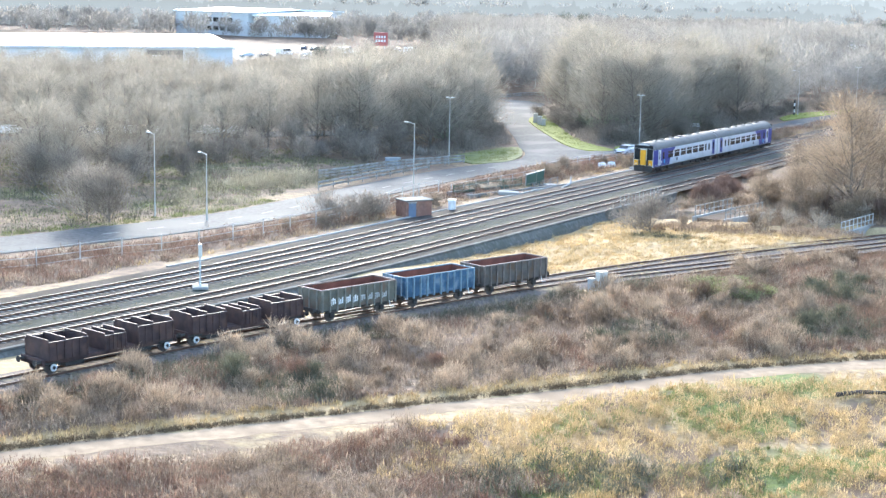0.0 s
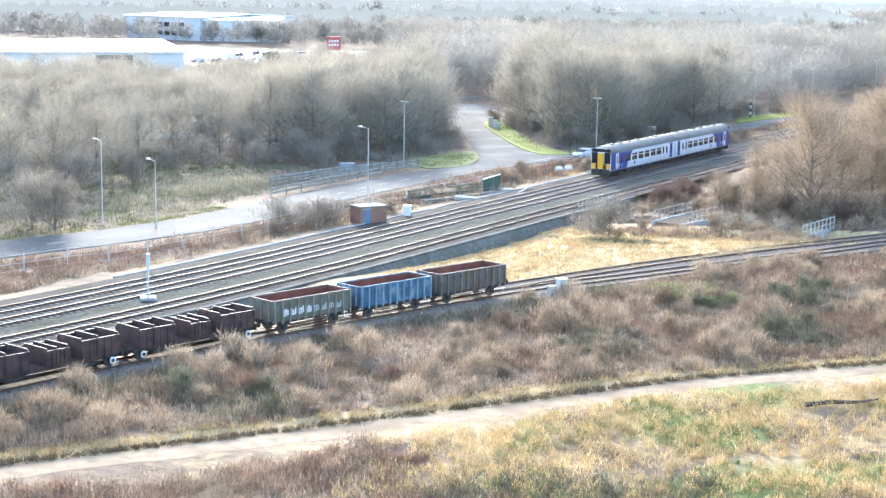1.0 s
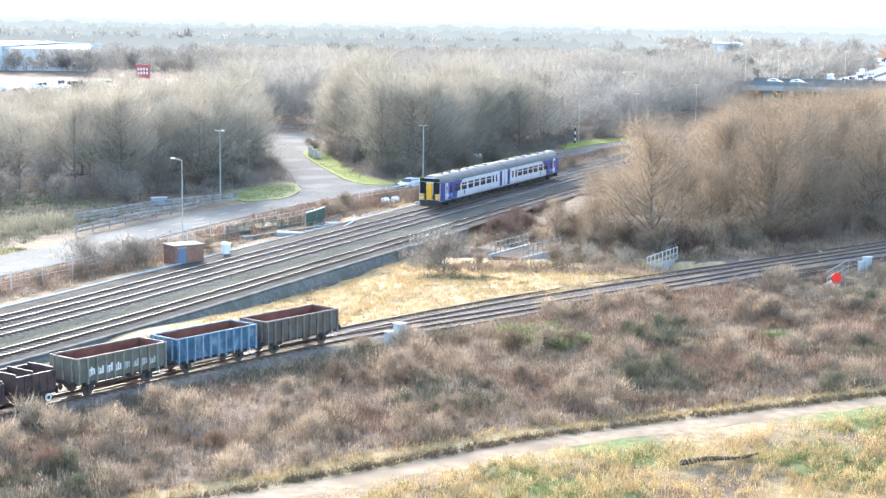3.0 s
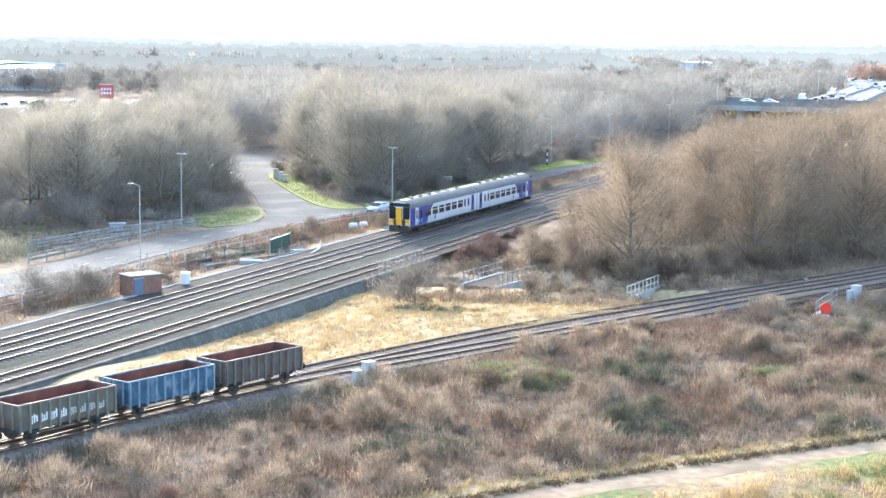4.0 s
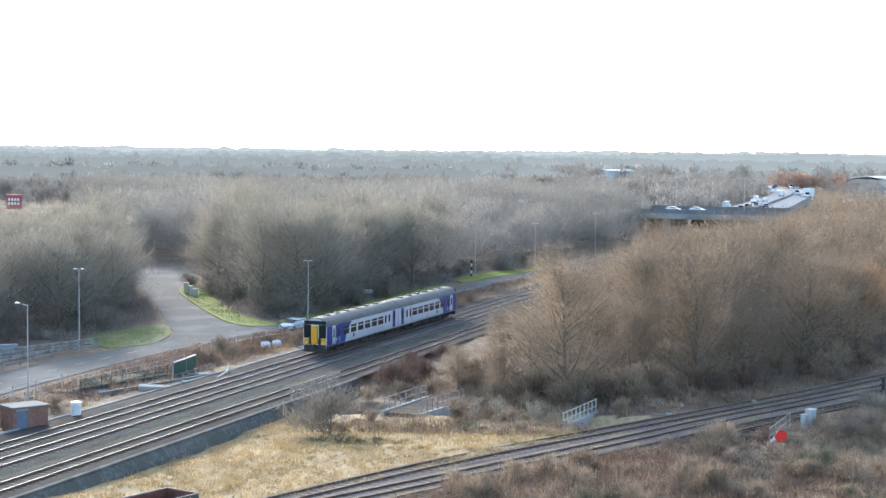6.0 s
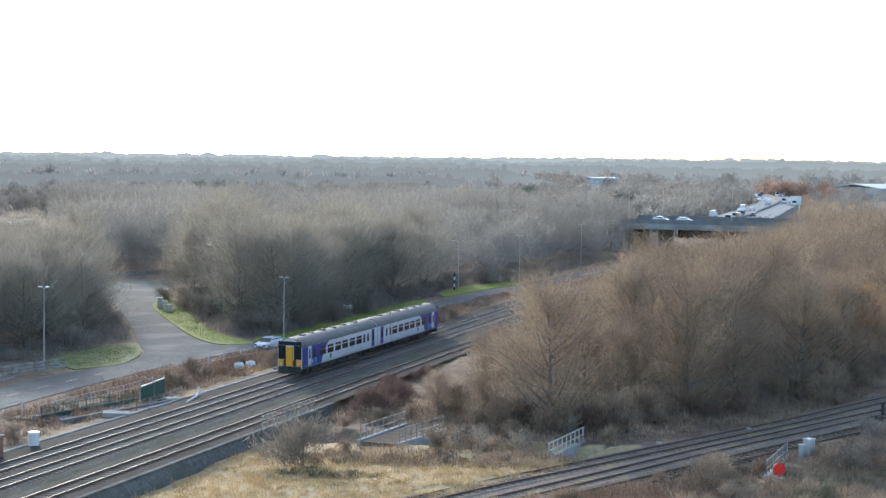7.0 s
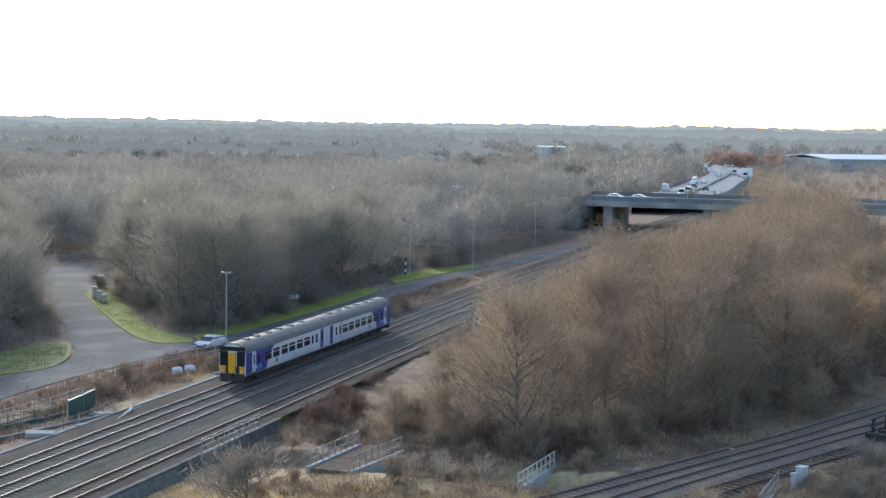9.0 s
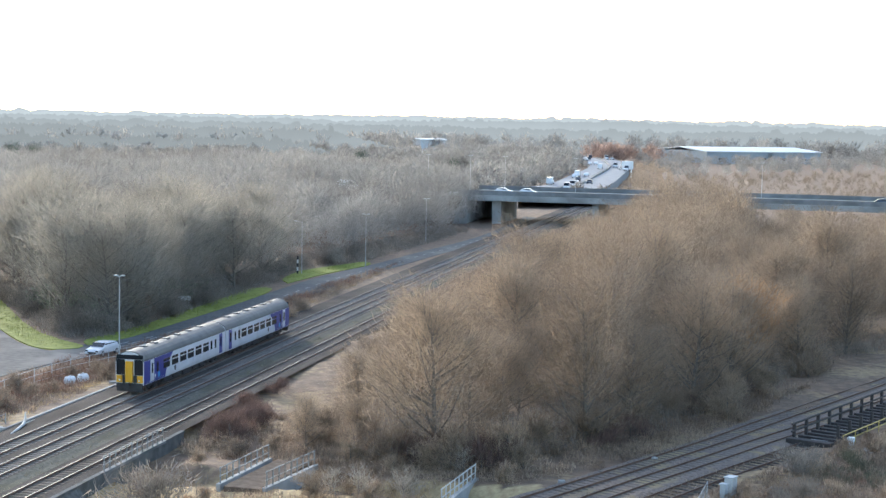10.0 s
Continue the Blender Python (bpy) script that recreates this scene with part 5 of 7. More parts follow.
def running_gear(root, half, white=False):
    for x in (-half, half):
        for y in (-0.75, 0.75):
            bm = bmesh.new()
            disc(bm, (x, y, 0.45), "y", 0.45, 0.13, 20)
            w = part("wheel", bm, "wheel_steel", root)
            bm = bmesh.new()
            disc(bm, (x, y + ((0.4 if white else 0.09) if y > 0 else (-0.4 if white else -0.09)), 0.45), "y", 0.23 if white else 0.14, 0.06, 16)
            if white:
                disc(bm, (x, y + (0.44 if y > 0 else -0.44), 0.45), "y", 0.11, 0.05, 10, mi=1)
            part("wheel_face" if white else "hub", bm, ["white_rubbed", "underframe"] if white else "wheel_steel", w, "white-painted bearing face" if white else "")
        for y in (-1.0, 1.0):
            bm = bmesh.new()
            bbox(bm, x - 0.55, x + 0.55, y - 0.06, y + 0.06, 0.62, 0.78, 0.03)
            bbox(bm, x - 0.17, x + 0.17, y - 0.1, y + 0.1, 0.3, 0.66, 0.03)
            part("axle_box", bm, "underframe", root)
    bm = bmesh.new()
    tube(bm, [(-half + 0.5, -0.9, 0.5), (half - 0.5, -0.9, 0.5)], 0.04, n=6)
    tube(bm, [(-half + 0.8, 0, 0.55), (half - 0.8, 0, 0.55)], 0.09, n=6)
    part("brake_gear", bm, "underframe", root)


def buffers(root, end, z=0.95):
    for x, sg in ((-end, -1), (end, 1)):
        for y in (-0.87, 0.87):
            bm = bmesh.new()
            disc(bm, (x + sg * 0.2, y, z), "x", 0.1, 0.4, 10)
            disc(bm, (x + sg * 0.41, y, z), "x", 0.2, 0.05, 14)
            part("buffer", bm, "underframe", root)


def box_wagon(label, paint, rim, ribs, load=False):
    root = thing("open_wagon", Matrix(), label, "wagon", "open wagons on the siding")
    hl, hw, z0, z1 = 3.55, 1.25, 0.92, 2.36
    for name, (xa, xb, ya, yb) in (("side_wall", (-hl, hl, -hw, -hw + 0.07)), ("side_wall", (-hl, hl, hw - 0.07, hw)), ("end_wall", (-hl, -hl + 0.07, -hw + 0.07, hw - 0.07)), ("end_wall", (hl - 0.07, hl, -hw + 0.07, hw - 0.07))):
        bm = bmesh.new()
        box(bm, xa, xb, ya, yb, z0, z1)
        wall = part(name, bm, paint, root)
        bm = bmesh.new()
        if name == "side_wall":
            yi = ya + 0.075 if ya < 0 else ya - 0.005
            box(bm, xa + 0.08, xb - 0.08, yi, yi + 0.01 if ya < 0 else yi - 0.01, z0 + 0.05, z1 - 0.02)
        else:
            xi = xb + 0.004 if xa < 0 else xa - 0.014
            box(bm, xi, xi + 0.01, ya + 0.02, yb - 0.02, z0 + 0.05, z1 - 0.02)
        part("lining", bm, "rust_inside", wall, "rust-red inner lining")
    bm = bmesh.new()
    box(bm, -hl + 0.07, hl - 0.07, -hw + 0.07, hw - 0.07, z0, z0 + 0.08)
    part("floor_plate", bm, "rust_inside", root)
    if load:
        n = 22
        vs = np.array([(x, y, z0 + 0.45 + 0.14 * wave(np.array(x), np.array(y), 2.2) + 0.28 * math.exp(-((x - 0.3) ** 2) / 2)) for x in np.linspace(-hl + 0.09, hl - 0.09, n) for y in np.linspace(-hw + 0.09, hw - 0.09, 9)])
        f = [(i * 9 + j, i * 9 + j + 9, i * 9 + j + 10, i * 9 + j + 1) for i in range(n - 1) for j in range(8)]
        ob = new("residue", raw_mesh("residue", vs, 4, "coal_dust", f))
        ob.parent = root
    bm = bmesh.new()
    for ya in (-hw - 0.05, hw - 0.09):
        bbox(bm, -hl - 0.05, hl + 0.05, ya + 0.02, ya + 0.12, z1, z1 + 0.08, 0.02)
    for xa in (-hl - 0.05, hl - 0.09):
        bbox(bm, xa + 0.02, xa + 0.12, -hw + 0.07, hw - 0.07, z1 + 0.002, z1 + 0.078, 0.02)
    part("top_rim", bm, rim, root)
    for k in range(11):
        x = -hl + 0.1 + k * (2 * hl - 0.2) / 10
        for y in (-hw, hw):
            bm = bmesh.new()
            sg = -1 if y < 0 else 1
            vs = box(bm, x - 0.055, x + 0.055, min(y, y + sg * 0.13), max(y, y + sg * 0.13), z0 - 0.12, z1)
            part("rib", bm, ribs, root)
    for x in (-hl, hl):
        for y in (-0.85, 0, 0.85):
            bm = bmesh.new()
            sg = -1 if x < 0 else 1
            box(bm, min(x, x + sg * 0.09), max(x, x + sg * 0.09), y - 0.05, y + 0.05, z0 - 0.05, z1)
            part("rib", bm, ribs, root)
    bm = bmesh.new()
    for y in (-1.0, 0.88):
        bbox(bm, -hl - 0.1, hl + 0.1, y, y + 0.12, 0.78, 1.0, 0.02)
    for x in (-hl - 0.12, hl - 0.02):
        bbox(bm, x, x + 0.14, -1.15, 1.15, 0.74, 1.01, 0.02)
    part("underframe", bm, "underframe", root)
    bm = bmesh.new()
    tube(bm, [(2.9, -1.3, 0.95), (2.9, -1.36, 0.55), (3.3, -1.36, 0.5)], 0.03, n=6)
    part("brake_lever", bm, "white_rubbed", root, "white brake handle")
    running_gear(root, 2.35)
    buffers(root, 3.66)
    return root


U_B = place_on(SIDING, -17.9, 90.3) - 0.9
PITCH = 8.05
wa = box_wagon("dark brown open box wagon with grey residue inside", "wagon_dark", "wagon_rim", "rib_brown", load=True)
wb = box_wagon("faded blue open box wagon with ribs paled to show their highlights", "wagon_blue", "wagon_blue_rib", "wagon_blue_rib")
wc = box_wagon("olive open box wagon with white graffiti on its side", "wagon_green", "wagon_rim", "rib_olive")
for w, k in ((wa, 1), (wb, 0), (wc, -1)):
    x, y, dx, dy = along(SIDING, U_B + k * PITCH)
    w.matrix_basis = frame_on(x, y, 0.18, dx, dy)
# graffiti as plain bars on the panels between the ribs of the olive wagon
for k in range(1, 9):
    x = -3.45 + 0.69 * k
    bm = bmesh.new()
    h = 0.5 if k < 5 else 0.42
    for j in range(3):
        x0 = x + 0.1 + 0.18 * j
        z = 1.22 + 0.05 * ((k * 3 + j) % 3)
        box(bm, x0, x0 + 0.12, -1.26, -1.252, z, z + h * (0.7 + 0.15 * ((k + j) % 3)))
    box(bm, x + 0.12, x + 0.55, -1.26, -1.252, 1.28 + 0.3 * (k % 2), 1.38 + 0.3 * (k % 2))
    part("graffiti", bm, "graffiti" if k < 5 else "graffiti_grey", wc)


def tub_wagon():
    """Low frame with three separate open steel tubs, the middle one smaller."""
    root = thing("spoil_wagon", Matrix(), "maroon-brown spoil wagon with three open steel tubs", "wagon", "spoil wagons on the siding")
    bm = bmesh.new()
    for y in (-1.0, 0.85):
        bbox(bm, -5.1, 5.1, y, y + 0.15, 0.6, 0.84, 0.02)
    for x in (-5.1, -1.75, 1.2, 4.95):
        bbox(bm, x, x + 0.16, -0.85, 0.85, 0.62, 0.82, 0.02)
    box(bm, -5.0, 5.0, -0.95, 0.95, 0.845, 0.88)
    part("frame", bm, "tub_brown", root)
    for x in (-5.1, 4.98):
        bm = bmesh.new()
        bbox(bm, x, x + 0.12, -1.2, 1.2, 0.6, 1.05, 0.02)
        part("headstock", bm, "tub_brown", root)
    for x0, x1, zt in ((-4.75, -1.85, 2.2), (-0.6, 1.05, 2.0), (1.95, 4.85, 2.2)):
        tub = bmesh.new()
        w = 1.22
        for y in (-w, w - 0.06):
            box(tub, x0, x1, y, y + 0.06, 0.9, zt - 0.18)
        box(tub, x0 + 0.02, x1 - 0.02, -w + 0.06, w - 0.06, 0.89, 0.95)
        t = part("tub", tub, "tub_brown", root)
        for x in (x0 + 0.05, x0 + 0.45 * (x1 - x0), x1 - 0.05):
            bm = bmesh.new()
            box(bm, x - 0.03, x + 0.03, -w + 0.07, w - 0.07, 0.95, zt - 0.05)
            pl = part("partition", bm, "tub_brown", t)
            bm = bmesh.new()
            bbox(bm, x - 0.045, x + 0.045, -w + 0.1, w - 0.1, zt - 0.05, zt + 0.01, 0.015)
            part("top_edge", bm, "worn_edge", pl)
        for k in range(6):
            x = x0 + 0.06 + k * (x1 - x0 - 0.12) / 5
            for ya, yb in ((-w - 0.07, -w), (w, w + 0.07)):
                bm = bmesh.new()
                box(bm, x - 0.035, x + 0.035, ya, yb, 0.92, zt - 0.2)
                part("rib", bm, "tub_brown", t)
        for ya, yb in ((-w - 0.03, -w + 0.07), (w - 0.07, w + 0.03)):
            bm = bmesh.new()
            bbox(bm, x0, x1, ya, yb, zt - 0.18, zt - 0.13, 0.015)
            part("rim", bm, "worn_edge", t)
    running_gear(root, 4.35, white=True)
    for x in (-2.6, 2.6):
        bm = bmesh.new()
        bbox(bm, x - 0.7, x + 0.7, -0.9, 0.9, 0.3, 0.58, 0.05)
        part("brake_box", bm, "underframe", root)
    buffers(root, 5.1, 0.85)
    return root


tw = tub_wagon()
u = U_B - PITCH - 3.9 - 0.5 - 5.55
x, y, dx, dy = along(SIDING, u)
tw.matrix_basis = frame_on(x, y, 0.18, dx, dy)
x, y, dx, dy = along(SIDING, u - 11.15)
copy_thing(tw, frame_on(x, y, 0.18, dx, dy))


# ---- lineside ----
def lamp_post(h, arm, heads=1):
    root = thing("street_lamp", Matrix(), "tall galvanised street lamp beside the road", "street lamp", "street lamps")
    bm = bmesh.new()
    tube(bm, [(0, 0, 0), (0, 0, 1.2), (0, 0, 1.25), (0, 0, h)], [0.09, 0.09, 0.065, 0.04], n=8)
    pole = part("pole", bm, "galv", root)
    for k in range(heads):
        sg = -1 if k == 0 else 1
        bm = bmesh.new()
        tube(bm, [(0, 0, h - 0.1), (sg * arm * 0.6, 0, h + 0.06), (sg * arm, 0, h + 0.1)], 0.035, n=6)
        part("arm", bm, "galv", root)
        bm = bmesh.new()
        bbox(bm, sg * arm - 0.26, sg * arm + 0.26, -0.12, 0.12, h + 0.03, h + 0.15, 0.03)
        part("lantern", bm, "grey_cabinet", root)
    return root


single, double, short = lamp_post(8.5, 1.1), lamp_post(8.9, 0.4, 2), lamp_post(6.8, 1.1)
spots = [(short, -48.6, 124.7, -35), (single, -54.6, 126.0, -35), (single, -32.2, 148.2, -25), (double, -34.6, 183.3, -20), (double, -10.2, 199.5, -30),
         (single, 14.4, 289.0, -20), (double, 26.1, 302.0, -20), (double, 43.5, 352.0, -20), (double, -117, 297, 0), (double, -60, 330, 0), (double, -44, 345, 20)]
used = set()
for proto, x, y, a in spots:
    m = pose(x, y, land(x, y), 0, 0, a)
    if proto.name in used:
        copy_thing(proto, m)
    else:
        proto.matrix_basis = m
        used.add(proto.name)

# signal on its concrete foot between the tracks
sig = thing("signal_post", pose(*main_at(16.1, 5.75, 0.3), 0, 0, -69), "white signal post with a grey head on a concrete foot", "signal")
bm = bmesh.new()
bbox(bm, -0.75, 0.75, -0.6, 0.6, 0, 0.22, 0.04)
part("foot", bm, "concrete", sig)
bm = bmesh.new()
tube(bm, [(0, 0, 0.2), (0, 0, 2.6)], 0.08, n=10)
part("post", bm, "grey_cabinet", sig)
bm = bmesh.new()
bbox(bm, -0.26, 0.26, -0.12, 0.16, 2.5, 3.5, 0.06)
part("signal_head", bm, "grey_cabinet", sig)


def cabinet(name, x, y, w, d, h, label, mat="grey_cabinet", turn=40, legs=0.0, doors=2):
    root = thing(name, pose(x, y, land(x, y), 0, 0, turn), label, "cabinet")
    bm = bmesh.new()
    bbox(bm, -w / 2, w / 2, -d / 2, d / 2, legs, h - 0.08, 0.02)
    body = part("body", bm, mat, root)
    bm = bmesh.new()
    bbox(bm, -w / 2 - 0.05, w / 2 + 0.05, -d / 2 - 0.05, d / 2 + 0.05, h - 0.078, h, 0.02)
    part("lid", bm, mat, root)
    for k in range(doors):
        bm = bmesh.new()
        x0 = -w / 2 + 0.03 + k * (w - 0.06) / doors
        bbox(bm, x0 + 0.01, x0 + (w - 0.06) / doors - 0.01, -d / 2 - 0.025, -d / 2, legs + 0.06, h - 0.12, 0.01)
        dr = part("door", bm, mat, root)
        bm = bmesh.new()
        box(bm, x0 + 0.05, x0 + 0.08, -d / 2 - 0.05, -d / 2 - 0.025, h * 0.5, h * 0.5 + 0.15)
        part("handle", bm, "galv", dr)
    if legs:
        bm = bmesh.new()
        for sx in (-1, 1):
            box(bm, sx * w * 0.42 - 0.04, sx * w * 0.42 + 0.04, -d * 0.4, d * 0.4, -0.1, legs)
        part("leg", bm, "galv", root)
    return root


cabinet("equipment_cabinet", -6.3, 96.7, 0.72, 0.6, 1.9, "pale grey lineside cabinet beside the siding", turn=45)
cabinet("equipment_box", -7.05, 96.2, 0.42, 0.42, 1.4, "small pale equipment box on a post beside the cabinet", turn=45, legs=0.7, doors=1)
cabinet("equipment_cabinet", 35.0, 136.5, 0.8, 0.6, 1.55, "pale grey lineside cabinet near the stream", turn=45, legs=0.25)
cabinet("equipment_box", 34.3, 135.9, 0.42, 0.42, 1.2, "small pale box fixed beside the grey cabinet", turn=45, legs=0.5, doors=1)
cabinet("equipment_cabinet", 6.2, 229.5, 1.6, 0.9, 1.75, "pale grey cabinet between road and railway", turn=20)
cabinet("switch_box", -41.5, 179.5, 1.9, 0.9, 1.0, "dark grey switch box behind the guard rail", "cladding_grey", 25)
cabinet("marker_post", -9.0, 194.1, 0.42, 0.32, 1.2, "pale concrete marker post by the fence", "concrete", 20, doors=1)

# round white tank by the track
tank = thing("water_tank", pose(-25.9, 138.0, land(-25.9, 138.0)), "white round-shouldered tank beside the tracks", "tank")
bm = bmesh.new()
tube(bm, [(0, 0, 0), (0, 0, 1.0), (0, 0, 1.08)], [0.4, 0.43, 0.4], n=18)
part("tank_body", bm, "white_paint", tank, smooth=False)
bm = bmesh.new()
tube(bm, [(0, 0, 1.05), (0, 0, 1.2)], [0.48, 0.44], n=18)
part("lid", bm, "white_paint", tank)
# Two white bags, modelled as drums with caps.
for x, y in ((-14.1, 184.8), (-13.0, 186.4)):
    t = thing("drum", pose(x, y, land(x, y), 0, 0, 30), "rounded white bag lying by the fence, built as a capped drum", "drum", "drums by the fence")
    bm = bmesh.new()
    tube(bm, [(-0.5, 0, 0.45), (-0.4, 0, 0.45), (0.4, 0, 0.45), (0.5, 0, 0.45)], [0.3, 0.45, 0.45, 0.3], n=16)
    part("shell", bm, "white_paint", t)
    bm = bmesh.new()
    tube(bm, [(0, 0, 0.86), (0, 0, 0.98)], 0.13, n=10)
    part("cap", bm, "grey_cabinet", t)

# brick hut
hut = thing("brick_hut", pose(-29.0, 133.0, land(-29.0, 133.0) - 0.1, 0, 0, 40), "small red brick hut with a flat felt roof", "hut")
bm = bmesh.new()
box(bm, -1.5, 1.5, -1.1, -0.9, -0.2, 1.75)
box(bm, -1.5, 1.5, 0.9, 1.1, -0.2, 1.75)
box(bm, -1.5, -1.3, -0.9, 0.9, -0.2, 1.75)
box(bm, 1.3, 1.5, -0.9, 0.9, -0.2, 1.75)
part("wall", bm, "brick", hut)
bm = bmesh.new()
bbox(bm, -1.65, 1.65, -1.25, 1.25, 1.753, 1.88, 0.03)
part("roof", bm, "felt", hut)
bm = bmesh.new()
bbox(bm, -1.2, -0.35, -1.16, -1.1, -0.1, 1.55, 0.01)
part("door", bm, "door_blue", hut)
bm = bmesh.new()
bbox(bm, -1.3, -0.25, -1.14, -1.1, 1.57, 1.69, 0.01)
part("lintel", bm, "concrete", hut)

# cable trough beside the far track
bm = bmesh.new()
sweep(bm, main_line(-3.1, 22, 118, 4.0), [(-0.13, 0.05), (-0.13, 0.3), (0.13, 0.3), (0.13, 0.05)], closed=True)
tagged(new("cable_trough", finish(bm, "cable_trough", "concrete")), "grey concrete cable trough along the far track", "cable trough", kind="structure")


def fence(name, pts, label, mat, h, rails, gap, post_r=0.04, pales=0.0, group=""):
    root = thing(name, Matrix(), label, "fence", group)
    line = smooth_line(pts, gap) if len(pts) > 2 else resample(np.array([(*p, 0.0) for p in pts]), max(2, int(math.dist(*pts) / gap) + 1))
    line[:, 2] = lands(line[:, 0], line[:, 1])
    for p in line:
        bm = bmesh.new()
        box(bm, p[0] - post_r, p[0] + post_r, p[1] - post_r, p[1] + post_r, p[2] - 0.2, p[2] + h)
        part("post", bm, mat, root)
    for z in rails:
        bm = bmesh.new()
        tube(bm, [(p[0], p[1], p[2] + z) for p in line], 0.03 if pales else 0.025, n=5)
        part("rail", bm, mat, root)
    if pales:
        d = resample(line, int(np.linalg.norm(np.diff(line, axis=0), axis=1).sum() / pales))
        bm = bmesh.new()
        vs = box(bm, -0.035, 0.035, -0.012, 0.012, 0.0, h)
        for v in vs[4:]:
            v.co.x *= 0.3
        pale = finish(bm, "pale", mat)
        for p, q in zip(d, d[1:]):
            ob = new("pale", pale)
            ob.matrix_basis = frame_on(p[0], p[1], p[2], q[0] - p[0], q[1] - p[1])
            ob.parent = root
    return root


fence("palisade_fence", [(-28.2, 151.6), (-26.4, 154.5), (-24.2, 157.6), (-21.6, 160.6)], "dark green steel palisade fence above the culvert", "green_paint", 1.3, (0.35, 1.05), 2.6, pales=0.16)
fence("handrail", [(-28.9, 154.0), (-26.6, 159.5), (-24.0, 165.0), (-21.4, 171.2)], "grey tubular handrail along the pale strip beside the road", "galv", 1.05, (0.55, 1.02), 2.4, 0.045)
fence("handrail", [(-20.6, 155.7), (-19.1, 159.5), (-17.7, 164.6)], "low weathered handrail beside the dark pit", "galv_dull", 0.9, (0.45, 0.86), 1.9, 0.05)
gs = thing("steel_screen", Matrix(), "dark green steel screen with a pale top edge beside the pit", "screen")
bm = bmesh.new()
sweep(bm, [(-21.1, 161.0, 0), (-20.3, 164.2, 0), (-19.7, 167.0, 0)], [(-0.04, -0.4), (-0.04, 1.5), (0.04, 1.5), (0.04, -0.4)], closed=True)
part("sheet", bm, "green_paint", gs)
bm = bmesh.new()
sweep(bm, [(-21.1, 161.0, 0), (-20.3, 164.2, 0), (-19.7, 167.0, 0)], [(-0.07, 1.5), (-0.07, 1.6), (0.07, 1.6), (0.07, 1.5)], closed=True)
part("top_edge", bm, "galv", gs)
for x, y in ((-21.1, 160.9), (-20.3, 164.2), (-19.7, 167.1)):
    bm = bmesh.new()
    box(bm, x - 0.06, x + 0.06, y - 0.06, y + 0.06, -0.4, 1.75)
    part("post", bm, "galv_dull", gs)
bch = thing("bleached_branch", pose(-16.3, 162.4, land(-16.3, 162.4) + 0.12, 0, 0, 74), "pale bleached bent branch lying beside the track", "branch")
bm = bmesh.new()
tube(bm, [(-2.6, -0.3, 0.0), (-1.0, -0.2, 0.06), (0.6, 0.0, 0.1), (1.7, 0.25, 0.3), (2.6, 0.6, 0.75)], [0.07, 0.12, 0.14, 0.12, 0.05], n=7)
part("stem", bm, "pale_stone", bch)
bm = bmesh.new()
tube(bm, [(0.9, 0.05, 0.12), (1.5, -0.3, 0.25), (2.0, -0.5, 0.3)], [0.06, 0.05, 0.02], n=6)
part("side_shoot", bm, "pale_stone", bch)
strip("pale_strip", smooth_line([(-31.2, 152), (-28.6, 159.6), (-25.6, 166), (-22.4, 173)]), smooth_line([(-28.6, 152), (-26.2, 158.6), (-23.4, 164.6), (-20.9, 170.8)]), 0.03, "track_dirt", "pale strip of hard ground between road and culvert", "path")
fence("wire_fence", [(-58, 88), (-44, 109), (-38.5, 121), (-34.8, 132), (-32.6, 146), (-30.2, 153)], "thin wire fence on grey posts along the road", "galv", 1.7, (0.3, 0.9, 1.6), 4.0)
fence("wire_fence", [(-20.5, 176), (-16.5, 187), (-8.5, 200), (-2, 209)], "thin wire fence on grey posts beside the road bend", "galv", 1.6, (0.3, 0.9, 1.5), 3.0)


def guard_rail(pts, label, levels=(0.45, 0.95)):
    """Broad steel beams on posts, with a closed panel at the far end."""
    root = thing("guard_rail", Matrix(), label, "guard rail", "guard rails")
    line = smooth_line(pts, 3.2)
    line[:, 2] = lands(line[:, 0], line[:, 1])
    for p in line:
        bm = bmesh.new()
        box(bm, p[0] - 0.06, p[0] + 0.06, p[1] - 0.06, p[1] + 0.06, p[2] - 0.2, p[2] + levels[-1] + 0.12)
        part("post", bm, "galv_dull", root)
    for z in levels:
        bm = bmesh.new()
        sweep(bm, offset_line(line, 0.09), [(-0.02, z - 0.13), (0.05, z - 0.07), (0.0, z), (0.05, z + 0.07), (-0.02, z + 0.13), (-0.05, z)], closed=True)
        part("beam", bm, "galv_dull", root)
    return root


guard_rail([(-44.2, 151.5), (-39.3, 166.0), (-35.9, 176.0)], "grey steel guard rail on posts beside the road")
guard_rail([(-46.6, 160.5), (-41.2, 173.0), (-32.8, 184.8)], "grey steel guard rail on posts behind another", (0.35, 0.75, 1.1))
guard_rail([(-75, 303), (-56, 306), (-46, 306.5), (-34, 320)], "grey steel guard rail across the end of the side road", (0.6, 1.0))
# culvert trough
bm = bmesh.new()
m = frame_on(-23.6, 156.4, 0, 0.56, 0.83)
for x0, x1, y0, y1, z1 in ((-7, 7, -1.8, -1.5, 0.35), (-7, 7, 1.5, 1.8, 0.35), (6.7, 7, -1.5, 1.5, 0.35), (-7, 6.7, -1.5, 1.5, 0.02)):
    box(bm, x0, x1, y0, y1, -0.6, z1, m)
tagged(new("culvert", finish(bm, "culvert", "concrete_dark")), "dark concrete culvert trough beside the railway", "culvert", kind="structure")


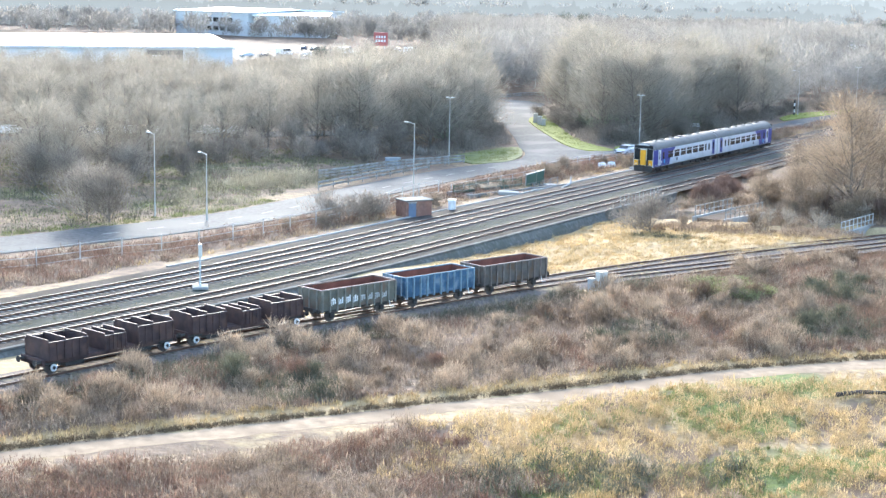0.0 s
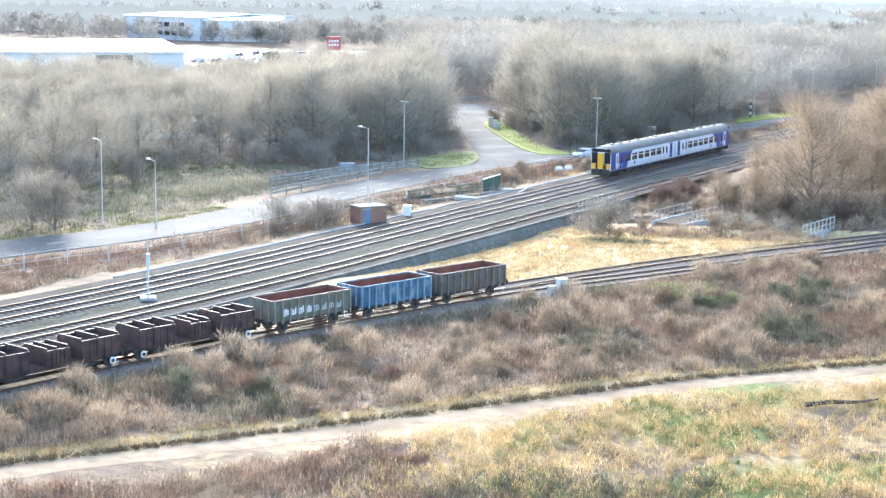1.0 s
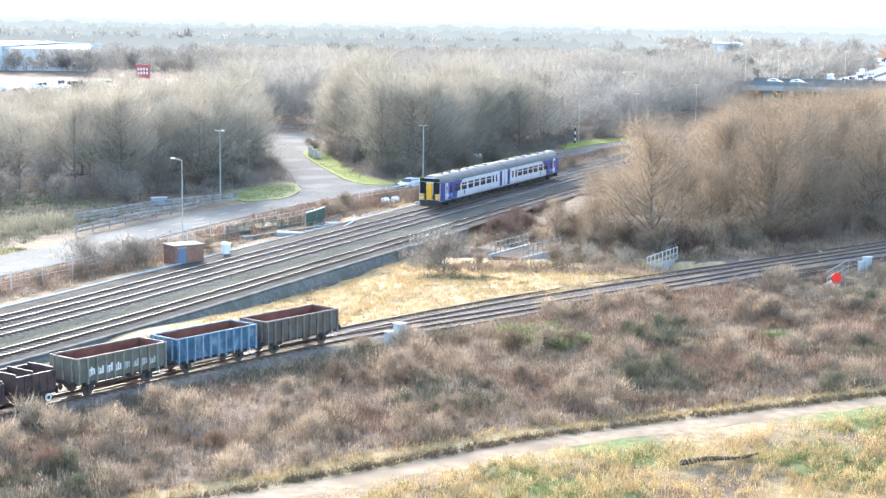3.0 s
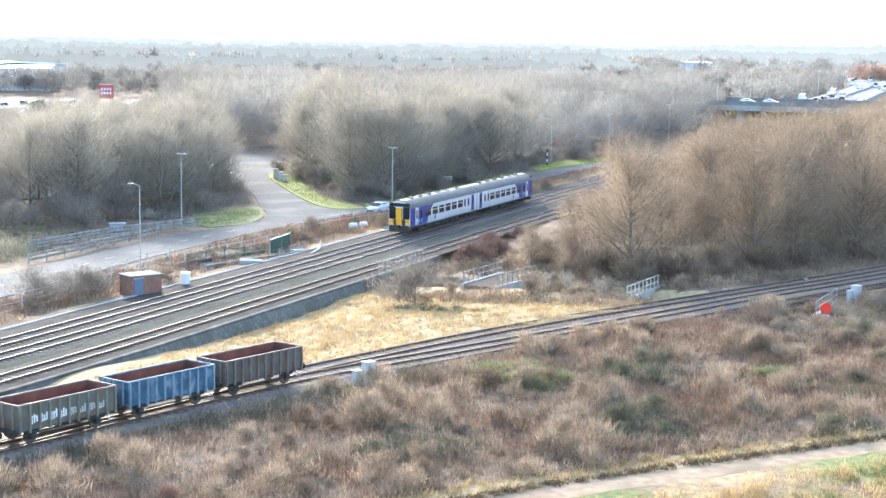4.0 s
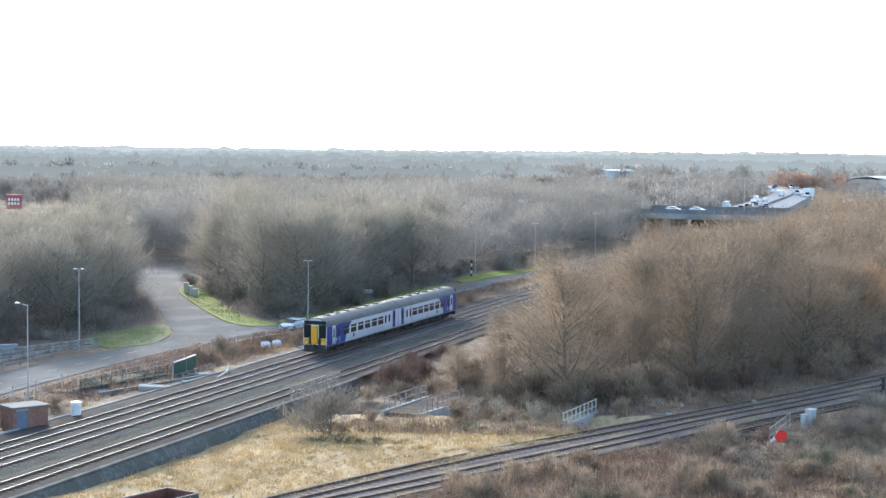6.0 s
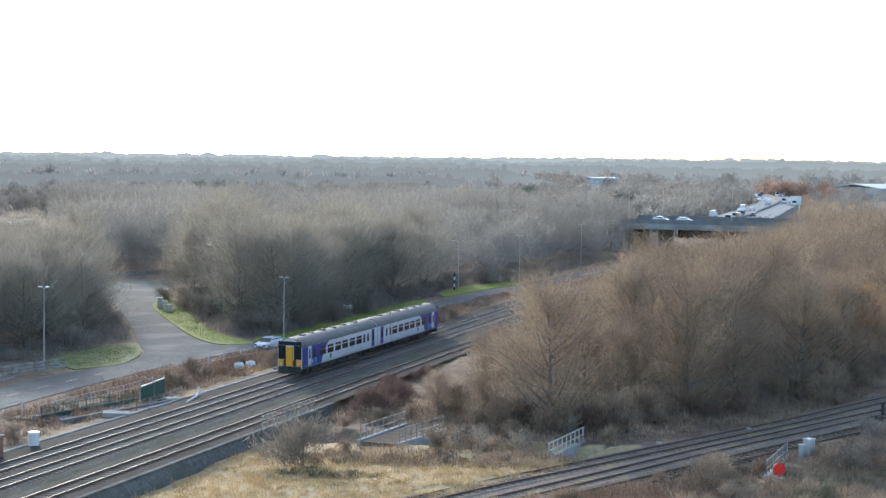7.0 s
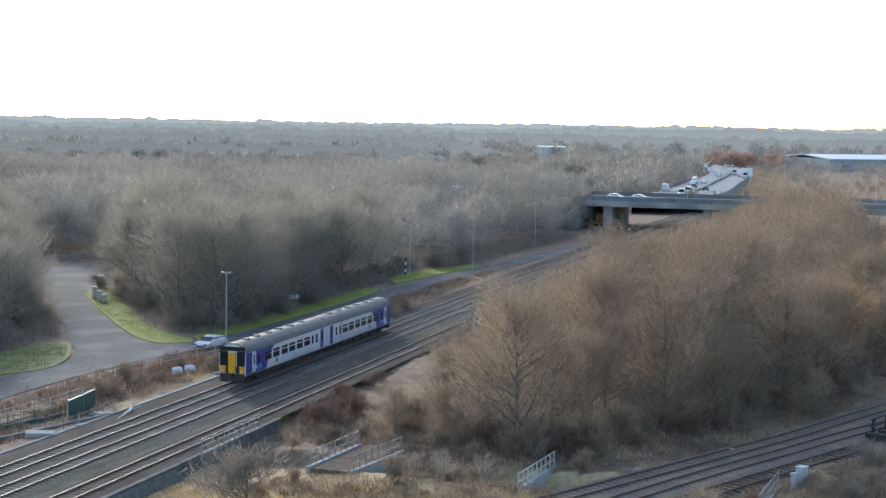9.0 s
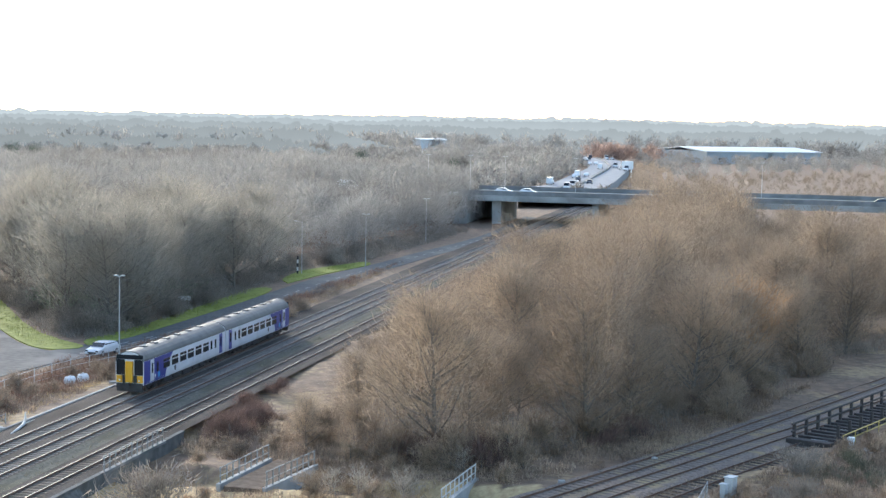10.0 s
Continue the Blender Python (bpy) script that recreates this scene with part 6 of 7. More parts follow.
def parapet(x0, y0, x1, y1, label, h=1.15, kerb="concrete", z=None, steel="galv_dull"):
    """A railing of posts and two bars on a concrete kerb."""
    L = math.dist((x0, y0), (x1, y1))
    zz = 0.05 if z is None else z
    root = thing("bridge_railing", frame_on(x0, y0, zz, x1 - x0, y1 - y0), label, "railing", "railings over the stream")
    bm = bmesh.new()
    bbox(bm, -0.4, L + 0.4, -0.18, 0.18, -1.3 if z is None else -0.2, 0.02, 0.03)
    part("kerb", bm, kerb, root)
    n = max(3, int(L / 0.95) + 1)
    for k in range(n):
        bm = bmesh.new()
        x = k * L / (n - 1)
        box(bm, x - 0.04, x + 0.04, -0.04, 0.04, 0.0, h)
        part("post", bm, steel, root)
    for zr in (0.5, h - 0.06):
        bm = bmesh.new()
        bbox(bm, -0.15, L + 0.15, -0.035, 0.035, zr - 0.035, zr + 0.035, 0.01)
        part("bar", bm, steel, root)
    return root


parapet(-0.4, 142.8, 3.3, 150.4, "grey steel railing of a small stream bridge")
parapet(2.8, 141.3, 6.6, 148.0, "grey steel railing half hidden by twigs")
parapet(14.3, 135.3, 17.9, 142.8, "pale grey steel railing over the stream by the siding", steel="galv")
parapet(29.8, 128.8, 33.2, 136.2, "grey steel railing over the stream beside a red sign")
parapet(*main_at(79.5, 10.95)[:2], *main_at(90.5, 10.95)[:2], "dull grey steel railing on the retaining wall", kerb="concrete_dark", z=0.3)
bm = bmesh.new()
m = frame_on(1.3, 142.0, 0, 3.6, 7.3)
box(bm, -0.5, 9, -1.4, 1.4, -0.45, -0.02, m)
tagged(new("bridge_deck", finish(bm, "bridge_deck", "earth")), "mossy deck of the small stream bridge", "bridge", kind="structure")
a, b = offset_line(STREAM[8:], -1.1), offset_line(STREAM[8:], 1.1)
strip("stream", a, b, -1.08, "water", "dark narrow stream in its ditch", "stream")

# round red stop board
rs = thing("stop_board", pose(30.2, 126.9, land(30.2, 126.9), 0, 0, 15), "round red stop board with a white strip on a post", "sign")
bm = bmesh.new()
tube(bm, [(0, 0, -0.1), (0, 0, 1.1)], 0.05, n=8)
part("post", bm, "galv", rs)
bm = bmesh.new()
disc(bm, (0, -0.06, 1.05), "y", 0.5, 0.04, 24)
part("board", bm, "red_paint", rs)
bm = bmesh.new()
bbox(bm, -0.35, 0.35, -0.1, -0.05, 0.28, 0.5, 0.01)
part("strip", bm, "white_paint", rs)


def road_sign(x, y, w, h, z, label, turn=0, mat="white_paint"):
    s = thing("road_sign", pose(x, y, land(x, y), 0, 0, turn), label, "sign", "road signs")
    bm = bmesh.new()
    bbox(bm, -w / 2, w / 2, -0.03, 0.03, z, z + h, 0.01)
    part("board", bm, mat, s)
    for sx in (-0.35, 0.35):
        bm = bmesh.new()
        tube(bm, [(sx * w, 0.05, -0.1), (sx * w, 0.05, z + h)], 0.04, n=6)
        part("post", bm, "galv", s)
    return s


road_sign(-3.9, 246, 1.6, 0.6, 0.8, "white road sign on short posts at the wood edge", 10)
road_sign(1.9, 267.5, 0.4, 1.4, 0.3, "narrow pale sign post at the verge", 10, "grey_cabinet")
road_sign(2.7, 269.5, 0.4, 1.5, 0.3, "narrow pale sign post beside another", 10, "grey_cabinet")
bea = thing("beacon_post", pose(13.7, 288.5, land(13.7, 288.5)), "black and white banded post by the road", "post")
for k in range(5):
    bm = bmesh.new()
    tube(bm, [(0, 0, k * 0.6), (0, 0, k * 0.6 + 0.6)], 0.14, n=10)
    part("band", bm, "black" if k % 2 == 0 else "white_paint", bea)
for x, y, h in ((-31.7, 251.0, 1.75), (-30.5, 247.5, 1.6), (-29.7, 246.0, 1.25), (-33.2, 268.0, 1.6)):
    st = thing("stone_pillar", pose(x, y, land(x, y), 0, 0, 20), "squat grey stone pillar on the green verge", "pillar", "stone pillars")
    bm = bmesh.new()
    bbox(bm, -0.35, 0.35, -0.35, 0.35, -0.1, h - 0.12, 0.04)
    part("shaft", bm, "pale_stone", st)
    bm = bmesh.new()
    bbox(bm, -0.4, 0.4, -0.4, 0.4, h - 0.118, h, 0.04)
    part("cap", bm, "pale_stone", st)


def verge(pts, label, h=0.0, mat="verge"):
    bm = bmesh.new()
    ln = smooth_line(pts + [pts[0]], 1.5)[:-1]
    top = [bm.verts.new((p[0], p[1], h)) for p in ln]
    low = [bm.verts.new((p[0], p[1], -0.15)) for p in ln]
    bm.faces.new(top)
    for k in range(len(ln)):
        j = (k + 1) % len(ln)
        bm.faces.new((low[k], low[j], top[j], top[k]))
    bmesh.ops.recalc_face_normals(bm, faces=bm.faces)
    bmesh.ops.triangulate(bm, faces=[f for f in bm.faces if len(f.verts) > 4])
    return tagged(new("verge", finish(bm, "verge", mat)), label, "verge", kind="structure")


verge([(-33.3, 254), (-29.2, 238), (-23.6, 218.5), (-19.6, 208.8), (-16.2, 207.4), (-14.6, 209.8), (-18, 215.6), (-22, 225.4), (-28, 250), (-32.2, 268), (-34, 262)], "bright green grass verge with stone pillars")
verge([(-31.6, 184.2), (-27.8, 188), (-26.6, 194), (-26.9, 200), (-28.6, 208), (-31, 206), (-36, 192)], "dull green grass corner beside the side road", mat="green_grass")
verge([(-14.2, 210.2), (-10, 216.2), (-2, 235.5), (6.4, 257.5), (8.6, 267.5), (5.4, 266.5), (2.4, 258), (-4, 239.5), (-10.4, 223), (-14.6, 214.5)], "strip of green verge below the wood")
verge([(11.4, 274.5), (16.2, 284.8), (22, 295.4), (27, 304.5), (26.6, 309), (20, 301), (14.6, 293), (11, 281)], "strip of bright green verge by the road")

# tufts on the verges
V = np.concatenate([tufts(p, 5.0, 8, 0.25, 0.34, 0.05, 0.8, RNG) for p in (
    [(-33.0, 254), (-29, 238), (-23.4, 218.8), (-19.4, 209.2), (-15, 209.6), (-18, 215.4), (-22, 225.2), (-28, 249.6), (-32, 267)],
    [(-31.4, 184.8), (-27.9, 188.3), (-26.9, 194), (-27.2, 200), (-28.8, 207.4), (-31, 205.6), (-35.6, 192)],
    [(-13.8, 210.8), (-10, 216.8), (-2, 236), (6.2, 258), (2.6, 257.6), (-4, 239), (-10.4, 222.6), (-14.2, 214.2)],
    [(11.6, 276), (16, 285.6), (21.8, 296), (26.6, 305), (26.2, 308), (20, 300.2), (14.8, 292), (11.4, 281)])])
tagged(new("verge_grass", raw_mesh("verge_grass", V, 3, "verge")), "short bright tufts of grass on the verges", "grass", kind="stuff")

# road markings
bm = bmesh.new()
mid_a, mid_b = resample(ROAD_FAR, 400), resample(ROAD_NEAR, 400)
for k in range(60, 330, 5):
    for f, w in ((0.5, 0.08),):
        p, q = mid_a[k] * (1 - f) + mid_b[k] * f, mid_a[k + 2] * (1 - f) + mid_b[k + 2] * f
        d = Vector((q - p).tolist()).normalized()
        r = Vector((d.y, -d.x, 0)) * w
        c = [Vector(v.tolist()) for v in (p, q)]
        vs = [bm.verts.new(v + e + Vector((0, 0, -0.045))) for v, e in ((c[0], -r), (c[0], r), (c[1], r), (c[1], -r))]
        bm.faces.new(vs)
for k in range(146, 190, 4):
    for f0, f1, j in ((0.62, 0.62, 3), (0.62, 0.72, 0), (0.72, 0.72, 3)):
        p, q = mid_a[k] * (1 - f0) + mid_b[k] * f0, mid_a[k + j] * (1 - f1) + mid_b[k + j] * f1
        d = Vector((q - p).tolist()).normalized()
        r = Vector((d.y, -d.x, 0)) * 0.09
        c = [Vector(v.tolist()) for v in (p, q)]
        bm.faces.new([bm.verts.new(v + e + Vector((0, 0, -0.045))) for v, e in ((c[0], -r), (c[0], r), (c[1], r), (c[1], -r))])
tagged(new("road_markings", finish(bm, "road_markings", "worn_marking")), "worn white lines painted on the road", "road marking", kind="structure")

# bits of litter and a bleached branch
for x, y, l, w, h, a in ((-9.6, 184.1, 1.6, 0.5, 0.2, 20), (-18.3, 162.0, 1.5, 1.0, 0.25, 40), (-22.0, 152.9, 2.3, 1.1, 0.35, 10), (-19.4, 157.0, 1.2, 0.5, 0.2, 65), (-3.4, 199, 0.8, 0.5, 0.2, 10), (24, 141.5, 0.5, 0.3, 0.25, 0), (33, 148.7, 0.4, 0.3, 0.3, 30)):
    o = thing("concrete_slab", pose(x, y, land(x, y), 4, 3, a), "pale broken concrete slab lying by the track", "slab", "broken slabs")
    bm = bmesh.new()
    bbox(bm, -l / 2, l / 2, -w / 2, w / 2, -0.05, h, 0.03)
    part("slab", bm, "concrete", o)
lg = thing("fallen_branch", pose(12.5, 68.5, land(12.5, 68.5) + 0.15, 0, 0, 15), "dark fallen branch lying in the straw", "branch")
bm = bmesh.new()
tube(bm, [(-2.2, 0, 0), (-0.6, 0.15, 0.12), (1.0, 0.0, 0.1), (2.3, 0.3, 0.22)], [0.15, 0.14, 0.1, 0.05], n=7)
part("stem", bm, "timber_dark", lg)
bm = bmesh.new()
tube(bm, [(-0.4, 0.1, 0.1), (0.5, -0.5, 0.3), (1.3, -0.7, 0.35)], [0.08, 0.06, 0.03], n=6)
part("side_shoot", bm, "timber_dark", lg)


# ---- girder bridge of the siding ----
gb = thing("girder_bridge", frame_on(47.4, 153.2, 0.0, 0.69, 0.72), "black timber and steel railway bridge with open deck and handrail", "bridge")
for y in (-1.5, 1.2):
    bm = bmesh.new()
    bbox(bm, 0, 26, y, y + 0.3, -1.0, 0.1, 0.03)
    part("girder", bm, "timber_dark", gb)
for k in range(18):
    bm = bmesh.new()
    bbox(bm, 0.3 + k * 1.4, 0.75 + k * 1.4, -1.75, 1.75, 0.1, 0.34, 0.03)
    part("deck_beam", bm, "timber_dark", gb)
for k in range(4):
    bm = bmesh.new()
    bbox(bm, 1.0 + k * 5.6, 2.2 + k * 5.6, -0.9 + 0.4 * (k % 2), 0.6, 0.02, 0.16, 0.03)
    part("loose_plank", bm, "grey_cabinet", gb, "bleached grey plank")
for k in range(10):
    for y, dx in ((1.6, 0.4), (-1.6, 1.9)):
        bm = bmesh.new()
        bbox(bm, dx + k * 2.55, dx + 0.24 + k * 2.55, y - 0.12, y + 0.12, 0.0, 1.55, 0.02)
        part("handrail_post", bm, "timber_dark", gb)
for z in (0.85, 1.45):
    bm = bmesh.new()
    bbox(bm, -0.1, 26, 1.5, 1.62, z, z + 0.14, 0.01)
    part("handrail", bm, "timber_dark", gb)
bm = bmesh.new()
bbox(bm, -0.5, 0.2, -1.9, 1.9, -0.5, 0.42, 0.05)
part("end_beam", bm, "timber_dark", gb)
bm = bmesh.new()
bbox(bm, -0.3, 0.5, -1.7, 1.7, -2.2, -0.52, 0.05)
part("abutment", bm, "concrete_dark", gb)
yr = thing("pipe_handrail", frame_on(49.4, 151.2, 0.0, 0.69, 0.72), "ochre pipe handrail along a concrete ramp", "railing")
for z in (0.7, 1.15):
    bm = bmesh.new()
    tube(bm, [(0, 0, z), (22, 0, z)], 0.05, n=6)
    part("bar", bm, "yellow_rail", yr)
for k in range(9):
    bm = bmesh.new()
    tube(bm, [(k * 2.7, 0, -0.3), (k * 2.7, 0, 1.15)], 0.05, n=6)
    part("post", bm, "yellow_rail", yr)
bm = bmesh.new()
bbox(bm, 0.3, 0.8, -0.7, -0.2, -0.3, 1.0, 0.03)
part("end_pillar", bm, "white_paint", yr)
bm = bmesh.new()
sweep(bm, [(49.5, 147.5, 0), (72, 171, 0)], [(-1.4, -0.2), (-1.4, 0.08), (1.4, 0.08), (1.4, -0.2)], closed=True)
tagged(new("ramp", finish(bm, "ramp", "concrete")), "grey concrete ramp beside the girder bridge", "ramp", kind="structure")


# ---- vehicles ----
def car_thing(paint, label, van=False):
    root = thing("van" if van else "car", Matrix(), label, "van" if van else "car", "road vehicles")
    L, W, H = (2.9, 1.0, 2.4) if van else (2.1, 0.88, 1.5)
    prof = ([(-L, 0.35), (-L, 2.35), (1.5, 2.4), (2.3, 1.35), (L, 1.1), (L, 0.35)] if van
            else [(-L, 0.35), (-L - 0.02, 0.85), (-1.75, 1.0), (-1.35, 1.42), (-0.4, 1.5), (0.45, 1.42), (1.15, 0.98), (1.95, 0.82), (L, 0.6), (L, 0.35)])
    bm = bmesh.new()
    rows = [[bm.verts.new((x, s * (W if z < 1.05 else W * 0.86), z)) for x, z in prof] for s in (-1, 1)]
    n = len(prof)
    bm.faces.new(rows[0])
    bm.faces.new(rows[1][::-1])
    for k in range(n):
        j = (k + 1) % n
        bm.faces.new((rows[0][j], rows[0][k], rows[1][k], rows[1][j]))
    bmesh.ops.recalc_face_normals(bm, faces=bm.faces)
    bmesh.ops.bevel(bm, geom=list(bm.edges), offset=0.05, segments=1, affect="EDGES")
    body = part("body", bm, paint, root)
    bm = bmesh.new()
    if van:
        quad = [(1.56, 2.28), (2.25, 1.42)]
    else:
        quad = [(0.52, 1.4), (1.1, 1.04)]
    (xa, za), (xb, zb) = quad
    vs = [bm.verts.new(v) for v in ((xa + 0.03, -W * 0.78, za), (xa + 0.03, W * 0.78, za), (xb + 0.04, W * 0.82, zb), (xb + 0.04, -W * 0.82, zb))]
    f = bm.faces.new(vs)
    r = bmesh.ops.extrude_face_region(bm, geom=[f])
    for v in r["geom"]:
        if isinstance(v, bmesh.types.BMVert):
            v.co.x += 0.02
            v.co.z += 0.02
    part("windscreen", bm, "glass_dark", root)
    for s in (-1, 1):
        bm = bmesh.new()
        y = s * W * 0.875
        x0, x1, z0, z1 = (0.6, 1.9, 1.45, 2.1) if van else (-1.3, 0.75, 1.04, 1.36)
        box(bm, x0, x1, min(y, y + s * 0.04), max(y, y + s * 0.04), z0, z1)
        part("side_window", bm, "glass_dark", root)
        for x in (-1.3, 1.3):
            bm = bmesh.new()
            disc(bm, (x * L / 2.1, s * (W - 0.1), 0.33), "y", 0.33, 0.22, 16)
            w = part("wheel", bm, "black", root)
            bm = bmesh.new()
            disc(bm, (x * L / 2.1, s * (W + 0.015), 0.33), "y", 0.2, 0.03, 12)
            part("rim", bm, "galv", w)
        bm = bmesh.new()
        bbox(bm, L - 0.06, L + 0.02, s * W * 0.72 - 0.16, s * W * 0.72 + 0.16, 0.62, 0.76, 0.01)
        part("headlight", bm, "glass_dark", root)
    bm = bmesh.new()
    bbox(bm, L - 0.03, L + 0.03, -0.5, 0.5, 0.42, 0.58, 0.01)
    part("grille", bm, "black", root)
    return root


cw = car_thing("car_white", "white hatchback car driving on the road")
cw.matrix_basis = frame_on(-12.1, 203.2, -0.05, -0.5, -0.86)
cd = car_thing("car_dark", "dark car on the motorway in the distance")
vn = car_thing("car_white", "white van on the motorway bridge", van=True)


# ---- motorway bridge ----
B0 = np.array([60.5, 410.0])


def br(x, y, z=0.0):
    """A place on the motorway bridge: x along it, y across it."""
    p = B0 + MN * x - np.array((-MN[1], MN[0])) * (-y)
    return (p[0], p[1], z)


bridge = thing("motorway_bridge", frame_on(B0[0], B0[1], 0, *MN), "long grey concrete motorway bridge on wall piers", "bridge")
bm = bmesh.new()
box(bm, 0, 260, 0.3, 25.7, 5.9, 6.9)
part("deck", bm, "concrete_dark", bridge)
for y in (0.0, 25.7):
    bm = bmesh.new()
    bbox(bm, -1, 262, y, y + 0.3, 5.4, 6.75, 0.03)
    part("edge_beam", bm, "concrete", bridge)
    bm = bmesh.new()
    bbox(bm, -1, 262, y + 0.05, y + 0.22, 6.76, 7.9, 0.02)
    part("parapet", bm, "parapet_grey", bridge)
for x, w in ((6.9, 2.2), (31, 1.6), (100, 1.6), (128, 1.6), (156, 1.6)):
    bm = bmesh.new()
    bbox(bm, x, x + w, 1.5, 24.5, -0.5, 5.9, 0.06)
    part("pier", bm, "concrete", bridge)
# Dark panel added to close this opening in place of its shade.
bm = bmesh.new()
box(bm, 1.2, 6.9, 22.6, 23.2, -0.5, 5.88)
part("back_wall", bm, "concrete_dark", bridge)
bm = bmesh.new()
bbox(bm, -8, 1.2, -0.3, 26.3, -0.5, 5.38, 0.1)
part("abutment", bm, "concrete", bridge)
bm = bmesh.new()
sweep(bm, [br(0, 13), br(-60, 14), br(-100, 16, -3), br(-135, 18, -8)], [(-24, -0.3), (-13, 6.5), (13, 6.5), (24, -0.3)])
tagged(new("embankment", finish(bm, "embankment", "earth")), "scrubby embankment leading to the motorway bridge", "embankment", kind="structure")
bm = bmesh.new()
sweep(bm, [br(0, 0.5, 6.5), br(-70, 0.5, 6.5)], [(-0.05, 0.0), (-0.05, 0.9), (0.05, 0.9), (0.05, 0.0)], closed=True)
tagged(new("road_barrier", finish(bm, "road_barrier", "galv")), "steel barrier on the bridge approach", "barrier", kind="structure")

# ---- motorway beyond ----
MW_L = smooth_line([(86, 470, 3), (96, 522, 3), (112, 552, 3), (138, 630, 3), (176, 752, 3), (200, 870, 3), (209, 960, 3), (196, 1060, 3)], 8)
MW_R = smooth_line([(108, 470, 3), (122, 521, 3), (136, 560, 3), (155, 620, 3), (193, 747, 3), (217, 868, 3), (229, 970, 3), (222, 1075, 3)], 8)
strip("motorway", MW_L, MW_R, 3.0, "motorway", "pale distant motorway curving into the haze", "road", thick=3.0)
mid = 0.5 * (resample(MW_L, 80) + resample(MW_R, 80))
bm = bmesh.new()
sweep(bm, mid, [(-0.7, 0.02), (-0.6, 0.6), (0.6, 0.6), (0.7, 0.02)])
tagged(new("central_reserve", finish(bm, "central_reserve", "concrete_dark")), "dark barrier strip between the carriageways", "reserve", kind="structure")
fr = np.random.default_rng(5)
seg = np.r_[0, np.cumsum(np.linalg.norm(np.diff(mid, axis=0), axis=1))]
first = {}
for k in range(34):
    u = fr.uniform(40, 560)
    side = -1 if k % 2 else 1
    lane = side * fr.choice([3.0, 6.2, 9.0])
    x, y = np.interp(u, seg, mid[:, 0]), np.interp(u, seg, mid[:, 1])
    x1, y1 = np.interp(u + 2, seg, mid[:, 0]), np.interp(u + 2, seg, mid[:, 1])
    d = np.array((x1 - x, y1 - y))
    d /= np.linalg.norm(d)
    proto = (cd, cw, vn)[int(fr.choice([0, 1, 1, 1, 0, 2]))]
    m = frame_on(x + d[1] * lane, y - d[0] * lane, 3.02, *(d * -side))
    o = copy_thing(proto, m)
    tagged(o, {"car_dark": "dark car on the distant motorway"}.get(proto.name, "white van on the distant motorway" if proto is vn else ("dark car on the distant motorway" if proto is cd else "white car on the distant motorway")))
for x, proto in ((9, cw), (15, cw), (64, cw), (98, cd), (-30, vn)):
    o = copy_thing(proto, frame_on(*br(x, 5, 6.92), *MN))
    tagged(o, "white van on the motorway bridge approach" if proto is vn else "car crossing the motorway bridge")
cd.matrix_basis = frame_on(*br(120, 5, 6.92), *MN)
vn.matrix_basis = frame_on(*br(-52, 5, 6.6), *MN)
for x in (-14, -3, 6, 24, 70):
    p = br(x, 24, 6.5)
    copy_thing(double, pose(p[0], p[1], p[2], 0, 0, 20))


# ---- far buildings ----
def shed(label, x, y, dx, dy, w, d, h, wall, roof, windows=(), sign=None, ridge=1.6):
    """A retail shed: x, y is the front corner, w along the front, d back."""
    root = thing("retail_shed", frame_on(x, y, 0, dx, dy), label, "building")
    for name, (xa, xb, ya, yb) in (("wall", (0, w, 0, 0.4)), ("wall", (0, w, d - 0.4, d)), ("wall", (0, 0.4, 0.4, d - 0.4)), ("wall", (w - 0.4, w, 0.4, d - 0.4))):
        bm = bmesh.new()
        box(bm, xa, xb, ya, yb, -0.5, h)
        part(name, bm, wall, root)
    bm = bmesh.new()
    a = [bm.verts.new(v) for v in ((-0.8, -0.8, h), (w + 0.8, -0.8, h), (w + 0.8, d / 2, h + ridge), (-0.8, d / 2, h + ridge), (-0.8, d + 0.8, h), (w + 0.8, d + 0.8, h))]
    b = [bm.verts.new(v.co - Vector((0, 0, 0.5))) for v in a]
    for f in ((0, 1, 2, 3), (3, 2, 5, 4)):
        bm.faces.new([a[i] for i in f])
        bm.faces.new([b[i] for i in f][::-1])
    for i, j in ((0, 1), (1, 2), (2, 5), (5, 4), (4, 3), (3, 0)):
        bm.faces.new((a[j], a[i], b[i], b[j]))
    part("roof", bm, roof, root)
    for x0, x1, z0, z1 in windows:
        bm = bmesh.new()
        box(bm, x0, x1, -0.08, 0.0, z0, z1)
        part("window", bm, "glass_dark", root)
    if sign:
        x0, x1, z0, z1, mat = sign
        bm = bmesh.new()
        bbox(bm, x0, x1, -0.3, -0.05, z0, z1, 0.05)
        s = part("sign_panel", bm, mat, root)
        bm = bmesh.new()
        n = 8
        for k in range(n):
            if k in (3, 4):
                continue
            t = x0 + (x1 - x0) * (0.14 + 0.72 * k / n)
            box(bm, t, t + (x1 - x0) * 0.06, -0.36, -0.3, z0 + (z1 - z0) * 0.35, z0 + (z1 - z0) * 0.65)
        part("lettering_bar", bm, "grey_cabinet", s)
    return root


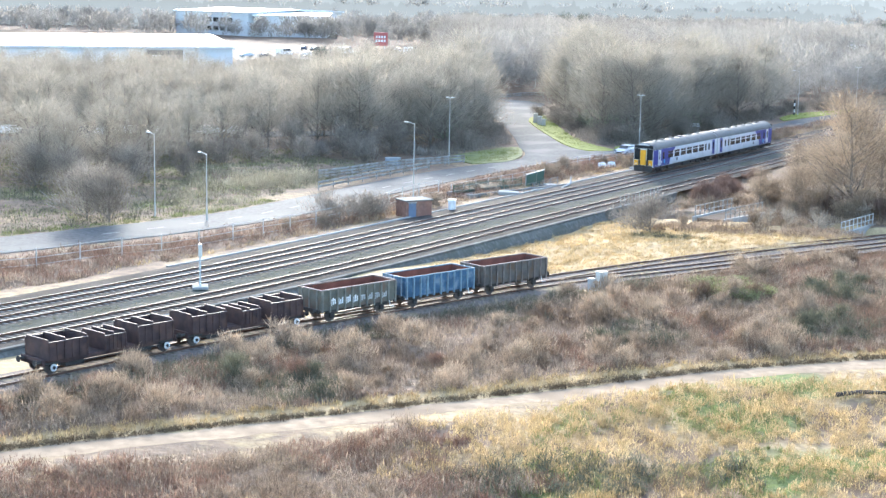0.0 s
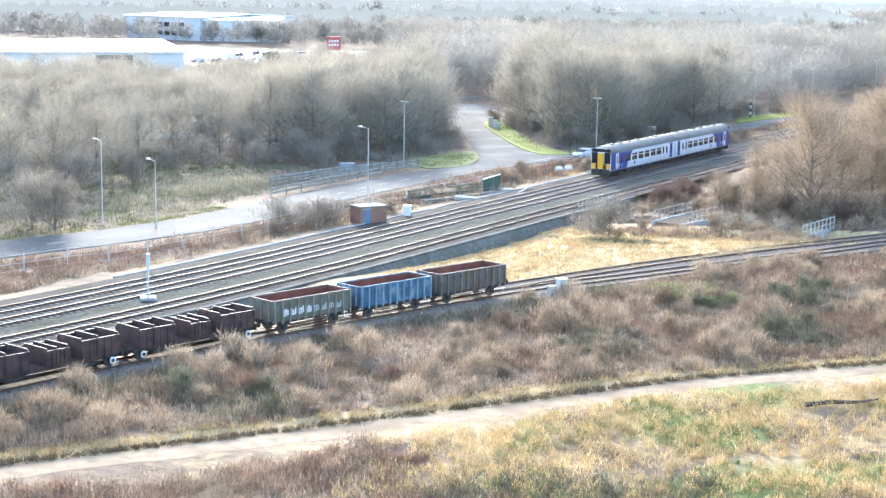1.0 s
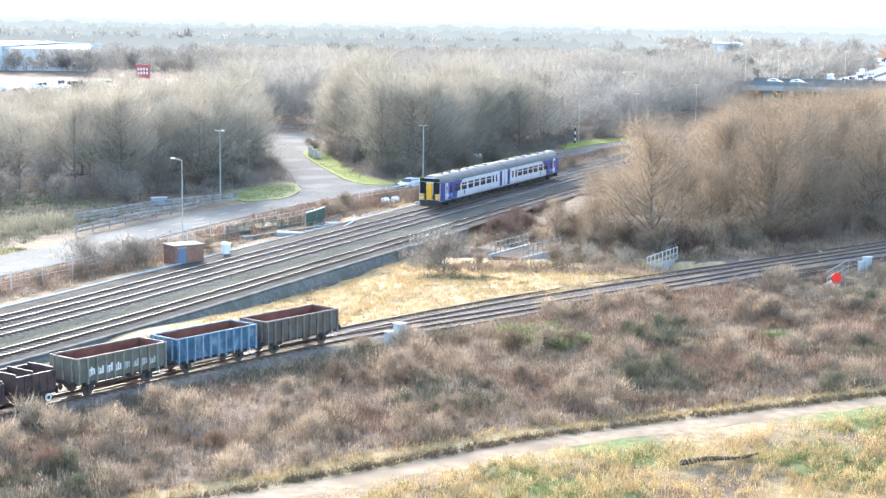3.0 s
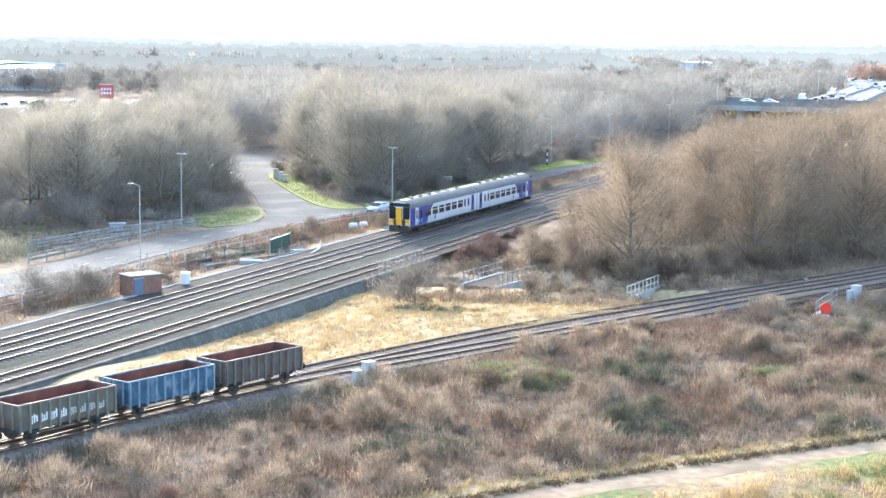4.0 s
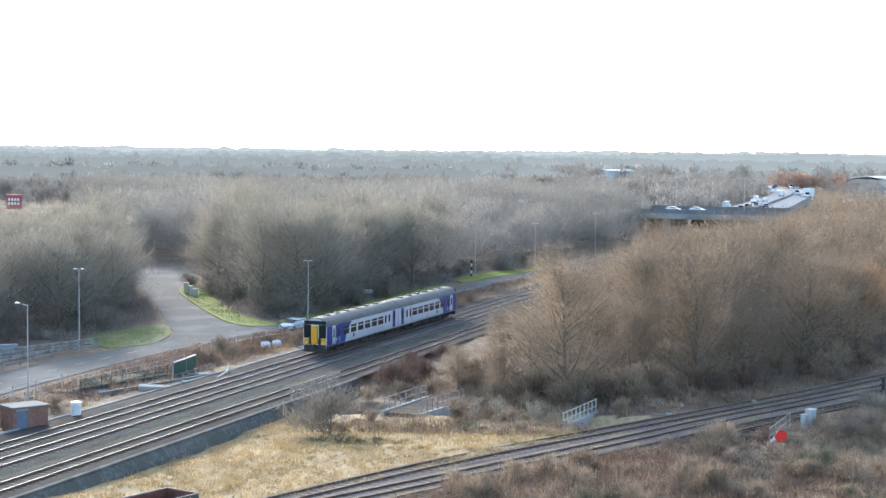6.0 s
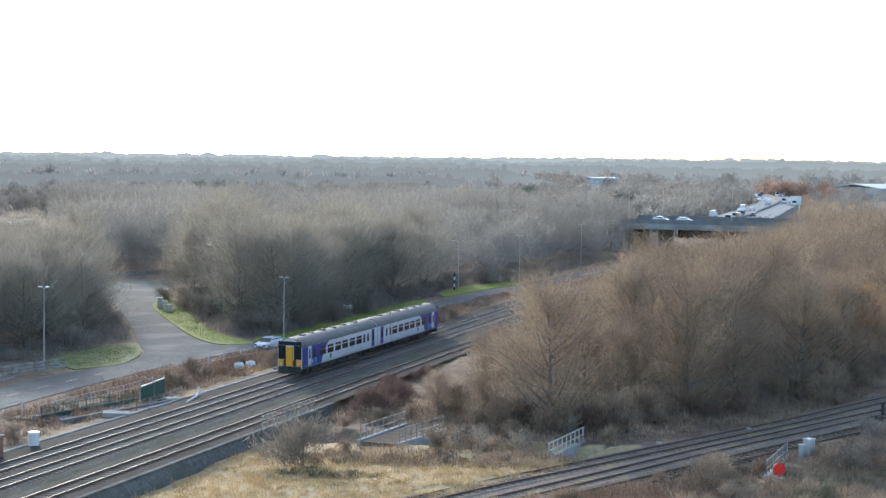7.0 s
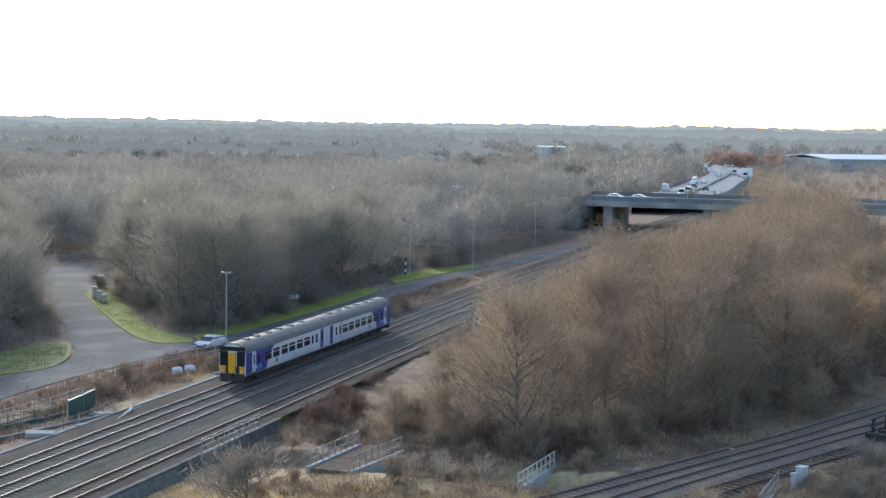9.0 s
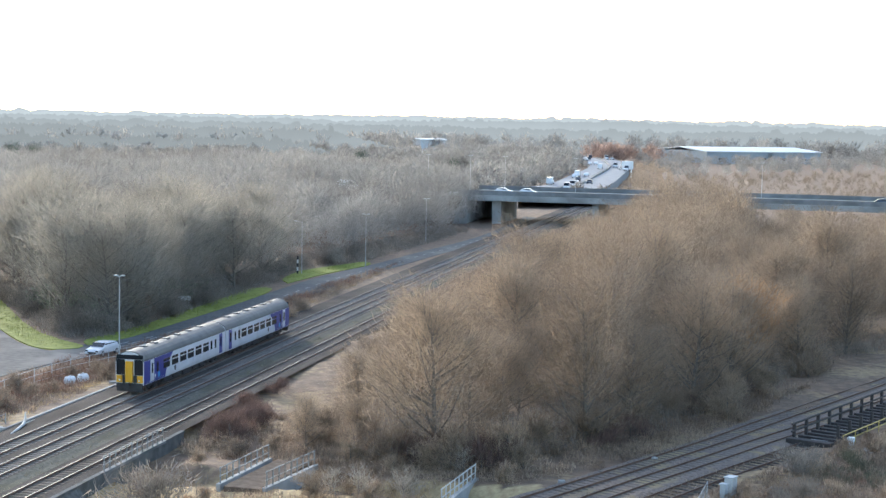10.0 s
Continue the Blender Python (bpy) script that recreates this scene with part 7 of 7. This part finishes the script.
M["sign_dark"] = material("dark_sign_panel", (0.05, 0.05, 0.06), 0.5, vary=0.1)
strip("car_park", smooth_line([(-190, 520), (-85, 505), (-70, 470)]), smooth_line([(-180, 405), (-105, 398), (-78, 420)]), 0.05, "asphalt_side", "grey retail car park behind the woods", "car park")
shed("large white retail shed with a dark sign", -242, 297, 0.883, 0.469, 135, 76, 7.0, "cladding", "roof_sheet", sign=(113.5, 122.5, 2.6, 6.0, "sign_dark"))
# Pale cladding on both far sheds, haze put into their wall colour.
shed("grey retail shed with glazed front and white roof", -236, 630, 0.9, -0.43, 42, 60, 10.0, "cladding", "roof_sheet",
     windows=[(18 + 4 * k, 21 + 4 * k, z, z + 1.8) for k in range(4) for z in (2.0, 5.6)], ridge=1.0)
shed("lower pale shed with white roof", -196, 613, 0.98, 0.2, 30, 50, 9.0, "cladding", "roof_sheet", ridge=0.8)
shed("long pale shed with white roof in the haze", 281, 905, 0.967, 0.254, 78, 55, 7.0, "cladding_grey", "cladding",
     windows=[(8 + 14 * k, 12 + 14 * k, 2.0, 3.2) for k in range(5)], ridge=2.0)
shed("pale shed on the heath far off", 560, 1290, 0.9, 0.4, 60, 50, 8, "cladding", "roof_sheet")
shed("white block among far trees", 126, 965, 0.95, 0.3, 16, 14, 10, "cladding", "cladding", ridge=0.6)
rb = thing("sign_tower", pose(-104, 445, 0, 0, 0, 15), "red sign tower with white bars above the trees", "sign")
bm = bmesh.new()
bbox(bm, -2.1, 2.1, -0.5, 0.5, 4.6, 8.6, 0.1)
part("sign_box", bm, "red_faded", rb)
bm = bmesh.new()
for k in range(4):
    box(bm, -1.5 + 0.8 * k, -1.0 + 0.8 * k, -0.56, -0.5, 6.9, 7.6)
    box(bm, -1.5 + 0.8 * k, -1.0 + 0.8 * k, -0.56, -0.5, 5.8, 6.5)
part("lettering_bar", bm, "white_paint", rb)
bm = bmesh.new()
tube(bm, [(-1.2, 0, -0.5), (-1.2, 0, 4.7)], 0.2, n=8)
tube(bm, [(1.2, 0, -0.5), (1.2, 0, 4.7)], 0.2, n=8)
part("leg", bm, "galv", rb)
bb = thing("billboard", pose(178, 694, 3, 0, 0, -15), "white billboard box beside the motorway", "sign")
bm = bmesh.new()
bbox(bm, -2.4, 2.4, -1, 1, 0.5, 4.0, 0.1)
part("panel", bm, "white_paint", bb)
bm = bmesh.new()
tube(bm, [(1.6, -1, -3.2), (1.6, -1, 0.6)], 0.3, n=8)
part("leg", bm, "white_paint", bb)
for k in range(26):
    x, y = fr.uniform(-150, -88), fr.uniform(430, 512)
    proto = (cw, cd, cw, vn)[k % 4]
    tagged(copy_thing(proto, pose(x, y, land(x, y), 0, 0, fr.uniform(0, 360))), "parked car in the retail car park" if proto is not vn else "white van in the retail car park", group="cars in the car park")
for k in range(14):
    x, y = -104 + 2.6 * k + fr.uniform(-1, 1), 196 + 1.2 * k + fr.uniform(-2, 2)
    proto = (cw, cd, cw)[k % 3]
    tagged(copy_thing(proto, pose(x, y, land(x, y) + 0.02, 0, 0, 60 + fr.uniform(-8, 8))), "parked car behind the bare trees", group="cars in the lane")
a, b = smooth_line([(-150, 190), (-104, 200), (-70, 218), (-50, 236)]), smooth_line([(-150, 180), (-104, 190), (-70, 208), (-46, 224)])
strip("car_park", a, b, 0.05, "asphalt", "grey parking strip behind the bare trees", "car park")


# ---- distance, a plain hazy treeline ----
# Mist is put into these glow colours, paler from ring to ring.
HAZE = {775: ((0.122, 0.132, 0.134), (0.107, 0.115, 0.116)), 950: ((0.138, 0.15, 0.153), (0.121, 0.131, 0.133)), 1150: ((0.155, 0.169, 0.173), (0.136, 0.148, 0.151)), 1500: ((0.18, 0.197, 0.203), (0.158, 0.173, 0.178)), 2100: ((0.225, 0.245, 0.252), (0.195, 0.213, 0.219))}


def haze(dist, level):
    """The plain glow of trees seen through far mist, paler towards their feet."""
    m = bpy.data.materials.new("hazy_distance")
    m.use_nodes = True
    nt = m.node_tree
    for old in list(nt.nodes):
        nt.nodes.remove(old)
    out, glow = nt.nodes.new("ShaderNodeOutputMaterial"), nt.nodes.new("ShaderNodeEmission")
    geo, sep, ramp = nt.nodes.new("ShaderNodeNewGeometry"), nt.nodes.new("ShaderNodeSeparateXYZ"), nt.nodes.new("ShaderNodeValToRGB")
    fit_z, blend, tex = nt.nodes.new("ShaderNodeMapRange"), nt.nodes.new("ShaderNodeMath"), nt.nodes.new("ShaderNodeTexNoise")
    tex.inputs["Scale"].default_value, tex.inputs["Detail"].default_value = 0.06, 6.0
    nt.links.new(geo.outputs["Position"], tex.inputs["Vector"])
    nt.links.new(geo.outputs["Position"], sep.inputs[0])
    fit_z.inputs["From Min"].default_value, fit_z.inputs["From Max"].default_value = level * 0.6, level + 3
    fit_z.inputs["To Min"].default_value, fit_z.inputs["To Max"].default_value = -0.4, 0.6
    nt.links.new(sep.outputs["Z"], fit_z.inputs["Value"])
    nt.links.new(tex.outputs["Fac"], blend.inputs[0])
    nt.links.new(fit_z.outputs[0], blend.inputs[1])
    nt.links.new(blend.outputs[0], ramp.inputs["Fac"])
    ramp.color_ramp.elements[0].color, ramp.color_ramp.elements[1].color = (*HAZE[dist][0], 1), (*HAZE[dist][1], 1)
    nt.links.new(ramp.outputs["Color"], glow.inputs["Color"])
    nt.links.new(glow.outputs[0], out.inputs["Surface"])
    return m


n = 6000
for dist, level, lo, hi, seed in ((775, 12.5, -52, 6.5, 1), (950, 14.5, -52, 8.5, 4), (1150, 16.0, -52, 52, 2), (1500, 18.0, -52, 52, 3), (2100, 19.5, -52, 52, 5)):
    lr = np.random.default_rng(seed)
    ang = np.linspace(radians(lo), radians(hi), n)
    rad = dist + 25 * np.sin(ang * 9 + seed)
    tops = level + 0 * ang
    for step, rise in ((420, 0.7), (48, 0.35), (21, 0.4), (9, 0.45), (4, 0.4), (2, 0.25)):
        knots = lr.normal(0, rise, n // step + 3)
        tops += np.interp(np.arange(n) / step, np.arange(len(knots)), knots)
    for k in lr.integers(40, n - 40, 26):
        tops[k - 10:k + 10] += lr.uniform(0.8, 2.6) * np.sqrt(np.clip(1 - (np.arange(-10, 10) / 10.0) ** 2, 0, 1))
    tops *= np.clip((radians(hi) - ang) * 14, 0, 1)
    X, Y = np.sin(ang) * rad, np.cos(ang) * rad
    V = np.concatenate([np.stack([X, Y, 0 * X - 1], 1), np.stack([X, Y, tops], 1)])
    k = np.arange(n - 1)
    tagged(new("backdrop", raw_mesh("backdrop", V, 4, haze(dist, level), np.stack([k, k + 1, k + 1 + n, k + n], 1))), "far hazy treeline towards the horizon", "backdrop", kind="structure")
